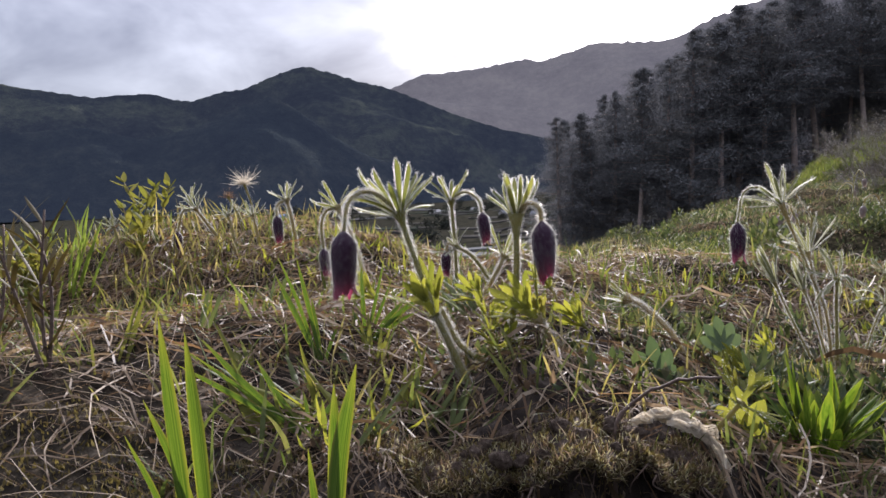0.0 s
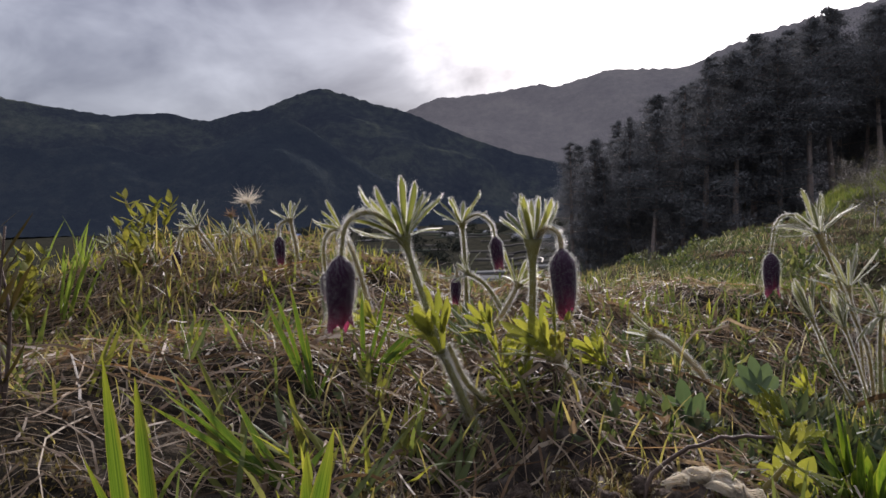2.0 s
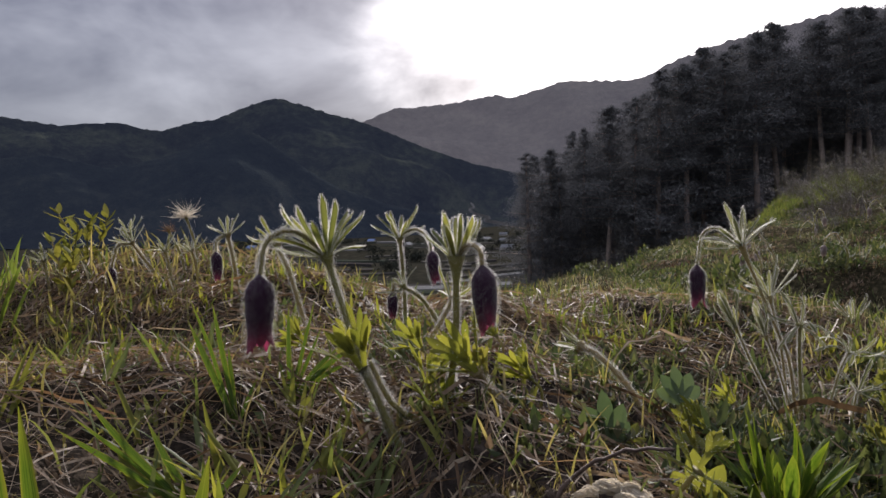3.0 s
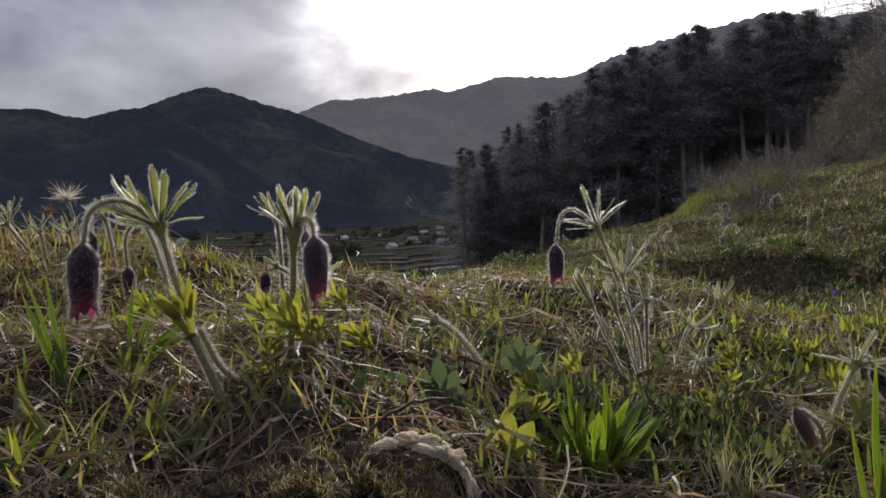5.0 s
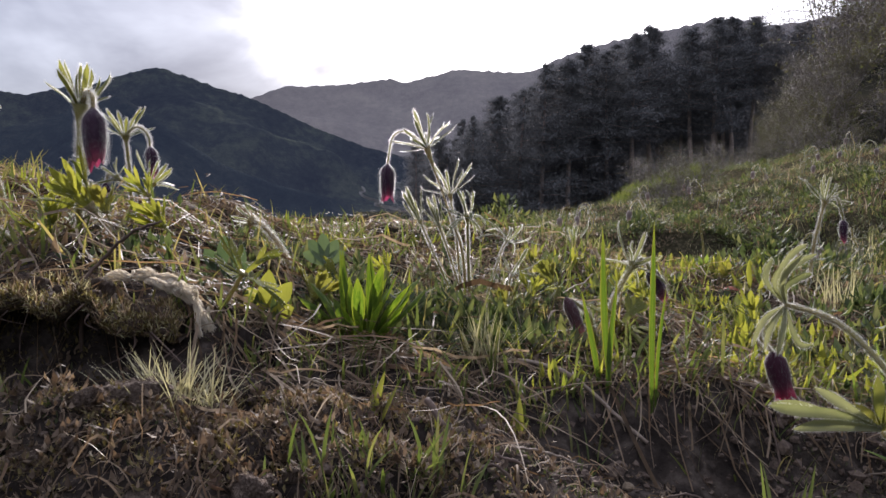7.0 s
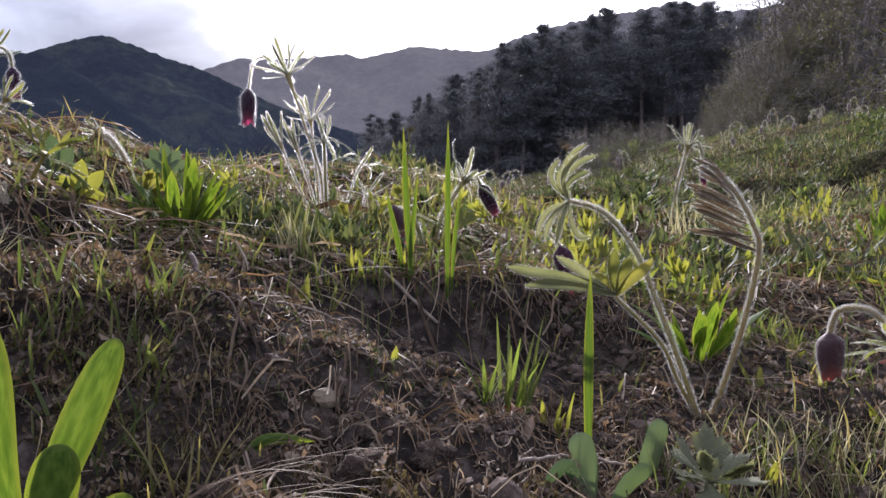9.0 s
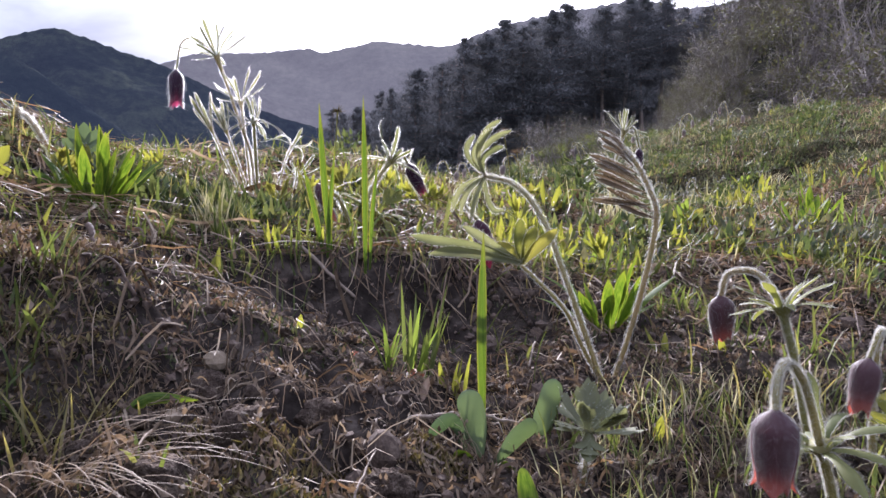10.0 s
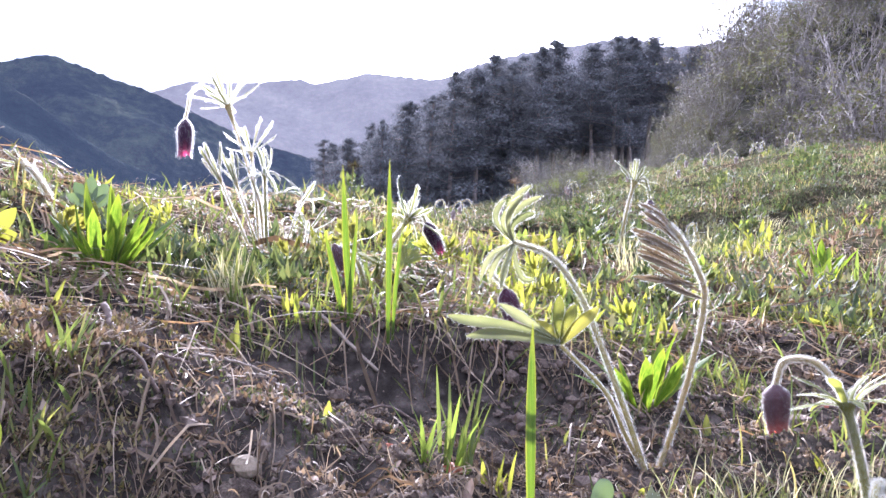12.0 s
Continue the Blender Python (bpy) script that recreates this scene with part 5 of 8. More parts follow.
seed_head(-0.240, 0.862, (-0.251, 0.859, 0.186), 0.022, 1, 130, "dry tan seed head bristling on a hairy stalk")
seed_head(-0.255, 0.862, (-0.272, 0.860, 0.171), 0.011, 2, 70, "small withered brown flower head", mat="straw_red")
seed_head(0.612, 0.752, (0.603, 0.75, 0.096), 0.010, 4, 60, "withered brown seed head on a thin stalk", 0.0006, 300, "withered")
seed_head(0.662, 0.852, (0.656, 0.85, 0.079), 0.010, 5, 50, "withered brown seed head on a thin stalk", 0.0006, 300, "withered")
seed_head(0.372, 0.545, (0.387, 0.542, 0.092), 0.006, 3, 60, "small dark round seed head on a thin stalk", 0.0006, 500, "weed")


def far_nodding():
    """Nodding pasqueflowers along the upper slope, lit from behind."""
    rng = np.random.default_rng(15)
    spots = [(1.86, 2.42), (2.05, 2.5), (2.40, 2.62), (2.20, 2.55), (2.52, 3.0), (1.31, 2.6), (1.78, 3.1), (1.05, 1.9), (0.95, 2.1), (2.1, 2.75), (1.5, 2.35), (0.72, 1.75), (2.7, 2.9), (1.2, 1.45), (1.32, 1.42), (2.3, 2.75), (1.65, 2.75), (1.95, 2.8), (2.6, 2.6), (2.75, 2.75), (2.9, 3.2), (1.4, 2.9), (1.1, 2.5), (2.15, 3.2), (0.85, 1.95), (2.45, 2.45)]
    for k, (x, y) in enumerate(spots):
        g = float(ground(x, y)); h = rng.uniform(0.05, 0.10); s = rng.choice((-1, 1)) * rng.uniform(0.6, 1.1)
        pasqueflower("grey hairy pasqueflower nodding on the grassy slope", [(x, y), (x + 0.004, y, g + h * 0.6), (x + 0.012 * s, y, g + h)], (4, 0.024, 25, 95), "finger",
                     [(x + 0.012 * s, y, g + h), (x + 0.030 * s, y - 0.01, g + h + 0.022), (x + 0.052 * s, y - 0.012, g + h + 0.012), (x + 0.058 * s, y - 0.012, g + h - 0.008)], ((x + 0.058 * s, y - 0.012, g + h - 0.006), (x + 0.060 * s, y - 0.012, g + h - 0.038), 1.2),
                     "petal_grey", seed=100 + k, radius=0.0024, dens=6000, hair=0.0050)


far_nodding()


# ---------------------------------------------------------------- grasses
def blades(root, length, width, lean, heading, bend, segs, rng, twist=0.6):
    """Many grass blades as one set of verts and quads. All arguments are arrays over the blades."""
    n = len(length)
    s = np.linspace(0, 1, segs + 1)[None, :, None]
    d = np.stack([np.cos(heading), np.sin(heading), np.zeros(n)], 1)[:, None]
    th = lean[:, None, None] + bend[:, None, None] * s
    step = length[:, None, None] / segs
    out = np.concatenate([np.zeros((n, 1, 1)), np.cumsum(np.sin(th[:, :-1]) * step, 1)], 1)
    up = np.concatenate([np.zeros((n, 1, 1)), np.cumsum(np.cos(th[:, :-1]) * step, 1)], 1)
    C = root[:, None] + d * out + np.array([0, 0, 1.0]) * up
    a = heading + math.pi / 2 + rng.normal(0, twist, n)
    side = np.stack([np.cos(a), np.sin(a), np.zeros(n)], 1)[:, None]
    w = width[:, None, None] * 0.5 * np.clip((0.55 + 1.2 * s) * (1 - s ** 2.2), 0.03, 1)
    V = np.stack([C - side * w, C + side * w], 2).reshape(-1, 3)
    k = (np.arange(n)[:, None] * (2 * segs + 2) + np.arange(segs)[None] * 2).reshape(-1, 1)
    return V, np.hstack([k, k + 1, k + 3, k + 2])


def rooted(c, sink=0.002):
    return np.column_stack([c, ground(c[:, 0], c[:, 1]) - sink])


def bank_face(x, y):
    """1 on the torn bank and the trodden foot of it, 0 on the turf."""
    e = y - 0.335 - 0.05 * np.sin(4.2 * (np.clip(x, -0.3, 0.8) - 0.12))
    return (1 - sstep(0.0, 0.05, e)) * sstep(-0.05, 0.06, x)


def raw_face(x, y):
    """1 where the bank is torn open and bare."""
    e = y - 0.335 - 0.05 * np.sin(4.2 * (np.clip(x, -0.3, 0.8) - 0.12))
    return sstep(-0.06, -0.035, e) * (1 - sstep(-0.01, 0.025, e)) * sstep(0.0, 0.06, x) * (1 - sstep(0.45, 0.6, x)) * (1 - 0.75 * sstep(0.15, 0.21, x) * (1 - sstep(0.37, 0.42, x)))


def hollow(x, y):
    """1 in the dark hollow under the sod and on the bare face of black earth."""
    return np.maximum(np.exp(-((x - 0.080) / 0.060) ** 4 - ((y - 0.325) / 0.028) ** 4), 0.95 * np.exp(-((x - 0.395) / 0.082) ** 4 - ((y - 0.352) / 0.048) ** 4))


def patchy(x, y):
    """Where the slope bears turf; the gaps between are bare brown earth."""
    return 0.04 + 0.96 * clumpy(x, y, 4.6, 91, -0.18, 0.16) * (0.15 + 0.85 * clumpy(x, y, 13, 92, -0.25, 0.25)) * (0.45 + 0.55 * sstep(0.55, 1.0, y - 0.15 * (x - 0.6)))


def clear_of_path(x, y):
    """Low growth only beside the path."""
    return sstep(0.10, 0.24, y - 0.06 + 0.35 * np.clip(x, 0, 0.5) * 0.4)




def grasses():
    rng = np.random.default_rng(5)
    # dead straw lying over the turf
    c = scatter(40000, -0.75, 1.15, 0.02, 1.25, lambda x, y: (0.30 + 0.70 * clumpy(x, y, 9, 11) * (0.3 + 0.7 * clumpy(x, y, 27, 12, -0.4, 0.3))) * (1 - 0.5 * bank_face(x, y)) * (1 - 0.75 * raw_face(x, y)) * (1 - 0.95 * hollow(x, y)) * (1 - 0.55 * sstep(0.45, 0.8, x)) * (1 - 0.25 * sstep(0.14, 0.30, x) * sstep(0.42, 0.52, y)) * (1 - 0.8 * sstep(0.24, 0.14, y) * sstep(0.1, 0.2, x)), rng)
    n = len(c)
    segs = 4
    ln = rng.gamma(2.6, 0.015, n).clip(0.010, 0.085)
    ln = ln * (1 - 0.6 * bank_face(c[:, 0], c[:, 1])) * (1 - 0.6 * raw_face(c[:, 0], c[:, 1]))
    h = rng.uniform(0, 2 * math.pi, n)
    curve = rng.normal(0, 0.9, n)
    s = np.linspace(-0.5, 0.5, segs + 1)[None]
    a = h[:, None] + curve[:, None] * s
    X = c[:, :1] + np.concatenate([np.zeros((n, 1)), np.cumsum(np.cos(a[:, 1:]) * ln[:, None] / segs, 1)], 1)
    Y = c[:, 1:] + np.concatenate([np.zeros((n, 1)), np.cumsum(np.sin(a[:, 1:]) * ln[:, None] / segs, 1)], 1)
    lift = rng.exponential(0.004, n)[:, None] + rng.normal(0, 0.16, n)[:, None] * (s + 0.1) * ln[:, None] + 0.35 * ln[:, None] * (0.25 - s ** 2) * rng.uniform(0, 1, n)[:, None]
    Z = ground(X, Y) + np.maximum(lift, 0.0006)
    w = (0.00028 + 0.0015 * rng.uniform(0, 1, n) ** 2.6)[:, None] * 0.5 * (0.45 + 0.55 * sstep(0.26, 0.45, c[:, 1]))[:, None]
    sx, sy = -np.sin(a) * w, np.cos(a) * w
    tiltz = rng.normal(0, 0.7, n)[:, None] * w
    V = np.stack([np.stack([X - sx, Y - sy, Z - tiltz], -1), np.stack([X + sx, Y + sy, Z + tiltz], -1)], 2)
    k = (np.arange(n)[:, None] * (2 * segs + 2) + np.arange(segs)[None] * 2).reshape(-1, 1)
    F = np.hstack([k, k + 1, k + 3, k + 2])
    V = V.reshape(n, -1, 3)
    red = rng.uniform(0, 1, n) < (0.3 * sstep(0.25, -0.2, c[:, 0]) + 0.1) * sstep(0.28, 0.45, c[:, 1])
    for nm, pick, mt, lb in (("dead_grass", ~red, "straw", "dead grey-tan grass lying matted on the earth"), ("rusty_grass", red, "straw_red", "rust-brown dead grass lying on the earth")):
        v = V[pick].reshape(-1, 3); m = int(pick.sum())
        kk = (np.arange(m)[:, None] * (2 * segs + 2) + np.arange(segs)[None] * 2).reshape(-1, 1)
        tagged(put(nm, mesh_of(nm, v, np.hstack([kk, kk + 1, kk + 3, kk + 2]), M[mt])), lb, "dry grass", kind="stuff")

    def field(nm, label, mt, n, box, keep, ln, wd, lean=(0.0, 0.35), bend=(0.2, 0.9), segs=4):
        c = scatter(n, *box, keep, rng)
        L_ = rng.uniform(*ln, n) * rng.uniform(0.6, 1.1, n)
        v, f = blades(rooted(c), L_, rng.uniform(*wd, n), np.abs(rng.normal(lean[0], lean[1], n)), rng.uniform(0, 2 * math.pi, n), rng.uniform(*bend, n), segs, rng)
        tagged(put(nm, mesh_of(nm, v, f, M[mt])), label, "grass", kind="stuff")

    # long coarse stalks strewn over the straw
    n = 2600
    c = scatter(n, -0.6, 0.75, 0.27, 0.95, lambda x, y: (1 - hollow(x, y)) * (1 - 0.8 * bank_face(x, y)) * np.clip(0.5 / (0.1 + y), 0.3, 1) * (1 - 0.6 * sstep(0.14, 0.30, x) * sstep(0.42, 0.52, y)) * (0.25 + 0.75 * clumpy(x, y, 8, 13, -0.3, 0.4)), rng)
    ln = rng.gamma(4, 0.011, n).clip(0.02, 0.10) * (0.45 + 0.55 * sstep(0.25, 0.45, c[:, 1]))
    ss = np.linspace(-0.5, 0.5, 7)[None]
    aa = rng.uniform(0, 2 * math.pi, n)[:, None] + rng.normal(0, 0.35, n)[:, None] * ss
    X, Y = c[:, :1] + np.cumsum(np.cos(aa) * ln[:, None] / 6, 1), c[:, 1:] + np.cumsum(np.sin(aa) * ln[:, None] / 6, 1)
    gz = ground(X, Y)
    hi = gz.max(1)[:, None]
    Z = np.maximum(gz, 0.5 * gz + 0.5 * hi) + rng.exponential(0.003, n)[:, None] + rng.normal(0, 0.07, n)[:, None] * ss * ln[:, None] + 0.001
    w = (0.0004 + 0.0009 * rng.uniform(0, 1, n) ** 1.8)[:, None] * 0.5 * (1 - 0.5 * np.abs(ss))
    tz = rng.normal(0, 0.8, n)[:, None] * w
    V = np.stack([np.stack([X + np.sin(aa) * w, Y - np.cos(aa) * w, Z - tz], -1), np.stack([X - np.sin(aa) * w, Y + np.cos(aa) * w, Z + tz], -1)], 2).reshape(n, -1, 3)
    for nm, mt, pick, lb in (("coarse_straw", "straw", slice(0, 1500), "long tan stalks strewn over the knoll"), ("rusty_stalks", "straw_red", slice(1500, 2600), "long rust-brown stalks strewn over the knoll")):
        v = V[pick].reshape(-1, 3); m = len(v) // 14
        kk = (np.arange(m)[:, None] * 14 + np.arange(6)[None] * 2).reshape(-1, 1)
        tagged(put(nm, mesh_of(nm, v, np.hstack([kk, kk + 1, kk + 3, kk + 2]), M[mt])), lb, "dry grass", kind="stuff")

    # coarse pale straw combed down over the lip
    q = 330
    cs = scatter(q, 0.145, 0.60, 0.20, 0.47, lambda x, y: np.exp(-((y - 0.375 - 0.05 * np.sin(4.2 * (x - 0.12))) / 0.042) ** 2) * (0.1 + 0.9 * clumpy(x, y, 18, 51, -0.3, 0.4)) * (1 - 0.7 * sstep(0.38, 0.45, x)) * (1 - hollow(x, y)), rng)
    ls = rng.gamma(4, 0.010, q).clip(0.015, 0.10)
    hd = rng.normal(-0.7, 1.4, q)
    ss = np.linspace(0, 1, 7)[None]
    aa = hd[:, None] + rng.normal(0, 0.6, q)[:, None] * ss
    XX = cs[:, :1] + np.cumsum(np.cos(aa) * ls[:, None] / 6, 1); YY = cs[:, 1:] + np.cumsum(np.sin(aa) * ls[:, None] / 6, 1)
    gz = ground(XX, YY)
    chord = gz[:, :1] + (gz[:, -1:] - gz[:, :1]) * ss
    ZZ = np.maximum(gz, chord + 0.1 * ls[:, None] * np.sin(ss * math.pi) * rng.uniform(0, 1, q)[:, None]) + rng.exponential(0.0035, q)[:, None] + 0.0006
    ww = rng.uniform(0.0004, 0.0015, q)[:, None] * 0.5 * (1 - 0.6 * ss ** 3)
    V2 = np.stack([np.stack([XX + np.sin(aa) * ww, YY - np.cos(aa) * ww, ZZ - ww * 0.4], -1), np.stack([XX - np.sin(aa) * ww, YY + np.cos(aa) * ww, ZZ + ww * 0.4], -1)], 2).reshape(-1, 3)
    k2 = (np.arange(q)[:, None] * 14 + np.arange(6)[None] * 2).reshape(-1, 1)
    tagged(put("lip_straw", mesh_of("lip_straw", V2, np.hstack([k2, k2 + 1, k2 + 3, k2 + 2]), M["straw"])), "coarse tan straw combed over the bank's lip", "dry grass", kind="stuff")

    turf = lambda x, y: (1 - hollow(x, y)) * (1 - bank_face(x, y)) * clear_of_path(x, y)
    field("green_grass", "short green grass shoots among dead straw", "grass", 5600, (-0.75, 1.15, 0.15, 1.25), lambda x, y: turf(x, y) * (0.12 + 0.88 * clumpy(x, y, 14, 21, 0.0, 0.6)) * (0.35 + 0.65 * sstep(0.1, 0.5, x + 0.3 * (y - 0.5))) * (1 - 0.85 * sstep(0.42, 0.6, x) * (1 - sstep(0.75, 1.1, y))), (0.016, 0.046), (0.0011, 0.0028), lean=(0.15, 0.45), bend=(0.1, 1.3))
    field("yellow_grass", "yellowish spring grass on the knoll", "grass_yellow", 4200, (-0.75, 1.15, 0.32, 1.25), lambda x, y: turf(x, y) * (0.15 + 0.85 * clumpy(x, y, 10, 22, -0.1, 0.5)) * (1 - 0.88 * sstep(0.42, 0.6, x) * (1 - sstep(0.7, 1.0, y))), (0.012, 0.040), (0.0007, 0.0019), lean=(0.35, 0.5), bend=(0.1, 1.5))
    field("bank_grass", "sparse thin grass on the torn bank", "grass", 900, (0.05, 0.75, 0.08, 0.45), lambda x, y: bank_face(x, y) * (1 - hollow(x, y)) * clumpy(x, y, 13, 23, 0.1, 0.6) * clear_of_path(x, y), (0.010, 0.030), (0.0008, 0.002))
    field("slope_grass", "mottled green turf on the rising slope", "slope", 15000, (0.45, 3.4, 0.55, 5.0), lambda x, y: patchy(x, y) * sstep(0.5, 0.9, x) * (0.05 + 0.95 * clumpy(x, y, 5, 24, -0.1, 0.4) * clumpy(x, y, 17, 29, -0.15, 0.35)) * (0.3 + 0.7 * sstep(0.7, 1.5, np.hypot(x - 0.3, y))) * np.clip(1.4 / (0.4 + np.hypot(x - 0.3, y)), 0.1, 1) * (y < 2.2 + 1.9 * x), (0.008, 0.030), (0.0010, 0.0026), lean=(0.4, 0.5), segs=3)
    field("slope_dry_grass", "pale dry grass among the turf of the slope", "grass_yellow", 11000, (0.2, 3.4, 0.7, 5.0), lambda x, y: patchy(x, y) * (0.2 + 0.8 * clumpy(x, y, 4, 25, -0.2, 0.4)) * np.clip(1.4 / (0.4 + np.hypot(x - 0.3, y)), 0.1, 1) * (y < 2.2 + 1.9 * x), (0.010, 0.034), (0.0008, 0.0022), lean=(0.5, 0.6), segs=3)
    field("slope_fine_grass", "fine pale olive grass over the slope", "pale_grass", 7200, (0.26, 3.2, 0.41, 4.6), lambda x, y: (0.06 + 0.94 * clumpy(x, y, 8, 63, 0.0, 0.5)) * np.clip(1.4 / (0.4 + np.hypot(x - 0.3, y)), 0.1, 1) * (y < 2.2 + 1.9 * x), (0.016, 0.045), (0.0006, 0.0013), lean=(0.3, 0.4), segs=3)
    field("slope_thatch", "brown dead growth between the turf of the slope", "straw", 9000, (0.5, 3.2, 0.6, 4.5), lambda x, y: (1.05 - patchy(x, y)) * (0.3 + 0.7 * clumpy(x, y, 7, 61, -0.3, 0.4)) * np.clip(1.4 / (0.4 + np.hypot(x - 0.3, y)), 0.1, 1) * (y < 2.2 + 1.9 * x), (0.012, 0.035), (0.0012, 0.003), lean=(0.8, 0.5), segs=3)
    field("slope_weeds", "low dull green leaves on the slope", "slope", 11000, (0.55, 3.2, 0.5, 4.5), lambda x, y: patchy(x, y) * (0.05 + 0.95 * clumpy(x, y, 6, 62, -0.3, 0.3)) * np.clip(1.4 / (0.4 + np.hypot(x - 0.3, y)), 0.1, 1) * (y < 2.2 + 1.9 * x), (0.008, 0.026), (0.004, 0.011), lean=(0.5, 0.5), segs=3)
    for j, (nm, mt, q, ln, lb) in enumerate((("slope_tussocks", "slope", 3800, (0.025, 0.055), "rough green tussocks on the slope"), ("pale_tussocks", "pale_grass", 2400, (0.025, 0.07), "pale dry tussocks on the slope"), ("brown_tussocks", "straw", 1800, (0.03, 0.07), "brown withered tussocks on the slope"))):
        field(nm, lb, mt, q, (0.8, 4.2, 0.9, 5.5), lambda x, y: patchy(x, y) * clumpy(x, y, 7, 71 + j, 0.2, 0.5) * np.clip(1.6 / (0.3 + np.hypot(x - 0.3, y)), 0.15, 1) * (y < 2.2 + 1.9 * x), ln, (0.0009, 0.0026), lean=(0.35, 0.45), segs=3)
    field("crest_grass", "long yellowish grass along the crest of the knoll", "grass_yellow", 1700, (-1.1, 0.05, 0.62, 1.25), lambda x, y: clumpy(x, y, 7, 26, -0.3, 0.4) * sstep(0.1, -0.45, x), (0.025, 0.06), (0.0014, 0.0030), bend=(0.2, 1.0))
    # turf all round the knoll
    def around(x, y):
        inner = sstep(-0.85, -0.65, x) * sstep(1.25, 1.05, x) * sstep(-0.12, 0.04, y) * sstep(1.35, 1.15, y)
        right = sstep(0.5, 0.8, x) * sstep(0.6, 0.8, y)
        path = np.exp(-(((x - 0.2) / 0.35) ** 4 + (y / 0.16) ** 4))
        return (1 - inner) * (1 - right) * (1 - path) * (0.2 + 0.8 * clumpy(x, y, 4, 81, -0.3, 0.5)) * np.clip(1.1 / (0.2 + np.hypot(x - 0.2, y - 0.3)), 0.12, 1)
    field("outer_grass", "short green turf round the knoll", "slope", 20000, (-4, 4, -4, 2.5), around, (0.015, 0.05), (0.0016, 0.0042), lean=(0.3, 0.5), segs=2)
    field("outer_dry_grass", "dry grass round the knoll", "grass_yellow", 16000, (-4, 4, -4, 2.5), around, (0.015, 0.05), (0.0012, 0.0034), lean=(0.5, 0.5), segs=2)
    field("outer_straw", "dead straw round the knoll", "straw", 22000, (-4, 4, -4, 2.5), around, (0.015, 0.06), (0.0010, 0.0030), lean=(1.1, 0.35), segs=2)
    field("far_turf", "distant turf running to the edge of the wood", "grass", 12000, (0.5, 16, 4.2, 22), lambda x, y: (y < 1.8 + 1.5 * x) * (x < 1.4 * y) * (x - 0.5 * (y - 13) < 6.8) * np.clip(5 / (1 + y), 0.15, 1), (0.04, 0.10), (0.004, 0.009), segs=2)


grasses()




def herb_cushions(nm, label, mt, count, box, keep, rad, leaf_len, leaves, seed, slim=0.5, rise=0.6):
    """Low cushions of small leaves: each leaf folded along its middle, the cushion domed, its rim thinning out."""
    rng = np.random.default_rng(seed)
    c = scatter(count, *box, keep, rng)
    r = rng.uniform(*rad, count)
    k = np.repeat(np.arange(count), np.maximum(6, (leaves * (r / rad[1]) ** 1.5 * rng.uniform(0.6, 1.4, count)).astype(int)))
    n = len(k)
    d = np.abs(rng.normal(0, 0.55, n)); a = rng.uniform(0, 2 * math.pi, n)
    x = c[k, 0] + r[k] * d * np.cos(a); y = c[k, 1] + r[k] * d * np.sin(a)
    dome = r[k] * rise * np.clip(1 - d ** 2, 0, 1)
    z = ground(x, y) + dome * rng.uniform(0.15, 1.0, n) + 0.0008
    out = a + rng.normal(0, 0.9, n)
    tilt = rng.uniform(0.1, 1.25, n)
    D = np.stack([np.cos(out) * np.cos(tilt), np.sin(out) * np.cos(tilt), np.sin(tilt)], 1)
    S = np.stack([-np.sin(out), np.cos(out), rng.normal(0, 0.35, n)], 1)
    S /= np.linalg.norm(S, axis=1)[:, None]
    Nn = np.cross(S, D)
    ln = (rng.uniform(*leaf_len, n) * rng.uniform(0.7, 1.2, n))[:, None]
    P = np.stack([x, y, z], 1)
    w = ln * slim * 0.5
    V = np.stack([P, P + D * ln * 0.5 - S * w + Nn * w * 0.4, P + D * ln * 0.58 - Nn * w * 0.1, P + D * ln * 0.5 + S * w + Nn * w * 0.4, P + D * ln - Nn * ln * 0.12], 1).reshape(-1, 3)
    b = np.arange(n)[:, None] * 5
    F = np.vstack([b + np.array([0, 2, 1]), b + np.array([0, 3, 2]), b + np.array([1, 2, 4]), b + np.array([2, 3, 4])])
    tagged(put(nm, mesh_of(nm, V, F, M[mt])), label, "plant cover", kind="stuff")


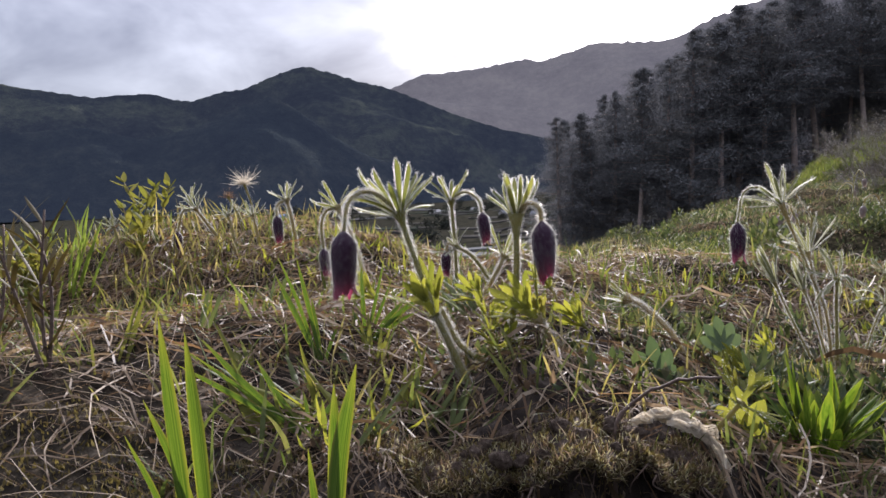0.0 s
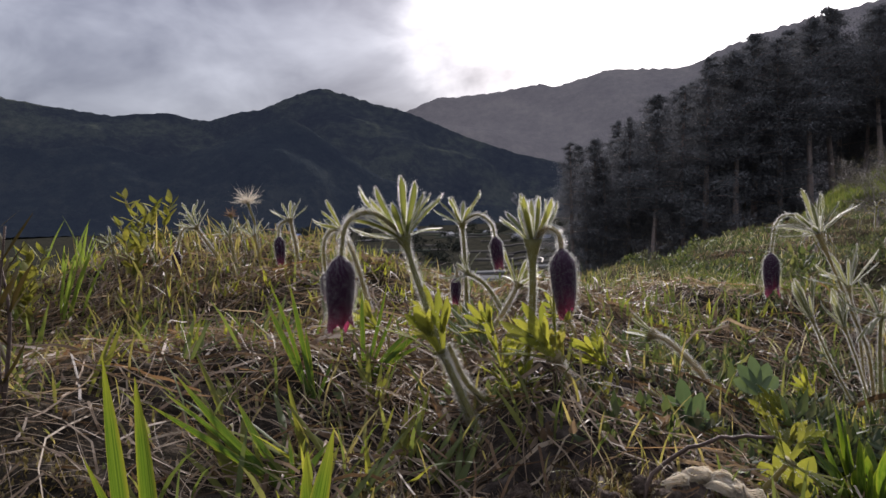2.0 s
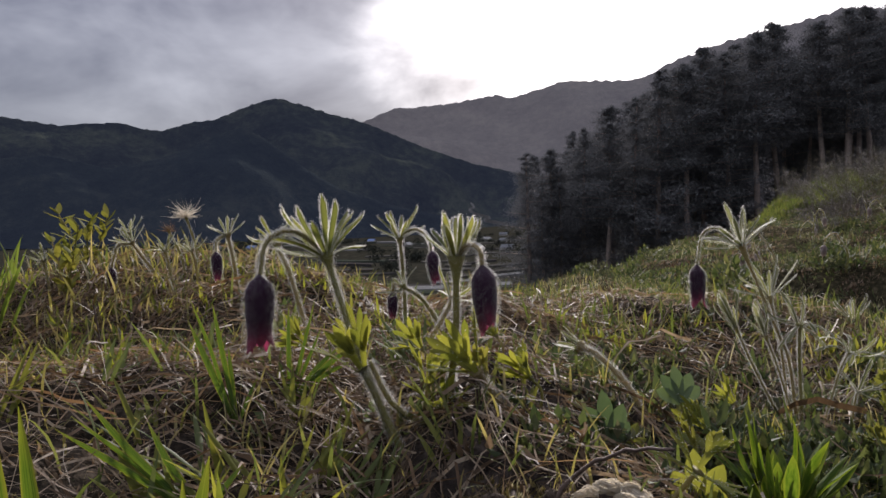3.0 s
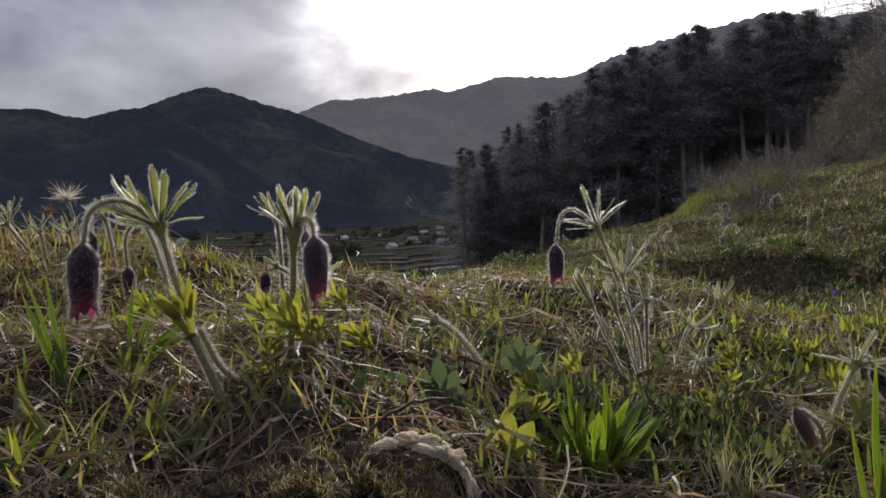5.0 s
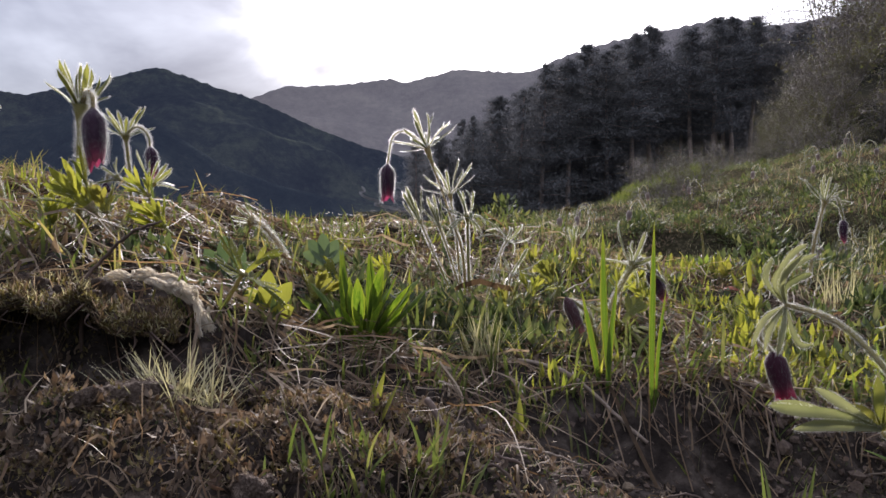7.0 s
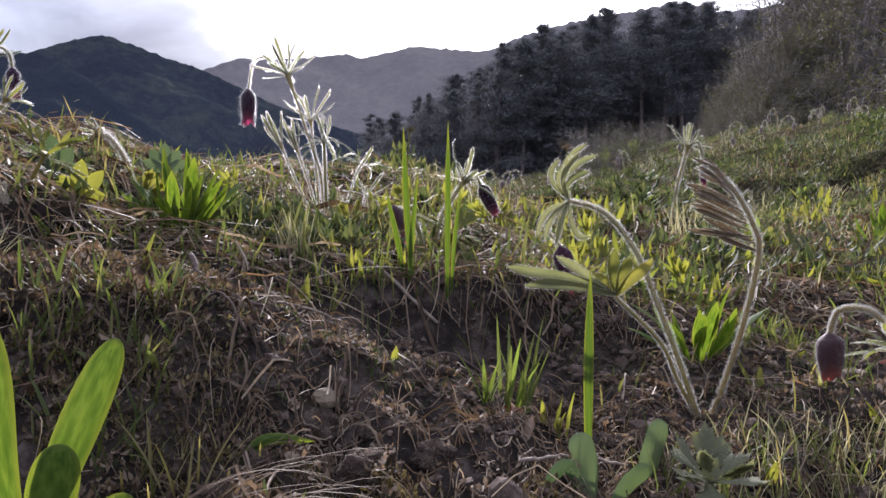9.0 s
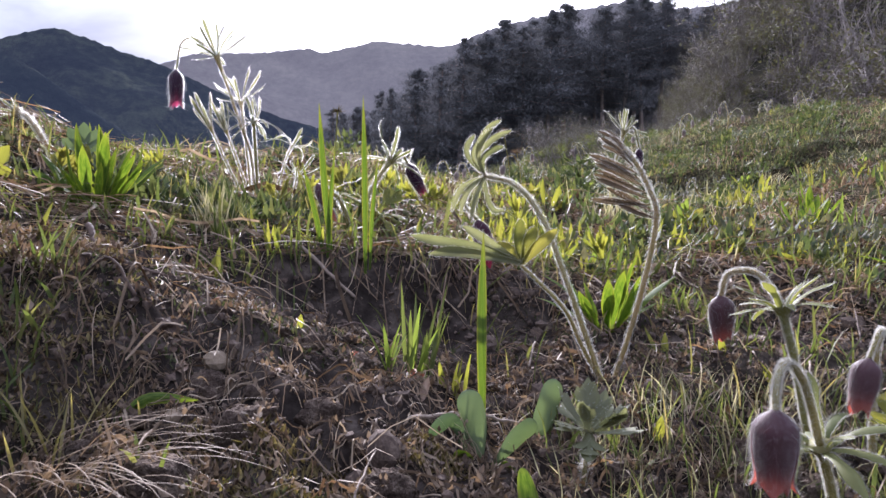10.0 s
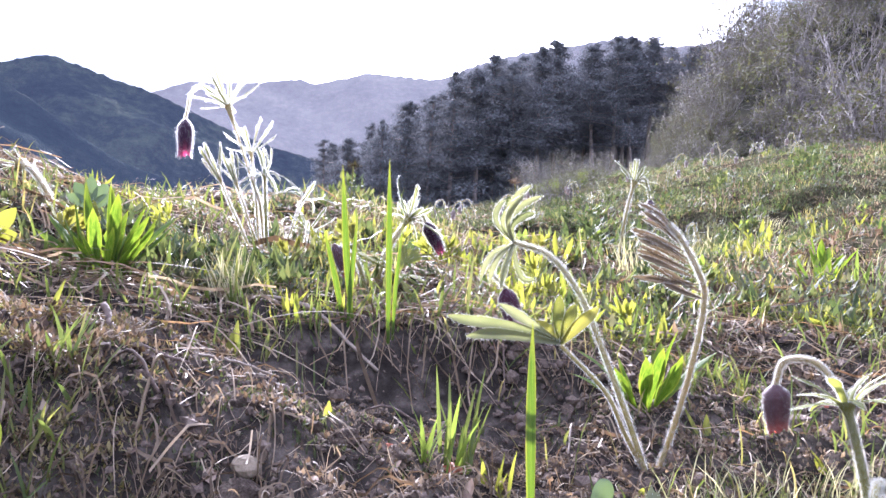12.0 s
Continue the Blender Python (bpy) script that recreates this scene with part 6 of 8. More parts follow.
def herbs():
    near = lambda x, y: np.clip(1.3 / (0.35 + np.hypot(x - 0.3, y)), 0.08, 1)
    hill = lambda x, y: sstep(0.48, 0.75, x + 0.25 * (y - 0.6)) * near(x, y) * (y < 2.1 + 1.8 * x)
    box = (0.45, 3.4, 0.42, 5.2)
    herb_cushions("green_herbs", "low cushions of small green leaves on the slope", "herb", 1050, box, lambda x, y: hill(x, y) * patchy(x, y), (0.015, 0.055), (0.006, 0.017), 44, 301)
    herb_cushions("dull_herbs", "dull olive leaf cushions among the turf", "herb_dull", 1300, box, lambda x, y: hill(x, y) * (0.06 + 0.94 * clumpy(x, y, 6, 302, -0.15, 0.4) * clumpy(x, y, 15, 310, -0.3, 0.3)), (0.012, 0.050), (0.005, 0.014), 40, 302, 0.42)
    herb_cushions("narrow_herbs", "tufts of narrow fresh leaves on the slope", "herb", 520, box, lambda x, y: hill(x, y) * clumpy(x, y, 5, 303, 0.0, 0.5) * sstep(0.5, 0.9, y), (0.010, 0.034), (0.012, 0.034), 26, 303, 0.16, 0.3)
    herb_cushions("herb_hummocks", "rounded leafy hummocks on the slope", "herb", 150, box, lambda x, y: hill(x, y) * clumpy(x, y, 4, 312, -0.1, 0.4) * sstep(0.6, 1.1, y), (0.035, 0.085), (0.008, 0.021), 190, 312, 0.4, 0.75)
    herb_cushions("olive_hummocks", "rounded olive-green hummocks on the slope", "herb_dull", 150, box, lambda x, y: hill(x, y) * clumpy(x, y, 4, 313, -0.1, 0.4) * sstep(0.6, 1.1, y), (0.030, 0.080), (0.007, 0.018), 190, 313, 0.3, 0.75)
    herb_cushions("withered_leaves", "brown withered leaves caught in the turf", "withered", 2400, box, lambda x, y: hill(x, y) * (1.05 - patchy(x, y)), (0.012, 0.045), (0.005, 0.014), 34, 304, 0.4, 0.25)
    knoll = lambda x, y: (1 - hollow(x, y)) * (1 - bank_face(x, y)) * sstep(0.30, 0.40, y) * (1 - 0.8 * sstep(0.8, 0.95, y) * sstep(0.5, 0.3, x))
    kbox = (-0.8, 1.1, 0.30, 1.2)
    herb_cushions("knoll_herbs", "small green leaves in the turf of the knoll", "herb", 330, kbox, lambda x, y: knoll(x, y) * clumpy(x, y, 9, 305, -0.1, 0.5) * (0.35 + 0.65 * sstep(0.0, 0.3, x)), (0.006, 0.026), (0.004, 0.011), 26, 305)
    lee = lambda x, y: knoll(x, y) * sstep(0.10, 0.22, x) * sstep(0.40, 0.48, y) * (1 - sstep(0.62, 0.78, y - 0.5 * np.clip(x - 0.35, 0, 1))) * (1 - 0.86 * sstep(0.30, 0.40, x))
    herb_cushions("lee_herbs", "broad low green leaves on the lee of the knoll", "herb", 120, (0.08, 0.85, 0.38, 1.25), lambda x, y: lee(x, y) * (0.1 + 0.9 * clumpy(x, y, 10, 315, -0.2, 0.4)), (0.008, 0.034), (0.008, 0.022), 34, 315, 0.34, 0.7)
    herb_cushions("lee_cress", "lime green narrow leaves on the lee of the knoll", "lime", 190, (0.08, 0.85, 0.38, 1.25), lambda x, y: lee(x, y) * clumpy(x, y, 9, 316, -0.1, 0.5), (0.006, 0.020), (0.010, 0.024), 16, 316, 0.26, 0.5)
    herb_cushions("lee_moss", "dark dull leaves close to the ground", "herb_dull", 300, (0.08, 0.85, 0.38, 1.25), lee, (0.008, 0.030), (0.004, 0.012), 34, 317, 0.4, 0.4)
    herb_cushions("knoll_sprouts", "narrow fresh sprouts in the straw of the knoll", "lime", 420, kbox, lambda x, y: knoll(x, y) * clumpy(x, y, 12, 306, -0.1, 0.5), (0.005, 0.016), (0.010, 0.026), 12, 306, 0.14, 0.25)
    herb_cushions("knoll_litter", "withered leaves caught in the straw", "withered", 700, kbox, knoll, (0.006, 0.024), (0.004, 0.012), 22, 307, 0.35, 0.3)
    foot = lambda x, y: bank_face(x, y) * (1 - 0.9 * hollow(x, y)) * (1 - 0.8 * raw_face(x, y)) * sstep(0.06, 0.12, y)
    herb_cushions("crumbled_leaves", "crumbled dark leaves on the broken sods", "withered", 900, (0.12, 0.8, 0.05, 0.42), foot, (0.004, 0.014), (0.0014, 0.0042), 34, 308, 0.55, 0.45)
    front = lambda x, y: sstep(0.20, 0.13, y) * sstep(0.18, 0.25, x) * (1 - 0.7 * sstep(0.40, 0.46, x)) * (0.3 + 0.7 * clumpy(x, y, 22, 318, -0.3, 0.3))
    herb_cushions("front_litter", "crumbled brown leaves on the broken sods", "withered", 620, (0.16, 0.62, 0.03, 0.20), front, (0.004, 0.013), (0.0016, 0.0048), 36, 318, 0.55, 0.6)
    herb_cushions("front_moss", "yellowish moss crumbs on the broken sods", "moss", 260, (0.16, 0.62, 0.03, 0.20), front, (0.003, 0.010), (0.0010, 0.0030), 34, 319, 0.4, 0.6)
    under = lambda x, y: (1 - 0.6 * hollow(x, y)) * sstep(0.17, 0.22, y)
    herb_cushions("hollow_litter", "reddish dead leaves in the hollow of the bank", "withered", 480, (-0.04, 0.26, 0.17, 0.335), under, (0.004, 0.014), (0.0018, 0.0055), 30, 309, 0.5, 0.5)
    herb_cushions("hollow_moss", "tan moss crumbs in the hollow of the bank", "moss", 620, (-0.02, 0.28, 0.17, 0.335), under, (0.003, 0.010), (0.0012, 0.0036), 30, 314, 0.4, 0.6)


herbs()


def tuft(label, x, y, n, ln, wd, mat, seed, spread=0.008, lean=0.25, bend=(0.1, 0.7), heading=None, name="grass_tuft"):
    """A tuft of grass, each blade a part."""
    rng = np.random.default_rng(seed)
    b = Vector((x, y, float(ground(x, y)) - 0.003))
    root = new(name); root.location = b
    tagged(root, label, "grass")
    for i in range(n):
        p = rng.normal(0, spread, 2)
        hd = rng.uniform(0, 6.28) if heading is None else heading + rng.normal(0, 0.5)
        L_ = ln * rng.uniform(0.55, 1.05)
        v, f = strip(L_, wd * rng.uniform(0.8, 1.2), rng.uniform(*bend), 0.35, 8, 0.35)
        put("blade", mesh_of("blade", v, f, M[mat]), root, Matrix.Translation((p[0], p[1], 0)) @ Matrix.Rotation(hd, 4, "Z") @ Matrix.Rotation(abs(rng.normal(lean, 0.15)), 4, "Y"))
    return root


def single_blade(label, pts, width, mat, name="tall_grass", face=(0, -1, 0)):
    """A broad blade along a curve that starts on the ground."""
    x, y = pts[0][:2]
    P = [(x, y, float(ground(x, y)) - 0.003)] + list(pts[1:])
    C = spline(P, 12)
    T = np.gradient(C, axis=0); T /= np.linalg.norm(T, axis=1)[:, None]
    S = np.cross(T, np.array(face, float)); S /= np.linalg.norm(S, axis=1)[:, None]
    Nn = np.cross(S, T)
    s = np.linspace(0, 1, 12)
    w = width / 2 * np.clip((0.38 + 1.25 * s) * (1 - s ** 2.2), 0.03, 1)[:, None]
    Nn = Nn + S * 0.25 * np.sin(s * 5 + x * 300)[:, None]
    V = np.stack([C - S * w, C - S * w * 0.45 + Nn * w * 0.42, C + Nn * w * 0.62, C + S * w * 0.45 + Nn * w * 0.42, C + S * w], 1).reshape(-1, 3)
    F = [(5 * i + j, 5 * i + j + 1, 5 * i + j + 6, 5 * i + j + 5) for i in range(11) for j in range(4)]
    me = mesh_of(name, V, F, M[mat])
    tagged(put(name, uv_rows(me, 5)), label, "grass")


def uv_rows(me, cols):
    """Lays the rows of a blade's verts out over the unit square."""
    uvl = me.uv_layers.new(name="UVMap")
    idx = np.zeros(len(me.loops), np.int32); me.loops.foreach_get("vertex_index", idx)
    uvl.data.foreach_set("uv", np.stack([(idx % cols) / (cols - 1), (idx // cols) / (len(me.vertices) / cols - 1)], 1).ravel())
    return me


def veined_material(name, stops, rim_col, across, amount=0.4):
    """A grass blade with fine lengthwise veins, yellower at its edges and tip."""
    m, N, L, out = blank(name)
    uv, sep = N("ShaderNodeUVMap"), N("ShaderNodeSeparateXYZ")
    L(uv.outputs[0], sep.inputs[0])
    vein = N("ShaderNodeTexNoise"); vein.inputs["Scale"].default_value, vein.inputs["Detail"].default_value = 1.0, 3
    st = N("ShaderNodeMapping"); st.inputs["Scale"].default_value = across
    L(uv.outputs[0], st.inputs[0]); L(st.outputs[0], vein.inputs["Vector"])
    green = ramp_node(N, stops)
    L(vein.outputs["Fac"], green.inputs[0])
    edge = N("ShaderNodeMath"); edge.operation = "PINGPONG"; edge.inputs[1].default_value = 0.5
    L(sep.outputs[0], edge.inputs[0])
    rim = N("ShaderNodeMapRange"); rim.inputs[1].default_value, rim.inputs[2].default_value = 0.16, 0.0
    L(edge.outputs[0], rim.inputs[0])
    tip = N("ShaderNodeMapRange"); tip.inputs[1].default_value, tip.inputs[2].default_value = 0.8, 1.05
    L(sep.outputs[1], tip.inputs[0])
    both = N("ShaderNodeMath"); both.operation = "MAXIMUM"
    L(rim.outputs[0], both.inputs[0]); L(tip.outputs[0], both.inputs[1])
    part = N("ShaderNodeMath"); part.operation = "MULTIPLY"; part.inputs[1].default_value = 0.7
    L(both.outputs[0], part.inputs[0])
    mx = N("ShaderNodeMix"); mx.data_type = "RGBA"
    L(part.outputs[0], mx.inputs[0]); L(green.outputs[0], mx.inputs[6]); mx.inputs[7].default_value = (*rim_col, 1)
    p = N("ShaderNodeBsdfPrincipled"); p.inputs["Roughness"].default_value, p.inputs["Specular IOR Level"].default_value = 0.65, 0.12
    L(mx.outputs[2], p.inputs["Base Color"])
    bn = N("ShaderNodeBump"); bn.inputs["Strength"].default_value, bn.inputs["Distance"].default_value = 0.5, 0.0004
    L(vein.outputs["Fac"], bn.inputs["Height"]); L(bn.outputs[0], p.inputs["Normal"])
    t = N("ShaderNodeBsdfTranslucent"); g = N("ShaderNodeVectorMath"); g.operation = "MULTIPLY"; g.inputs[1].default_value = (1.55, 1.5, 0.45)
    L(mx.outputs[2], g.inputs[0]); L(g.outputs[0], t.inputs[0])
    ms = N("ShaderNodeMixShader"); ms.inputs[0].default_value = amount
    L(p.outputs[0], ms.inputs[1]); L(t.outputs[0], ms.inputs[2]); L(ms.outputs[0], out.inputs[0])
    return m


M["veined"] = veined_material("veined_blade", [(0.3, (0.030, 0.062, 0.014)), (0.5, (0.058, 0.100, 0.022)), (0.7, (0.105, 0.145, 0.038))], (0.21, 0.20, 0.055), (16, 1.6, 1))
M["broadleaf"] = veined_material("broad_leaf", [(0.32, (0.042, 0.080, 0.016)), (0.5, (0.066, 0.110, 0.022)), (0.66, (0.098, 0.145, 0.034))], (0.17, 0.19, 0.045), (7, 9, 1), 0.48)


def rosette(label, x, y, n, ln, wd, mat, seed, t0=5, t1=60, belly=0.62, name="broadleaf_rosette", lift=0.0):
    rng = np.random.default_rng(seed)
    b = Vector((x, y, float(ground(x, y)) - 0.003 + lift))
    root = new(name); root.location = b
    tagged(root, label, "plant")
    for i in range(n):
        v, f = strip(ln * rng.uniform(0.55, 1.1), wd * rng.uniform(0.65, 1.15), rng.uniform(-0.25, 0.75), rng.uniform(0.1, 0.45), 11, belly)
        s = v[:, 2] / v[:, 2].max()
        v[:, 1] *= 0.30 + 0.70 * np.clip(s / 0.55, 0, 1) ** 1.3
        v[:, 0] += 0.05 * wd * np.sin(s * 9 + i) * np.abs(v[:, 1]) / wd * 4
        tilt = radians(rng.uniform(t0, t1) if i % 3 else t1 + 12)
        m = Matrix.Rotation(i * 2.4 + rng.uniform(-0.7, 0.7), 4, "Z") @ Matrix.Translation((0.003 + rng.uniform(0, 0.005), 0, 0)) @ Matrix.Rotation(tilt, 4, "Y") @ Matrix.Rotation(rng.normal(0, 0.5), 4, "Z")
        put("leaf", uv_rows(mesh_of("leaf", v, f, M["broadleaf" if mat == "fresh" else mat]), 3), root, m)


# near blades and tufts
rosette("rosette of upright fresh green spatulate leaves", 0.226, 0.430, 40, 0.054, 0.0070, "fresh", 1, 2, 24)
rosette("bright green upright spatulate leaves", 0.533, 0.335, 22, 0.050, 0.0080, "fresh", 2, 2, 30)
rosette("low broad dull green leaves on the earth", 0.412, 0.206, 5, 0.022, 0.010, "fresh", 3, 30, 75)
rosette("lime green weed with upright leaves", 0.640, 0.700, 9, 0.040, 0.009, "lime", 6, 5, 60)
rosette("bright green weed leaves on the slope", 0.90, 0.60, 12, 0.045, 0.009, "fresh", 7, 5, 60)
rosette("bright green weed leaves on the slope", 0.86, 0.40, 12, 0.055, 0.009, "fresh", 8, 5, 55)
rosette("bright green weed leaves on the slope", 1.02, 0.72, 14, 0.060, 0.010, "fresh", 9, 5, 55)
rosette("bright green weed leaves on the slope", 1.35, 1.25, 14, 0.080, 0.013, "lime", 10, 5, 60)
single_blade("stiff upright green grass blade", [(0.394, 0.390), (0.395, 0.390, 0.01), (0.398, 0.388, 0.048)], 0.0040, "veined", face=(0.4, -1, 0))
single_blade("stiff upright green grass blade", [(0.368, 0.398), (0.369, 0.398, 0.01), (0.372, 0.396, 0.055)], 0.0044, "veined", face=(-0.4, -1, 0))
single_blade("stiff upright green grass blade", [(0.371, 0.401), (0.366, 0.40, 0.03), (0.362, 0.395, 0.082)], 0.0056, "veined")
single_blade("stiff upright green grass blade", [(0.391, 0.388), (0.390, 0.388, 0.03), (0.388, 0.384, 0.086)], 0.0048, "veined")
single_blade("stiff upright green grass blade", [(0.366, 0.403), (0.361, 0.403, 0.01), (0.352, 0.40, 0.045)], 0.0048, "veined")
single_blade("tall bright green grass blade", [(0.421, 0.229), (0.420, 0.231, -0.03), (0.422, 0.238, 0.012)], 0.0056, "veined")
def leafy_sprout(label, leaves, mat="broadleaf"):
    """A sprout of a few broad leaves, each along its own curve."""
    x, y = leaves[0][0][:2]
    g = float(ground(x, y)) - 0.003
    root = new("leafy_sprout"); root.location = (x, y, g)
    tagged(root, label, "plant")
    for pts, width in leaves_of(leaves):
        C = spline([np.array((*pts[0][:2], g)) - (x, y, g)] + [np.array(k) - (x, y, g) for k in pts[1:]], 40)
        s = np.sin(np.linspace(0, 1, 22) * math.pi / 2)
        C = np.stack([np.interp(s, np.linspace(0, 1, 40), C[:, k]) for k in range(3)], 1)
        T = np.gradient(C, axis=0); T /= np.linalg.norm(T, axis=1)[:, None]
        S = np.cross(T, np.array((0.15, -1.0, 0.0))); S /= np.linalg.norm(S, axis=1)[:, None]
        w = width / 2 * np.clip((0.25 + 1.05 * s ** 0.8) * np.sqrt(np.clip(1 - s ** 5, 0, 1)), 0.02, 1)[:, None]
        Nn = np.cross(S, T)
        wave = 0.10 * np.sin(s * 11 + x * 900)[:, None]
        V = np.stack([C - S * w + Nn * w * wave, C - S * w * 0.55 + Nn * w * 0.30, C + Nn * w * 0.22, C + S * w * 0.55 + Nn * w * 0.30, C + S * w - Nn * w * wave], 1).reshape(-1, 3)
        put("leaf", uv_rows(mesh_of("leaf", V, [(5 * i + j, 5 * i + j + 1, 5 * i + j + 6, 5 * i + j + 5) for i in range(21) for j in range(4)], M[mat]), 5), root)


def leaves_of(leaves):
    return [(k[:-1], k[-1]) for k in leaves]


leafy_sprout("large light-green leaves close to the path", [[(0.236, 0.150), (0.242, 0.155, -0.032), (0.252, 0.172, -0.001), 0.0115], [(0.234, 0.149), (0.228, 0.152, -0.030), (0.222, 0.160, 0.008), 0.012],
                                                          [(0.238, 0.150), (0.240, 0.150, -0.044), (0.243, 0.152, -0.024), 0.013], [(0.233, 0.150), (0.226, 0.152, -0.042), (0.218, 0.155, -0.030), 0.013], [(0.240, 0.150), (0.250, 0.155, -0.048), (0.259, 0.158, -0.042), 0.010]])
leafy_sprout("broad dull green leaves at the foot of the bank", [[(0.412, 0.204), (0.411, 0.208, -0.062), (0.408, 0.211, -0.049), 0.0120], [(0.418, 0.204), (0.427, 0.205, -0.068), (0.436, 0.206, -0.062), 0.0090],
                                                                [(0.444, 0.228), (0.450, 0.232, -0.070), (0.457, 0.236, -0.054), 0.0130], [(0.408, 0.200), (0.399, 0.195, -0.056), (0.388, 0.190, -0.058), 0.0060]], "palmate")
leafy_sprout("large light-green spatulate leaves at the foot of the bank", [[(0.421, 0.130), (0.413, 0.140, -0.080), (0.409, 0.150, -0.056), 0.0074], [(0.417, 0.128), (0.408, 0.138, -0.088), (0.400, 0.146, -0.071), 0.0105],
                                                                          [(0.424, 0.130), (0.425, 0.140, -0.088), (0.424, 0.148, -0.070), 0.0130], [(0.427, 0.124), (0.436, 0.126, -0.087), (0.448, 0.130, -0.077), 0.0130],
                                                                          [(0.418, 0.122), (0.415, 0.120, -0.098), (0.413, 0.120, -0.088), 0.0100], [(0.426, 0.120), (0.432, 0.118, -0.100), (0.438, 0.118, -0.092), 0.0100], [(0.415, 0.126), (0.404, 0.124, -0.100), (0.394, 0.124, -0.092), 0.0090]])
single_blade("fresh upright green shoot at the foot of the bank", [(0.462, 0.124), (0.463, 0.127, -0.085), (0.465, 0.131, -0.072)], 0.0042, "lime")
single_blade("fresh upright green shoot at the foot of the bank", [(0.460, 0.125), (0.460, 0.128, -0.088), (0.460, 0.131, -0.077)], 0.0040, "lime")


def grass_spray(label, base, depth, tips, width, mat):
    """A sprawling tuft: each blade arches from one root to its own tip."""
    x, y = base
    g = float(ground(x, y)) - 0.003
    root = new("grass_tuft"); root.location = (x, y, g)
    tagged(root, label, "grass")
    for k, (dx, dz, sag) in enumerate(tips):
        n = 14
        C = spline([(0.001 * (k % 3 - 1), 0.0015 * (k % 2), 0), (dx * 0.5, depth * 0.5, dz * 0.5 + sag), (dx, depth + 0.002 * (k % 3), dz)], n)
        T = np.gradient(C, axis=0); T /= np.linalg.norm(T, axis=1)[:, None]
        S = np.cross(T, np.array((0.25 * (k % 3 - 1), -1.0, 0.2))); S /= np.linalg.norm(S, axis=1)[:, None]
        Nn = np.cross(S, T)
        s = np.linspace(0, 1, n)
        w = width * (0.8 + 0.2 * (k % 3)) / 2 * np.clip((0.55 + 0.9 * s) * (1 - s ** 2.4), 0.03, 1)[:, None]
        V = np.stack([C - S * w, C + Nn * w * 0.5, C + S * w], 1).reshape(-1, 3)
        F = [(3 * i + j, 3 * i + j + 1, 3 * i + j + 4, 3 * i + j + 3) for i in range(n - 1) for j in range(2)]
        put("blade", uv_rows(mesh_of("blade", V, F, M[mat]), 3), root)


grass_spray("sprawling fresh green grass blades on the straw", (-0.038, 0.339), 0.013, ((-0.060, 0.040, 0.001), (-0.068, 0.034, 0.002), (-0.056, 0.046, -0.001), (-0.040, 0.016, 0.003), (-0.022, 0.022, 0.002), (-0.030, 0.036, 0.0), (-0.006, 0.020, 0.002), (0.010, 0.018, 0.002)), 0.0036, "veined")
grass_spray("upright green grass blades leaning over the straw", (-0.052, 0.420), 0.018, ((-0.029, 0.066, 0.004), (-0.018, 0.064, 0.004), (-0.032, 0.054, 0.003), (0.006, 0.024, 0.002), (-0.010, 0.040, 0.003)), 0.0036, "veined")
grass_spray("spreading fresh green grass blades on the straw", (-0.033, 0.452), 0.026, ((0.010, 0.055, 0.0), (-0.006, 0.052, 0.002), (0.036, 0.030, 0.003), (0.014, 0.040, 0.0), (-0.013, 0.020, 0.002), (0.022, 0.026, 0.002), (0.004, 0.030, 0.0), (0.030, 0.018, 0.003)), 0.0036, "veined")


def palmate_leaf(label, base, heart, size, lobes, spread, mat, tip_up=0.5, turn=0.0):
    """A leaf of pointed lobes fanned out at the end of a thin stalk."""
    rng = np.random.default_rng(int(1000 * base[0]) + lobes)
    x, y = base
    g = float(ground(x, y)) - 0.003
    root = new("lobed_leaf"); root.location = (x, y, g)
    tagged(root, label, "plant")
    h = np.array(heart) - (x, y, g)
    C = spline([(0, 0, 0), h * (0.35, 0.5, 0.6), h], 10)
    put("stalk", mesh_of("stalk", *tube(C, np.full(10, 0.0007), 6), M["stem"]), root)
    m = Matrix.Translation(h) @ Matrix.Rotation(turn, 4, "Z") @ Matrix.Rotation(-math.pi / 2, 4, "Z") @ Matrix.Rotation(-tip_up, 4, "Y")
    for i in range(lobes):
        a = radians(spread) * (2 * i / (lobes - 1) - 1)
        v, f = strip(size * (1.0 - 0.35 * abs(a)) * rng.uniform(0.9, 1.1), size * 0.34, rng.uniform(-0.2, 0.25), 0.35, 11, 0.62)
        yy, zz = v[:, 1].copy(), v[:, 2].copy()
        v[:, 1], v[:, 2] = yy * math.cos(a) + zz * math.sin(a), zz * math.cos(a) - yy * math.sin(a)
        v[:, 0] += 0.0006 * (i % 2)
        put("lobe", mesh_of("lobe", v, f, M[mat]), root, m)


palmate_leaf("dull blue-green lobed leaf among the grass", (0.150, 0.470), (0.142, 0.456, 0.046), 0.030, 5, 62, "palmate", 0.25, 0.35)
palmate_leaf("lime green lobed leaf by the dull one", (0.152, 0.466), (0.152, 0.462, 0.038), 0.021, 3, 40, "lime", 0.9, -0.8)
palmate_leaf("lime green lobed leaf beside the plant wool", (0.173, 0.400), (0.173, 0.402, 0.030), 0.029, 5, 66, "lime", 0.3, -0.1)
palmate_leaf("dull green lobed leaf among the grass", (0.205, 0.52), (0.200, 0.515, 0.052), 0.026, 5, 60, "palmate", 0.4, 0.2)
single_blade("broad fresh grass blade rising from the straw", [(-0.058, 0.258), (-0.0595, 0.254, 0.080), (-0.060, 0.248, 0.128)], 0.0072, "veined")
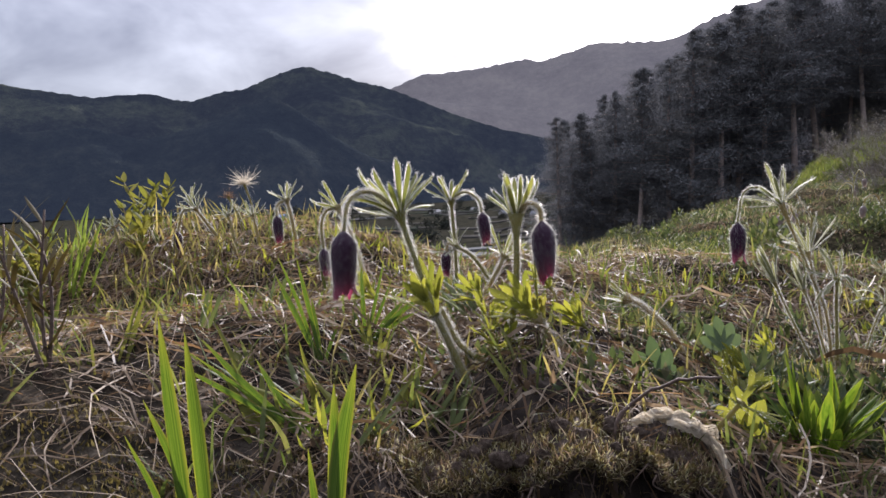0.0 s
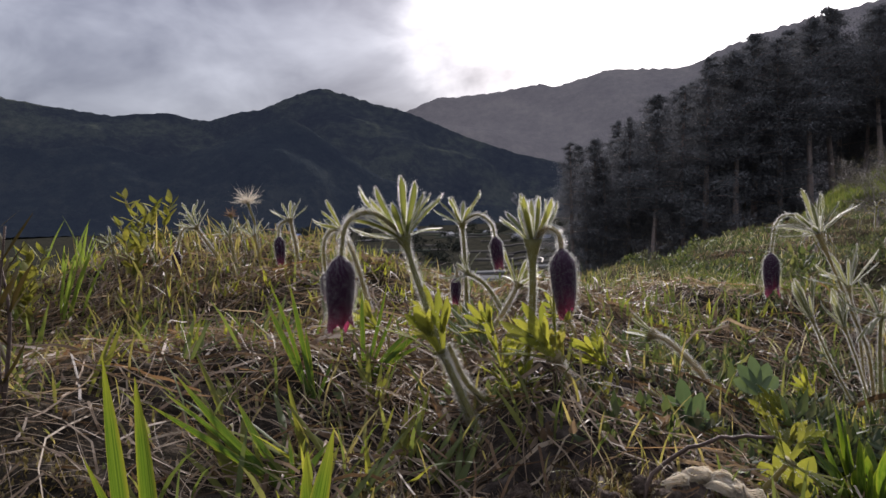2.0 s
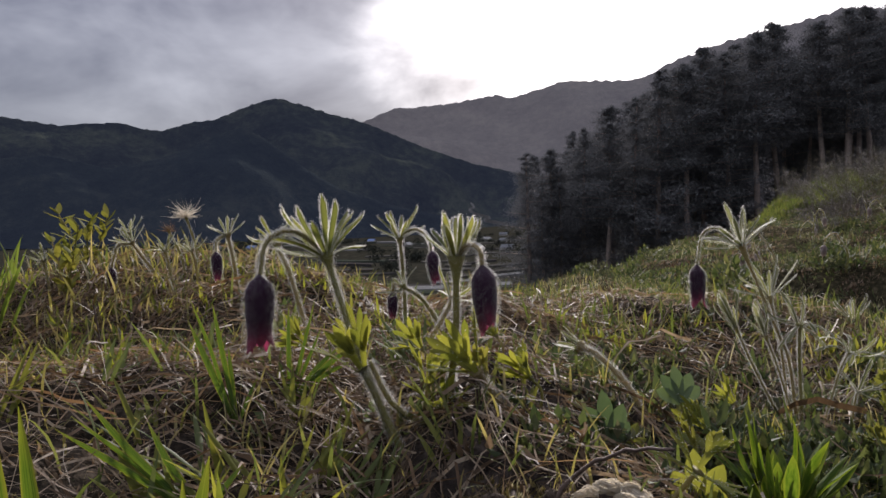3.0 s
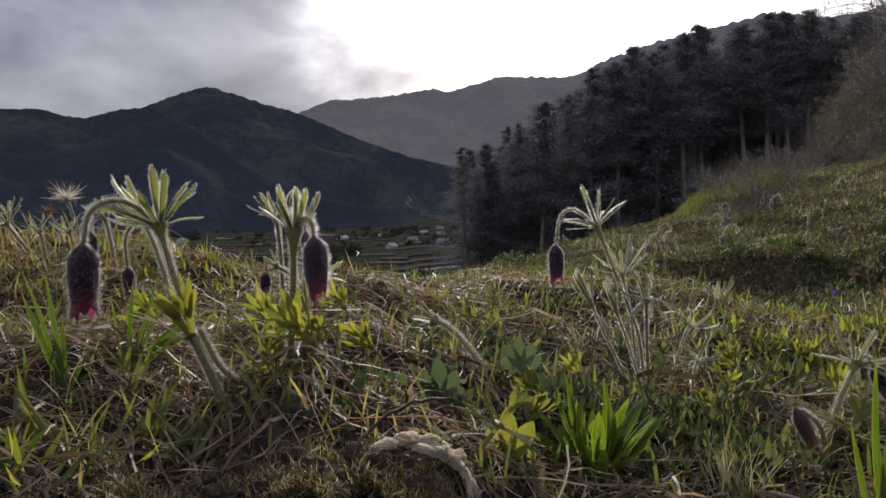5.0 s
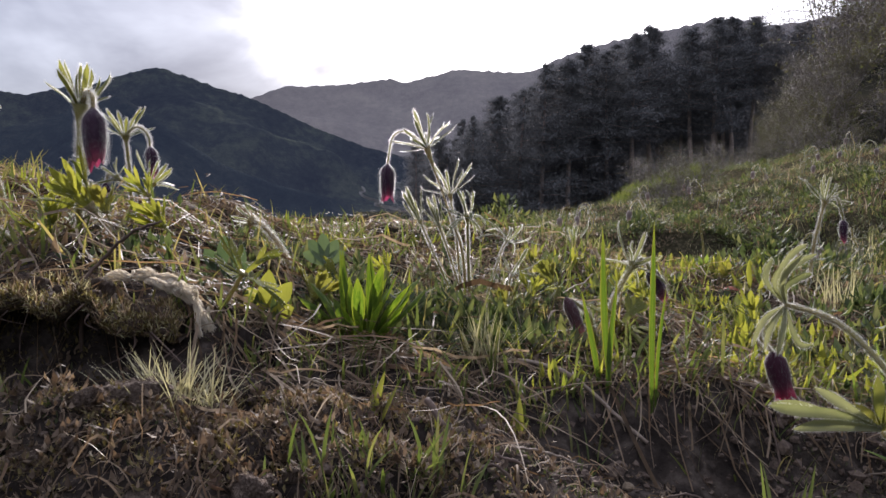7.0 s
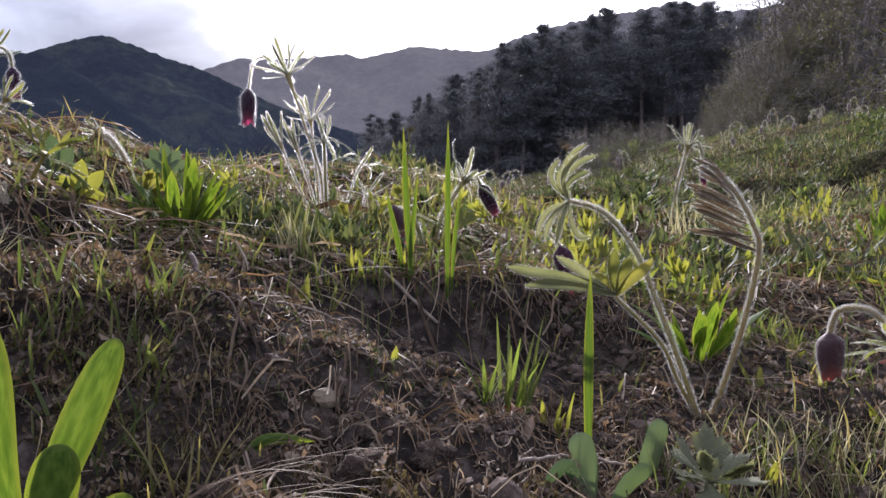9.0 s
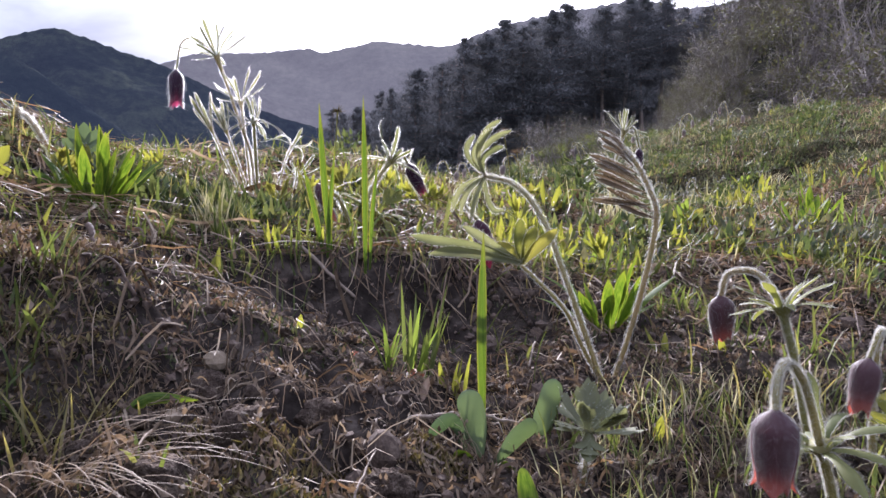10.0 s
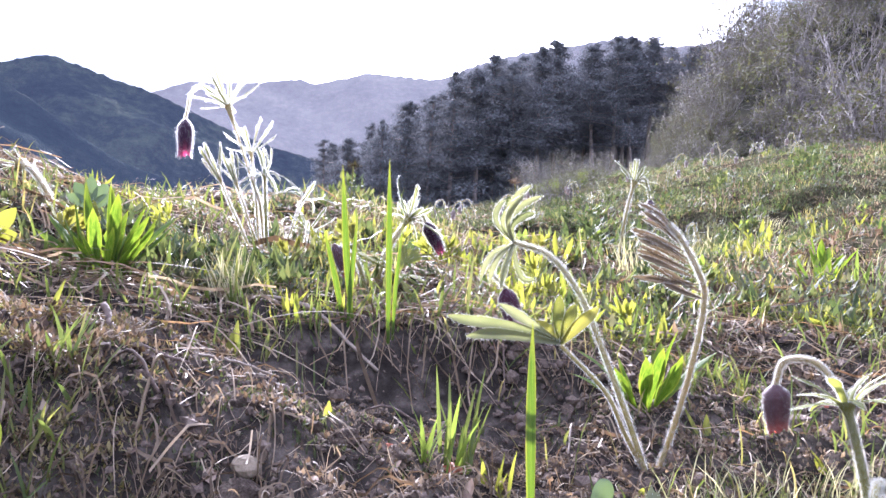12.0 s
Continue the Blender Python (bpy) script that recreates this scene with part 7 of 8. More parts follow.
single_blade("broad fresh grass blade rising from the straw", [(-0.053, 0.260), (-0.0532, 0.257, 0.078), (-0.0535, 0.252, 0.122)], 0.0062, "veined", face=(0.5, -1, 0))
single_blade("broad fresh grass blade rising from the straw", [(-0.052, 0.261), (-0.060, 0.257, 0.070), (-0.0685, 0.251, 0.100)], 0.0046, "veined")
single_blade("broad fresh grass blade rising from the straw", [(-0.060, 0.257), (-0.066, 0.252, 0.065), (-0.073, 0.246, 0.090)], 0.0030, "veined")
single_blade("fresh grass blade rising from the straw", [(-0.004, 0.228), (0.001, 0.225, 0.082), (0.009, 0.221, 0.118)], 0.0068, "veined")
single_blade("fresh grass blade rising from the straw", [(-0.005, 0.230), (0.000, 0.227, 0.080), (0.002, 0.223, 0.112)], 0.0058, "veined", face=(0.4, -1, 0))
single_blade("fresh grass blade rising from the straw", [(-0.006, 0.232), (-0.006, 0.228, 0.065), (-0.006, 0.222, 0.094)], 0.0036, "veined")
single_blade("fresh grass blade rising from the straw", [(0.034, 0.226), (0.036, 0.222, 0.055), (0.042, 0.218, 0.078)], 0.0038, "veined")
single_blade("fresh grass blade rising from the straw", [(0.030, 0.228), (0.032, 0.225, 0.052), (0.033, 0.222, 0.074)], 0.0034, "veined")
single_blade("yellow-green grass blade with a rusty tip", [(0.044, 0.385), (0.035, 0.400, 0.046), (0.023, 0.424, 0.067)], 0.0052, "grass_yellow")
single_blade("rust-tipped dead blade leaning over the knoll", [(0.036, 0.385), (0.022, 0.400, 0.055), (0.005, 0.424, 0.078)], 0.0044, "straw_red")
for k, (x, y, n, ln, hd) in enumerate(((-0.045, 0.36, 7, 0.055, 2.6), (-0.035, 0.365, 6, 0.045, 2.9), (-0.005, 0.385, 8, 0.045, 1.2), (0.005, 0.38, 7, 0.04, 0.5), (-0.02, 0.42, 6, 0.04, 1.8), (-0.09, 0.40, 5, 0.035, 2.4), (-0.13, 0.44, 5, 0.035, 1.5), (0.10, 0.47, 6, 0.035, 1.5), (-0.065, 0.345, 6, 0.05, 2.3), (0.025, 0.37, 6, 0.04, 1.0), (0.06, 0.385, 6, 0.035, 1.8), (-0.16, 0.40, 5, 0.04, 1.2), (-0.02, 0.335, 5, 0.04, 0.9))):
    tuft("sprawling fresh green grass blades", x, y, n, ln * 1.1, 0.0032, "grass" if k % 3 == 0 else "lime", 60 + k, 0.005, 0.7, (0.1, 0.6), hd)
for k, (x, y, n, ln, hd) in enumerate(((0.035, 0.545, 10, 0.062, 2.7), (0.02, 0.56, 8, 0.055, 2.3), (0.05, 0.53, 7, 0.05, 0.4), (-0.12, 0.56, 8, 0.05, 1.3), (0.13, 0.56, 8, 0.045, 1.0), (0.17, 0.60, 9, 0.045, 2.0), (0.21, 0.58, 9, 0.04, 0.7))):
    tuft("dark green arching grass on the knoll", x, y, n, ln, 0.0032, "grass", 1900 + k, 0.006, 0.75, (0.1, 0.7), hd)
tuft("fine pale grass tuft on the bank edge", 0.298, 0.418, 60, 0.040, 0.0007, "pale_grass", 70, 0.006, 0.3)
tuft("fine pale grass tuft at the foot of the bank", 0.148, 0.295, 120, 0.036, 0.0006, "pale_grass", 71, 0.007, 0.42, (0.1, 1.1))
tuft("fine pale grass tuft at the foot of the bank", 0.160, 0.305, 45, 0.034, 0.0006, "pale_grass", 78, 0.006, 0.5, (0.2, 1.3))
tuft("arched golden dry grass on the mossy mound", 0.272, 0.152, 46, 0.062, 0.00055, "straw", 76, 0.010, 0.85, (0.5, 1.5), -0.5)
tuft("arched golden dry grass on the mossy mound", 0.300, 0.140, 26, 0.050, 0.00055, "straw", 77, 0.012, 0.85, (0.5, 1.5), -0.8)
tuft("fine reddish-green grass tuft", 0.262, 0.190, 35, 0.035, 0.0009, "grass_yellow", 72, 0.010, 0.3)
tuft("upright green grass shoots on the bank", 0.402, 0.274, 13, 0.046, 0.0024, "grass", 73, 0.005, 0.14, (0.1, 0.6))
tuft("upright green grass shoots on the bank", 0.399, 0.271, 7, 0.042, 0.0028, "fresh", 79, 0.004, 0.12, (0.1, 0.5))
tuft("upright green grass shoots on the bank", 0.386, 0.270, 9, 0.032, 0.0024, "fresh", 74, 0.004, 0.2, (0.1, 0.6))
tuft("upright lime green grass shoots on the bank", 0.412, 0.249, 7, 0.024, 0.0026, "lime", 75, 0.003, 0.15, (0.1, 0.5))
tuft("upright lime green grass shoots on the bank", 0.425, 0.252, 4, 0.022, 0.0024, "lime", 91, 0.003, 0.25, (0.1, 0.5))
for k, (x, y, ln) in enumerate(((0.228, 0.30, 0.026), (0.225, 0.335, 0.025), (0.30, 0.345, 0.022), (0.262, 0.30, 0.020), (0.35, 0.30, 0.018), (0.60, 0.27, 0.028), (0.585, 0.29, 0.024), (0.55, 0.30, 0.02), (0.50, 0.22, 0.02), (0.62, 0.36, 0.03), (0.18, 0.335, 0.026))):
    tuft("single lime green shoot", x, y, 2, ln, 0.0045, "lime", 80 + k, 0.002, 0.35)
for k in range(40):
    rr = np.random.default_rng(900 + k)
    x = rr.uniform(0.55, 2.4); y = rr.uniform(0.40, 0.5 + 0.95 * x)
    tuft("green grass tuft on the slope", x, y, 13, rr.uniform(0.03, 0.055), rr.uniform(0.0018, 0.0040), ("fresh", "slope", "grass_yellow", "lime")[k % 4], 400 + k, 0.013, 0.4)
for k in range(8):
    rr = np.random.default_rng(950 + k)
    x = rr.uniform(-0.75, -0.30); y = rr.uniform(0.6, 1.0)
    tuft("long green grass tuft on the crest", x, y, 9, rr.uniform(0.06, 0.10), 0.004, "fresh" if k % 3 else "lime", 450 + k, 0.012, 0.2)


def weed(label, x, y, height, n, leaf_len, leaf_w, mat, seed, lean=(0.0, 0.0), stems=2, name="weed"):
    """An upright weed: thin stems with narrow leaves up their length."""
    rng = np.random.default_rng(seed)
    g = float(ground(x, y)) - 0.003
    root = new(name); root.location = (x, y, g)
    tagged(root, label, "plant")
    for j in range(stems):
        d = np.array([lean[0] + rng.normal(0, 0.25), lean[1] + rng.normal(0, 0.15), 1.0])
        C = spline([(0, 0, 0), d * height * 0.5, d * height * rng.uniform(0.8, 1.05) + (rng.normal(0, 0.006), 0, 0)], 12)
        v, f = tube(C, np.linspace(0.0011, 0.0005, 12), 5)
        put("stem", mesh_of("stem", v, f, M["twig"] if mat == "weed" else M["stem"]), root)
        for i in range(n):
            p = C[2 + int(9 * (i + 0.5) / n)]
            v, f = strip(leaf_len * rng.uniform(0.6, 1.1), leaf_w, rng.uniform(-0.2, 0.7), 0.25, 7, 0.45)
            put("leaf", mesh_of("leaf", v, f, M[mat]), root, Matrix.Translation(p) @ Matrix.Rotation(i * 2.4 + rng.uniform(-0.4, 0.4), 4, "Z") @ Matrix.Rotation(radians(rng.uniform(25, 65)), 4, "Y"))


for k in range(46):
    rr = np.random.default_rng(1200 + k)
    x = 0.60 + 1.9 * rr.uniform(0, 1) ** 1.4; y = rr.uniform(0.45, 0.7 + 0.95 * x)
    weed("low bushy weed with small dull leaves on the slope", x, y, rr.uniform(0.025, 0.045), 8, 0.018, 0.0055, ("lobed", "slope", "lobed", "fresh")[k % 4], 1300 + k, (rr.normal(0, 0.2), 0), 2, "leafy_weed")
for k, (x, y, h) in enumerate(((0.98, 0.62, 0.05), (0.98, 0.80, 0.05), (1.10, 0.92, 0.055), (0.80, 0.36, 0.045), (1.35, 1.1, 0.06), (1.02, 0.55, 0.055), (0.70, 0.70, 0.026), (1.2, 0.75, 0.06))):
    tuft("upright lime green grass clump on the slope", x, y, 11, h, 0.0042, "lime" if k % 3 else "fresh", 1500 + k, 0.012, 0.16, (0.1, 0.7))
for k in range(16):
    rr = np.random.default_rng(1600 + k)
    tuft("pale olive grass tuft on the slope", rr.uniform(0.6, 1.7), rr.uniform(0.55, 1.7), 40, rr.uniform(0.04, 0.07), 0.0010, "pale_grass" if k % 2 else "grass_yellow", 1700 + k, 0.014, 0.3)
weed("dark reddish weed with narrow withered leaves", -0.165, 0.345, 0.085, 10, 0.030, 0.0024, "weed", 1, (-0.05, 0), 3, "withered_weed")
weed("dark reddish weed with narrow withered leaves", -0.205, 0.360, 0.075, 9, 0.030, 0.0022, "weed", 2, (0.0, 0), 2, "withered_weed")
for k, (x, y) in enumerate(((-0.42, 0.72), (-0.46, 0.76), (-0.50, 0.70), (-0.36, 0.80), (-0.55, 0.78), (-0.40, 0.92), (-0.60, 0.9))):
    weed("leafy green weed on the crest", x, y, 0.085, 16, 0.022, 0.007, "lobed", 10 + k, (0, 0), 3, "leafy_weed")
weed("thin branching withered weed", -0.215, 0.60, 0.07, 6, 0.02, 0.002, "weed", 30, (0.1, 0), 2, "withered_weed")


# ---------------------------------------------------------------- litter on the bank
def branchlet(label, pts, r0, r1, mat, name="twig", on_ground=True):
    C = spline(pts, 20)
    C = C + RNG.normal(0, r0 * 0.25, C.shape)
    v, f = tube(C, np.linspace(r0, r1, 20), 6)
    return tagged(put(name, mesh_of(name, v, f, M[mat])), label, "twig")


def on(x, y, up=0.002):
    return (x, y, float(ground(x, y)) + up)


branchlet("arched dark bare twig rooted in the bank", [on(0.098, 0.338, -0.02), (0.099, 0.345, 0.052), (0.108, 0.346, 0.068), (0.122, 0.337, 0.079), (0.139, 0.323, 0.085)], 0.0011, 0.0006, "twig")
branchlet("straight grey stick lying down the bank", [on(0.303, 0.436, 0.003), on(0.345, 0.405, 0.004), on(0.383, 0.374, 0.003)], 0.0016, 0.0011, "stick", "stick")
branchlet("crooked pale root on the earth", [on(0.252, 0.30, 0.012), on(0.258, 0.288, 0.006), on(0.272, 0.282, 0.004), on(0.288, 0.279, 0.005)], 0.0015, 0.0008, "twig", "root")
branchlet("bent pale dry stalk", [on(0.354, 0.118, 0.002), on(0.355, 0.143, 0.006), on(0.361, 0.160, 0.008), on(0.368, 0.178, 0.010)], 0.0006, 0.0003, "stick", "dry_stalk")
single_blade("flat yellow-green leaf lying on the litter", [(0.282, 0.203), on(0.291, 0.205, 0.008), on(0.308, 0.206, 0.006)], 0.0055, "broadleaf", name="fallen_leaf", face=(0, -0.9, 0.45))
branchlet("pale dry stalk lying on the earth", [on(0.385, 0.21, 0.004), on(0.41, 0.218, 0.006), on(0.435, 0.222, 0.004)], 0.0009, 0.0006, "stick", "dry_stalk")
rngl = np.random.default_rng(31)
for k in range(20):
    x, y = rngl.uniform(0.16, 0.68), rngl.uniform(0.14, 0.40)
    a, ln = rngl.uniform(0, 6.28), rngl.uniform(0.02, 0.06)
    branchlet("thin dry stalk on the bank", [on(x, y, 0.003), on(x + math.cos(a) * ln * 0.5, y + math.sin(a) * ln * 0.5, rngl.uniform(0.004, 0.012)), on(x + math.cos(a) * ln, y + math.sin(a) * ln, 0.003)], 0.0007, 0.0005, ("straw", "stick", "twig")[k % 3], "dry_stalk")


def fluff_mat():
    """A mat of pale plant wool hanging over the lip of the bank, its end drooping."""
    rng = np.random.default_rng(12)
    lip = spline([(0.104, 0.350, 0.053), (0.116, 0.354, 0.057), (0.130, 0.357, 0.055), (0.143, 0.359, 0.049), (0.1500, 0.357, 0.034), (0.1515, 0.355, 0.014)], 60)
    V, F, o = [], [], 0
    # felted strands that lie along the mat, bunched into a few twisted locks
    for k in range(26):
        i0 = int(rng.uniform(0, 44)); i1 = min(59, i0 + int(rng.uniform(9, 18)))
        u = np.linspace(0, 1, i1 - i0)
        lock = lip[i0:i1] + rng.normal(0, 1, 3) * (0.0012, 0.0030, 0.0014) + np.stack([0.0012 * np.sin(u * 7 + k), 0.0014 * np.cos(u * 6 + 2 * k), 0.0010 * np.sin(u * 9 + 3 * k)], 1)
        fat = rng.uniform(0.0010, 0.0026) * np.sin(np.pi * (0.08 + 0.84 * u)) + 0.0002
        m = len(lock)
        for j in range(64):
            a0 = rng.uniform(0, 6.28) + 5 * u * rng.uniform(0.4, 1.2)
            rr = fat * np.sqrt(rng.uniform(0.15, 1))
            D = lock + np.stack([0.4 * rr * np.cos(a0), rr * np.cos(a0), rr * np.sin(a0)], 1) + np.cumsum(rng.normal(0, 0.00012, (m, 3)), 0)
            w = rng.normal(0, 1, 3); w *= rng.uniform(0.00010, 0.00024) / np.linalg.norm(w)
            V.append(np.stack([D - w, D + w], 1).reshape(-1, 3))
            F += [(o + 2 * q, o + 2 * q + 1, o + 2 * q + 3, o + 2 * q + 2) for q in range(m - 1)]
            o += 2 * m
    v, f = np.vstack(V), F
    tagged(put("plant_wool", mesh_of("plant_wool", v, f, M["fluff"])), "mat of pale dry plant wool over the bank's lip", "plant litter")


def sod():
    """A shelf of mossy turf that hangs over the hollow in the bank."""
    rng = np.random.default_rng(19)
    xs = np.linspace(-0.012, 0.142, 60)
    lip = 0.317 + 0.016 * np.clip(np.abs(xs - 0.07) / 0.075, 0, 1) ** 3 + 0.006 * nvnoise(xs * 45, xs * 0, 3) + 0.0035 * nvnoise(xs * 130, xs * 0, 4)
    top = np.minimum(ground(xs, np.full_like(xs, 0.355)), ground(xs, np.full_like(xs, 0.365))) + 0.005
    prof = [(0.050, 0.000), (0.034, 0.0015), (0.018, 0.002), (0.008, 0.001), (0.002, -0.001), (0.0, -0.004), (0.004, -0.007), (0.014, -0.007), (0.030, -0.006), (0.048, -0.010)]
    V = []
    for i, x in enumerate(xs):
        for j, (a, b) in enumerate(prof):
            k = 0.0022 * float(nvnoise(x * 140 + 3 * j, j * 0.9, 7)) + 0.0014 * float(nvnoise(x * 330, j * 1.7, 8))
            V.append((x + k, lip[i] + a * (0.372 - lip[i]) / 0.05 + k, top[i] + b - 0.0006 + k - (0.004 if j == 0 else 0)))
    m = len(prof)
    F = [(i * m + j, i * m + j + 1, (i + 1) * m + j + 1, (i + 1) * m + j) for i in range(len(xs) - 1) for j in range(m - 1)]
    root = put("sod_shelf", mesh_of("sod_shelf", V, F, M["soil"]))
    tagged(root, "overhanging shelf of mossy turf above a dark hollow", "turf")
    G = np.array(V).reshape(len(xs), m, 3)
    n = 6500
    i, j = rng.integers(0, len(xs) - 1, n), rng.integers(0, 6, n)
    w, e = rng.uniform(0, 1, n)[:, None], rng.uniform(0, 1, n)[:, None]
    P = (G[i, j] * (1 - w) + G[i + 1, j] * w) * (1 - e) + (G[i, j + 1] * (1 - w) + G[i + 1, j + 1] * w) * e
    up = np.where(j[:, None] < 3, (0, -0.2, 1.0), (0, -0.8, 0.9))
    for nm, mat, pick, ln, wd in (("moss", "moss", slice(0, 2900), 0.0036, 0.0013), ("thatch", "straw", slice(2900, 5000), 0.006, 0.0006), ("dry_blade", "pale_grass", slice(5000, 6500), 0.0046, 0.0006)):
        v, f = hairs(P[pick], up[pick] + 0.0, ln, wd, rng, 0.6)
        put(nm, mesh_of(nm, v, f, M[mat]), root)["kind"] = "stuff"
    # roots that hang from the edge
    q = 34
    i = rng.integers(0, len(xs), q)
    VV, FF, o = [], [], 0
    for t in i:
        p = G[t, 5] + rng.normal(0, 0.002, 3)
        ln = rng.gamma(2.5, 0.009)
        C = spline([p, p + (rng.normal(0, 0.25) * ln, -0.1 * ln, -0.55 * ln), p + (rng.normal(0, 0.45) * ln, rng.uniform(-0.2, 0.3) * ln, -ln)], 7)
        v, f = tube(C, np.linspace(0.00035, 0.00015, 7) * rng.uniform(0.6, 1.5), 4)
        VV.append(v); FF += [tuple(k + o for k in g) for g in f]; o += len(v)
    put("root", mesh_of("root", np.vstack(VV), FF, M["twig"]), root)["kind"] = "stuff"


sod()
fluff_mat()


def lumps(nm, label, n, box, keep, size, mat, seed, sink=0.4, flat=0.8):
    """Crumbs of earth or small stones as one loose layer."""
    rng = np.random.default_rng(seed)
    c = scatter(n, *box, keep, rng)
    bm = bmesh.new()
    bmesh.ops.create_icosphere(bm, subdivisions=1 if n > 600 else 2, radius=1)
    bv = np.array([v.co[:] for v in bm.verts]); bf = np.array([[v.index for v in f.verts] for f in bm.faces])
    bm.free()
    s = rng.gamma(2.2, size / 2.2, n).clip(size * 0.3, size * 3)
    jig = 1 + rng.normal(0, 0.34 if len(bv) < 20 else 0.26, (n, len(bv), 1))
    a = rng.uniform(0, 6.28, n)
    R = np.stack([np.stack([np.cos(a), -np.sin(a)], -1), np.stack([np.sin(a), np.cos(a)], -1)], 1)
    W = bv[None] * jig * s[:, None, None] * (1, 1, flat)
    XY = np.einsum("nij,nvj->nvi", R, W[..., :2])
    base = ground(c[:, 0], c[:, 1]) + s * flat * (1 - 2 * sink) * 0.5
    V = np.concatenate([XY + c[:, None], (W[..., 2] + base[:, None])[..., None]], -1).reshape(-1, 3)
    F = (bf[None] + (np.arange(n) * len(bv))[:, None, None]).reshape(-1, 3)
    tagged(put(nm, mesh_of(nm, V, F, M[mat], smooth=False)), label, "soil", kind="stuff")


lumps("soil_crumbs", "dark crumbs of earth on the torn bank", 9000, (0.02, 0.85, 0.06, 0.48), lambda x, y: 0.1 + 0.9 * bank_face(x, y), 0.0009, "clod", 1)
lumps("earth_clods", "larger brown clods of earth", 300, (0.10, 0.85, 0.10, 0.42), lambda x, y: bank_face(x, y), 0.0019, "clod", 2)
lumps("foot_crumbs", "dark crumbs of earth at the foot of the slope", 6500, (0.45, 1.05, 0.22, 0.68), lambda x, y: 0.2 + 0.8 * clumpy(x, y, 9, 96, -0.2, 0.3), 0.0016, "clod", 7, 0.3, 0.9)
lumps("grit", "pale grit scattered on the bare earth", 320, (0.10, 0.80, 0.10, 0.45), lambda x, y: bank_face(x, y), 0.0009, "stone", 3)


lumps("mound_crumbs", "dark crumbs of rotten turf on the mound", 2600, (0.20, 0.50, 0.06, 0.26), lambda x, y: 0.25 + 0.75 * clumpy(x, y, 30, 95, -0.3, 0.4), 0.0008, "clod", 4, 0.3, 1.0)


def clods():
    """Broken lumps of earth and sod heaped at the foot of the bank, crumbly and uneven."""
    rng = np.random.default_rng(58)
    kinds = []
    for k in range(6):
        bm = bmesh.new()
        bmesh.ops.create_icosphere(bm, subdivisions=4, radius=1)
        for v in bm.verts:
            p = v.co.copy() + Vector((7.3 * k, 0, 0))
            v.co *= 1 + 0.38 * noise.noise(p * 1.1) + 0.22 * noise.noise(p * 2.7) + 0.14 * noise.noise(p * 6.1) + 0.07 * noise.noise(p * 14)
            v.co.z *= 0.8
        me = bpy.data.meshes.new("clod"); bm.to_mesh(me); bm.free()
        me.materials.append(M["lump"])
        me.polygons.foreach_set("use_smooth", np.ones(len(me.polygons), bool))
        kinds.append(me)
    spots = [(0.369, 0.160, 0.0085), (0.312, 0.222, 0.009), (0.300, 0.165, 0.010), (0.325, 0.190, 0.009), (0.350, 0.205, 0.008), (0.280, 0.180, 0.007), (0.262, 0.285, 0.006)]
    c = scatter(120, 0.19, 0.56, 0.09, 0.30, lambda x, y: bank_face(x, y) * (1 - hollow(x, y)) * (0.15 + 0.85 * clumpy(x, y, 15, 59, -0.1, 0.5)), rng)
    spots += [(x, y, r) for (x, y), r in zip(c, rng.gamma(2.5, 0.0013, 120).clip(0.0016, 0.0085))]
    spots += [(rng.uniform(0.06, 0.24), rng.uniform(0.225, 0.315), rng.gamma(3, 0.0014)) for _ in range(46)]
    shelf = len(spots)
    spots += [(rng.uniform(-0.005, 0.135), rng.uniform(0.320, 0.352), rng.uniform(0.0022, 0.0052)) for _ in range(34)]
    for k, (x, y, r) in enumerate(spots):
        z = float(ground(x, y)) if k < shelf else float(ground(x, 0.36)) + 0.003
        m = Matrix.Translation((x, y, z + r * 0.12)) @ Matrix.Rotation(rng.uniform(0, 6.28), 4, "Z") @ Matrix.Rotation(rng.normal(0, 0.4), 4, "X") @ Matrix.Diagonal((r, r * rng.uniform(0.75, 1.2), r * rng.uniform(0.7, 1.05), 1))
        tagged(put("earth_clod", kinds[k % 6], None, m), "crumbly brown clod of earth on the bank", "earth clod", "clods on the bank")


M["lump"] = surface("crumbly_earth", [(0.32, (0.045, 0.032, 0.026)), (0.5, (0.13, 0.094, 0.074)), (0.66, (0.27, 0.21, 0.165))], 1.6, 0.95, 0.9, 7, 0.1)
clods()


def pebble(x, y, r, seed, mat="stone", tall=0.75, name="pebble", label="pale tan pebble lying on the earth"):
    bm = bmesh.new()
    bmesh.ops.create_icosphere(bm, subdivisions=2, radius=r)
    for v in bm.verts:
        v.co *= 1 + 0.28 * noise.noise(v.co / r * 1.1 + Vector((seed, 0, 0)))
        v.co.z *= tall
    me = bpy.data.meshes.new(name); bm.to_mesh(me); bm.free()
    me.materials.append(M[mat])
    tagged(put(name, me, None, Matrix.Translation(on(x, y, r * 0.35))), label, "stone" if mat == "stone" else "soil")


for k, (x, y, r) in enumerate(((0.312, 0.232, 0.0055), (0.345, 0.33, 0.0025), (0.36, 0.345, 0.003), (0.42, 0.36, 0.0028), (0.30, 0.20, 0.003), (0.58, 0.33, 0.0035))):
    pebble(x, y, r, k)
pebble(0.371, 0.179, 0.0065, 21, "clod", 1.3, "earth_lump", "upright grey-brown lump of rooty earth")
pebble(0.360, 0.174, 0.0045, 22, "clod", 1.0, "earth_lump", "small grey-brown lump of rooty earth")


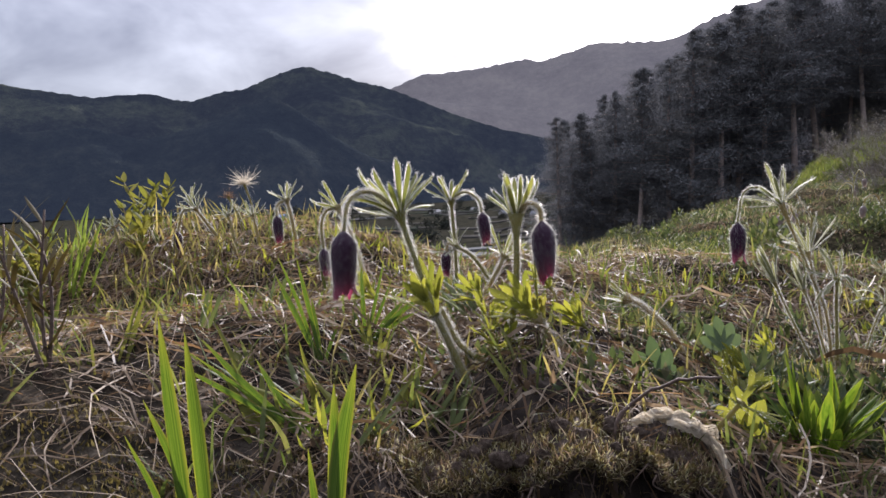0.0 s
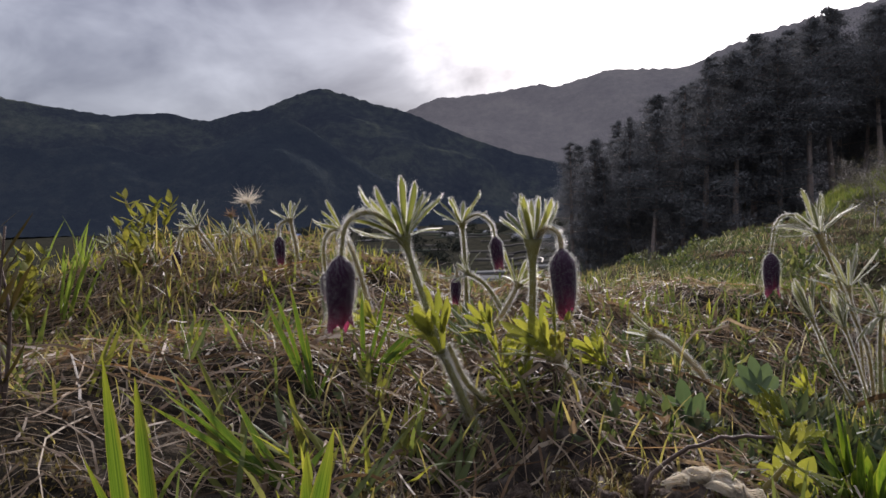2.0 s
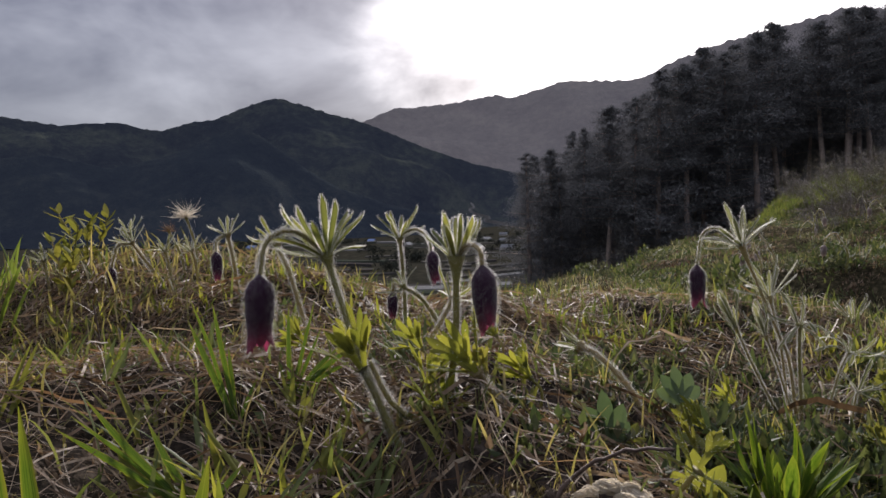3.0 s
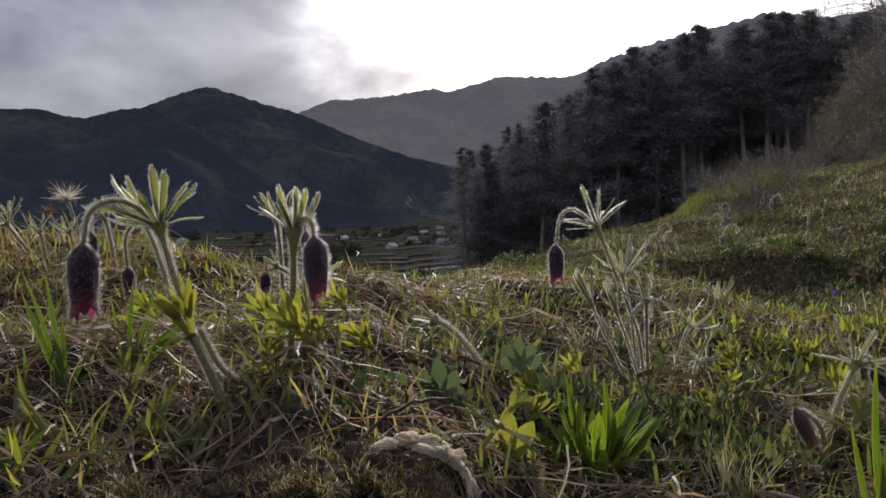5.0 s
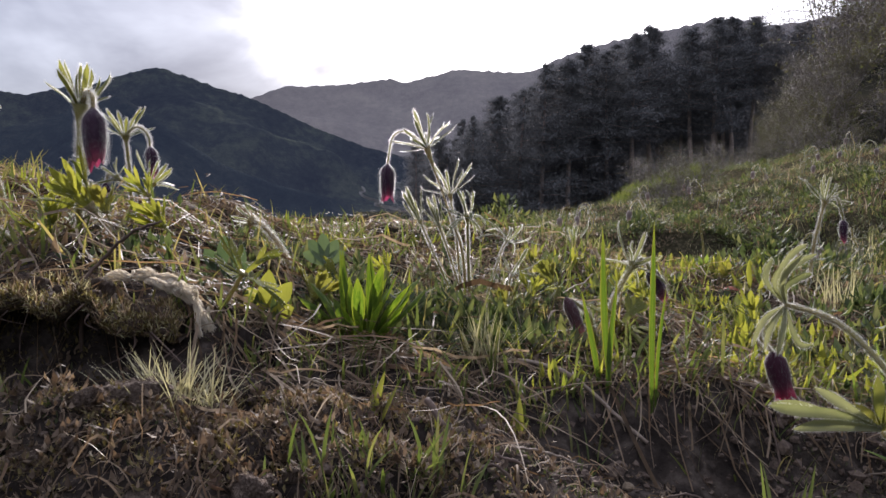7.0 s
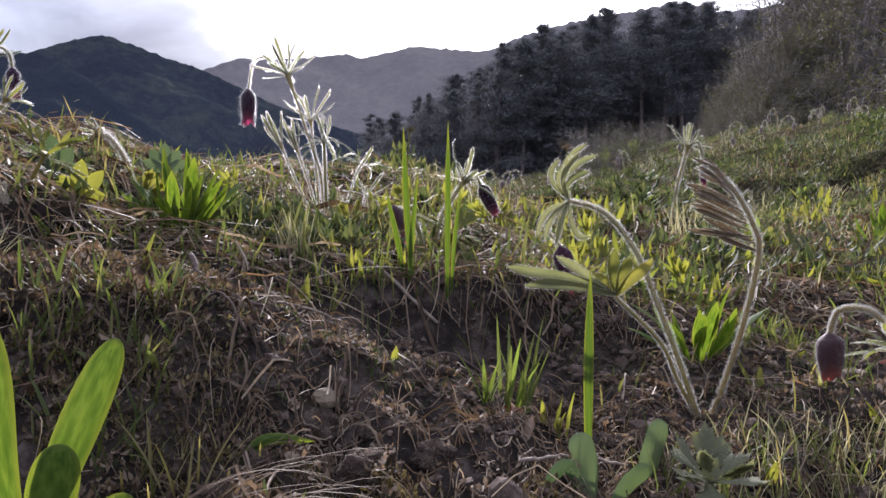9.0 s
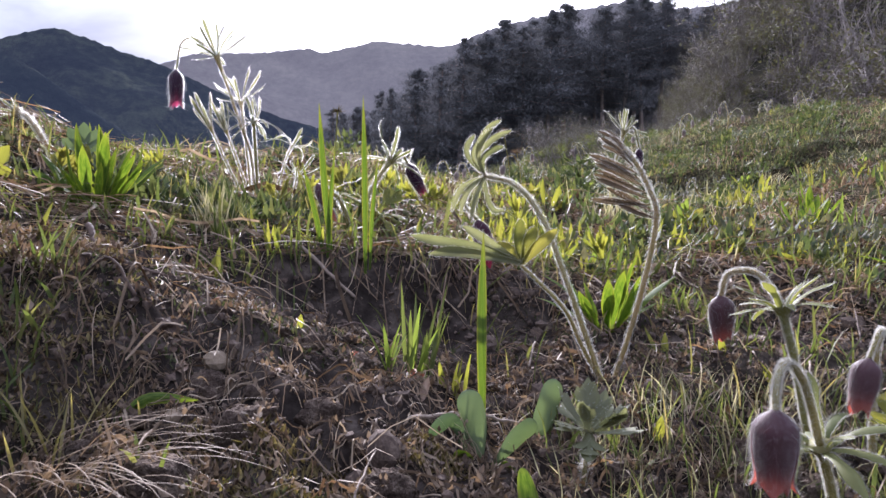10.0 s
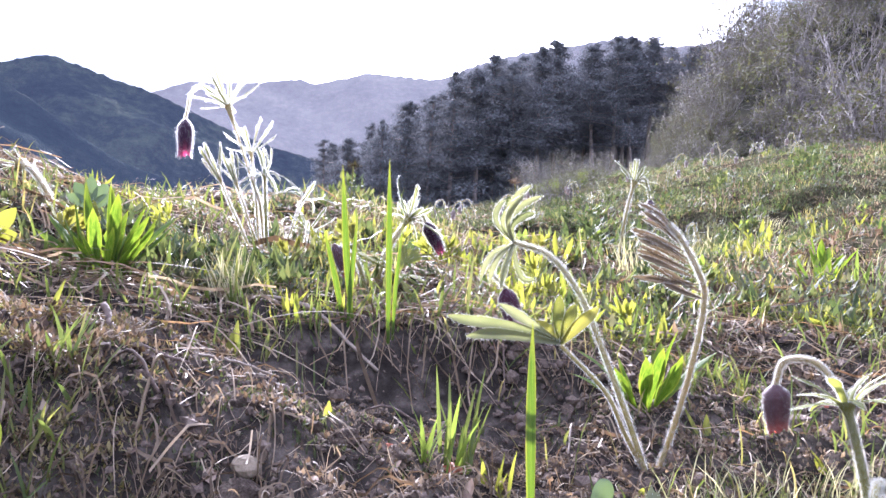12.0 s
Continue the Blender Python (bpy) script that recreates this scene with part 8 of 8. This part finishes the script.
def moss(nm, label, cx, cy, rad, n, seed):
    rng = np.random.default_rng(seed)
    r = rad * np.sqrt(rng.uniform(0, 1, n)); a = rng.uniform(0, 6.28, n)
    c = np.stack([cx + r * np.cos(a), cy + r * np.sin(a) * 0.7], 1)
    v, f = blades(rooted(c, 0.001), rng.uniform(0.0015, 0.0045, n), rng.uniform(0.0008, 0.0018, n), np.abs(rng.normal(0, 0.6, n)), rng.uniform(0, 6.28, n), rng.uniform(0, 1, n), 2, rng)
    tagged(put(nm, mesh_of(nm, v, f, M["moss"])), label, "moss", kind="stuff")


moss("moss", "golden-green moss cushion on the earth", 0.335, 0.165, 0.030, 1900, 1)
moss("moss", "golden-green moss cushion on the earth", 0.305, 0.185, 0.018, 900, 5)
moss("moss", "golden-green moss cushion on the earth", 0.385, 0.185, 0.018, 800, 6)
moss("moss", "golden-green moss cushion on the earth", -0.075, 0.275, 0.035, 1500, 2)
moss("moss", "golden-brown moss on the bank's lip", 0.075, 0.345, 0.035, 1300, 3)
moss("moss", "dull green moss among the straw", -0.12, 0.30, 0.05, 1500, 7)
moss("moss", "dull green moss among the straw", -0.05, 0.31, 0.03, 900, 8)
moss("moss", "golden-green moss cushion on the earth", 0.42, 0.13, 0.03, 900, 4)


def litter():
    """Curled rootlets, shredded leaves and moss threads that cover the foot of the bank."""
    rng = np.random.default_rng(66)
    foot = lambda x, y: (0.12 + 0.88 * sstep(0.14, 0.24, y)) * (1 - 0.9 * hollow(x, y)) * (0.15 + 0.85 * np.maximum(bank_face(x, y), 0.9 * sstep(0.42, 0.55, x) * (1 - sstep(0.6, 0.8, y - 0.25 * (x - 0.6))))) * (1 - 0.88 * raw_face(x, y)) * (0.25 + 0.75 * clumpy(x, y, 12, 41, -0.4, 0.4))

    def threads(nm, label, n, mat, ln, wd, lift, curl, keep=foot, box=(-0.2, 1.05, 0.05, 0.80)):
        c = scatter(n, *box, keep, rng)
        segs = 6
        L_ = rng.gamma(2.5, ln / 2.5, n)[:, None]
        s = np.linspace(0, 1, segs + 1)[None]
        a = rng.uniform(0, 6.28, n)[:, None] + rng.normal(0, curl, n)[:, None] * s + rng.normal(0, curl * 0.7, n)[:, None] * s ** 2
        X = c[:, :1] + np.concatenate([np.zeros((n, 1)), np.cumsum(np.cos(a[:, 1:]) * L_ / segs, 1)], 1)
        Y = c[:, 1:] + np.concatenate([np.zeros((n, 1)), np.cumsum(np.sin(a[:, 1:]) * L_ / segs, 1)], 1)
        Z = ground(X, Y) + 0.0006 + rng.exponential(lift, n)[:, None] * np.sin(s * math.pi * rng.uniform(0.4, 1.4, n)[:, None]) + rng.exponential(lift * 0.3, n)[:, None]
        w = rng.uniform(*wd, n)[:, None] * 0.5
        sx, sy, sz = -np.sin(a) * w, np.cos(a) * w, rng.normal(0, 0.8, n)[:, None] * w
        V = np.stack([np.stack([X - sx, Y - sy, Z - sz], -1), np.stack([X + sx, Y + sy, Z + sz], -1)], 2).reshape(-1, 3)
        k = (np.arange(n)[:, None] * (2 * segs + 2) + np.arange(segs)[None] * 2).reshape(-1, 1)
        tagged(put(nm, mesh_of(nm, V, np.hstack([k, k + 1, k + 3, k + 2]), M[mat])), label, "plant litter", kind="stuff")

    threads("rootlets", "tangle of fine brown rootlets on the bank", 5200, "straw", 0.016, (0.00020, 0.0006), 0.003, 1.4)
    threads("dead_fibres", "reddish dead fibres over the earth", 1000, "straw_red", 0.016, (0.0003, 0.0009), 0.003, 1.3)
    mound = lambda x, y: (0.3 + 0.7 * clumpy(x, y, 26, 97, -0.3, 0.3)) * sstep(0.29, 0.20, y)
    threads("mound_fibres", "dark rotten fibres on the mound", 5200, "withered", 0.009, (0.0003, 0.0010), 0.0014, 2.4, mound, (0.16, 0.75, 0.03, 0.29))
    threads("mound_straw", "tan rootlets on the mound", 1800, "straw", 0.014, (0.0002, 0.0005), 0.002, 1.4, mound, (0.16, 0.75, 0.03, 0.29))
    # shredded brown leaves
    n = 1600
    c = scatter(n, -0.2, 1.05, 0.05, 0.80, foot, rng)
    s = rng.gamma(3, 0.00045, n).clip(0.0006, 0.0022)[:, None, None]
    g = np.array([(x, y) for y in (-1, 0, 1) for x in (-1, 0, 1)], float)
    a = rng.uniform(0, 6.28, n)[:, None]
    gx = g[None, :, 0] * rng.uniform(0.6, 1.6, n)[:, None] * (1 - 0.45 * np.abs(g[None, :, 1])); gy = np.broadcast_to(g[None, :, 1], gx.shape)
    cup = rng.uniform(-0.6, 0.9, n)[:, None] * (gx ** 2 + gy ** 2) * 0.5 + rng.normal(0, 0.5, n)[:, None] * gx + rng.normal(0, 0.5, n)[:, None] * gy
    X = c[:, :1] + s[:, :, 0] * (gx * np.cos(a) - gy * np.sin(a)); Y = c[:, 1:] + s[:, :, 0] * (gx * np.sin(a) + gy * np.cos(a))
    Z = ground(c[:, :1], c[:, 1:]) + s[:, :, 0] * (cup + 0.7)
    q4 = np.array([(0, 1, 4, 3), (1, 2, 5, 4), (3, 4, 7, 6), (4, 5, 8, 7)])
    tagged(put("leaf_litter", mesh_of("leaf_litter", np.stack([X, Y, Z], -1).reshape(-1, 3), (q4[None] + (np.arange(n) * 9)[:, None, None]).reshape(-1, 4), M["litter"])), "shredded brown leaves on the earth", "plant litter", kind="stuff")
    # moss film and small green threads
    def field(nm, label, mt, n, box, keep, ln, wd, segs=3):
        c = scatter(n, *box, keep, rng)
        v, f = blades(rooted(c), rng.uniform(*ln, n), rng.uniform(*wd, n), np.abs(rng.normal(0.2, 0.5, n)), rng.uniform(0, 6.28, n), rng.uniform(0.1, 1.2, n), segs, rng)
        tagged(put(nm, mesh_of(nm, v, f, M[mt])), label, "grass", kind="stuff")
    field("foot_grass", "thin green grass at the foot of the bank", "grass", 800, (0.46, 0.95, 0.12, 0.50), lambda x, y: 0.1 + 0.9 * clumpy(x, y, 16, 43, -0.1, 0.5), (0.010, 0.038), (0.0007, 0.0019))
    field("foot_dry_grass", "thin dry grass at the foot of the bank", "grass_yellow", 700, (0.40, 0.95, 0.12, 0.50), lambda x, y: 0.1 + 0.9 * clumpy(x, y, 13, 44, -0.1, 0.5), (0.010, 0.032), (0.0005, 0.0013))
    apron = lambda x, y: sstep(0.40, 0.46, x - 0.3 * (y - 0.15)) * (0.25 + 0.75 * clumpy(x, y, 17, 46, -0.3, 0.3))
    field("foot_thatch", "fine pale olive grass at the foot of the bank", "pale_grass", 950, (0.40, 0.62, 0.09, 0.25), apron, (0.010, 0.032), (0.0003, 0.0008))
    field("foot_sedge", "fine green grass at the foot of the bank", "grass", 850, (0.40, 0.62, 0.09, 0.25), apron, (0.008, 0.028), (0.0005, 0.0012))
    field("moss_film", "dull green moss film on the bank", "moss_green", 15000, (-0.2, 0.75, 0.04, 0.46), lambda x, y: (1 - 0.85 * hollow(x, y)) * (0.25 + 0.75 * bank_face(x, y)) * clumpy(x, y, 15, 45, -0.1, 0.4), (0.002, 0.006), (0.0008, 0.0018), 2)


litter()
for k, (x, y, ln) in enumerate(((-0.50, 0.72, 0.12), (-0.54, 0.70, 0.13), (-0.47, 0.75, 0.10), (-0.58, 0.76, 0.12), (-0.40, 0.60, 0.10), (-0.43, 0.58, 0.11), (-0.36, 0.62, 0.075), (-0.47, 0.62, 0.09))):
    tuft("long green grass at the edge of the crest", x, y, 6, ln, 0.0045, "grass", 700 + k, 0.008, 0.18)


def violet(x, y, size, seed):
    """A tiny purple wild violet of five petals on a thin stalk."""
    rng = np.random.default_rng(seed)
    g = float(ground(x, y))
    root = new("violet"); root.location = (x, y, g)
    tagged(root, "tiny purple violet in the turf", "flower", "violets")
    h = rng.uniform(0.03, 0.045)
    v, f = tube(spline([(0, 0, -0.003), (0.002, 0, h * 0.6), (0, -0.003, h)], 8), 0.0007, 5)
    put("stem", mesh_of("stem", v, f, M["stem"]), root)
    for i in range(5):
        v, f = strip(size, size * 0.8, 0.4, 0.2, 6, 0.6)
        put("petal", mesh_of("petal", v, f, M["violet"]), root, Matrix.Translation((0, -0.003, h)) @ Matrix.Rotation(radians(70), 4, "X") @ Matrix.Rotation(i * 1.2566, 4, "Z") @ Matrix.Rotation(radians(75), 4, "Y"))


violet(1.094, 1.574, 0.006, 1)
violet(1.125, 1.60, 0.005, 2)


def dead_leaf(x, y, ln, seed):
    v, f = strip(ln, ln * 0.55, 1.3, 0.5, 8, 0.5)
    tagged(put("dead_leaf", mesh_of("dead_leaf", v, f, M["red_leaf"]), None, Matrix.Translation(on(x, y, 0.002)) @ Matrix.Rotation(seed, 4, "Z") @ Matrix.Rotation(1.1, 4, "Y")), "curled rust-red dead leaf on the earth", "leaf")


for k, (x, y, ln) in enumerate(((0.668, 0.345, 0.014), (0.40, 0.262, 0.018), (0.375, 0.275, 0.016), (0.62, 0.72, 0.02), (0.315, 0.66, 0.02))):
    dead_leaf(x, y, ln, k * 1.7)
rosette("tiny yellow withered bracts at the stem's foot", 0.492, 0.272, 7, 0.008, 0.003, "lime", 33, 10, 70, name="withered_bracts")
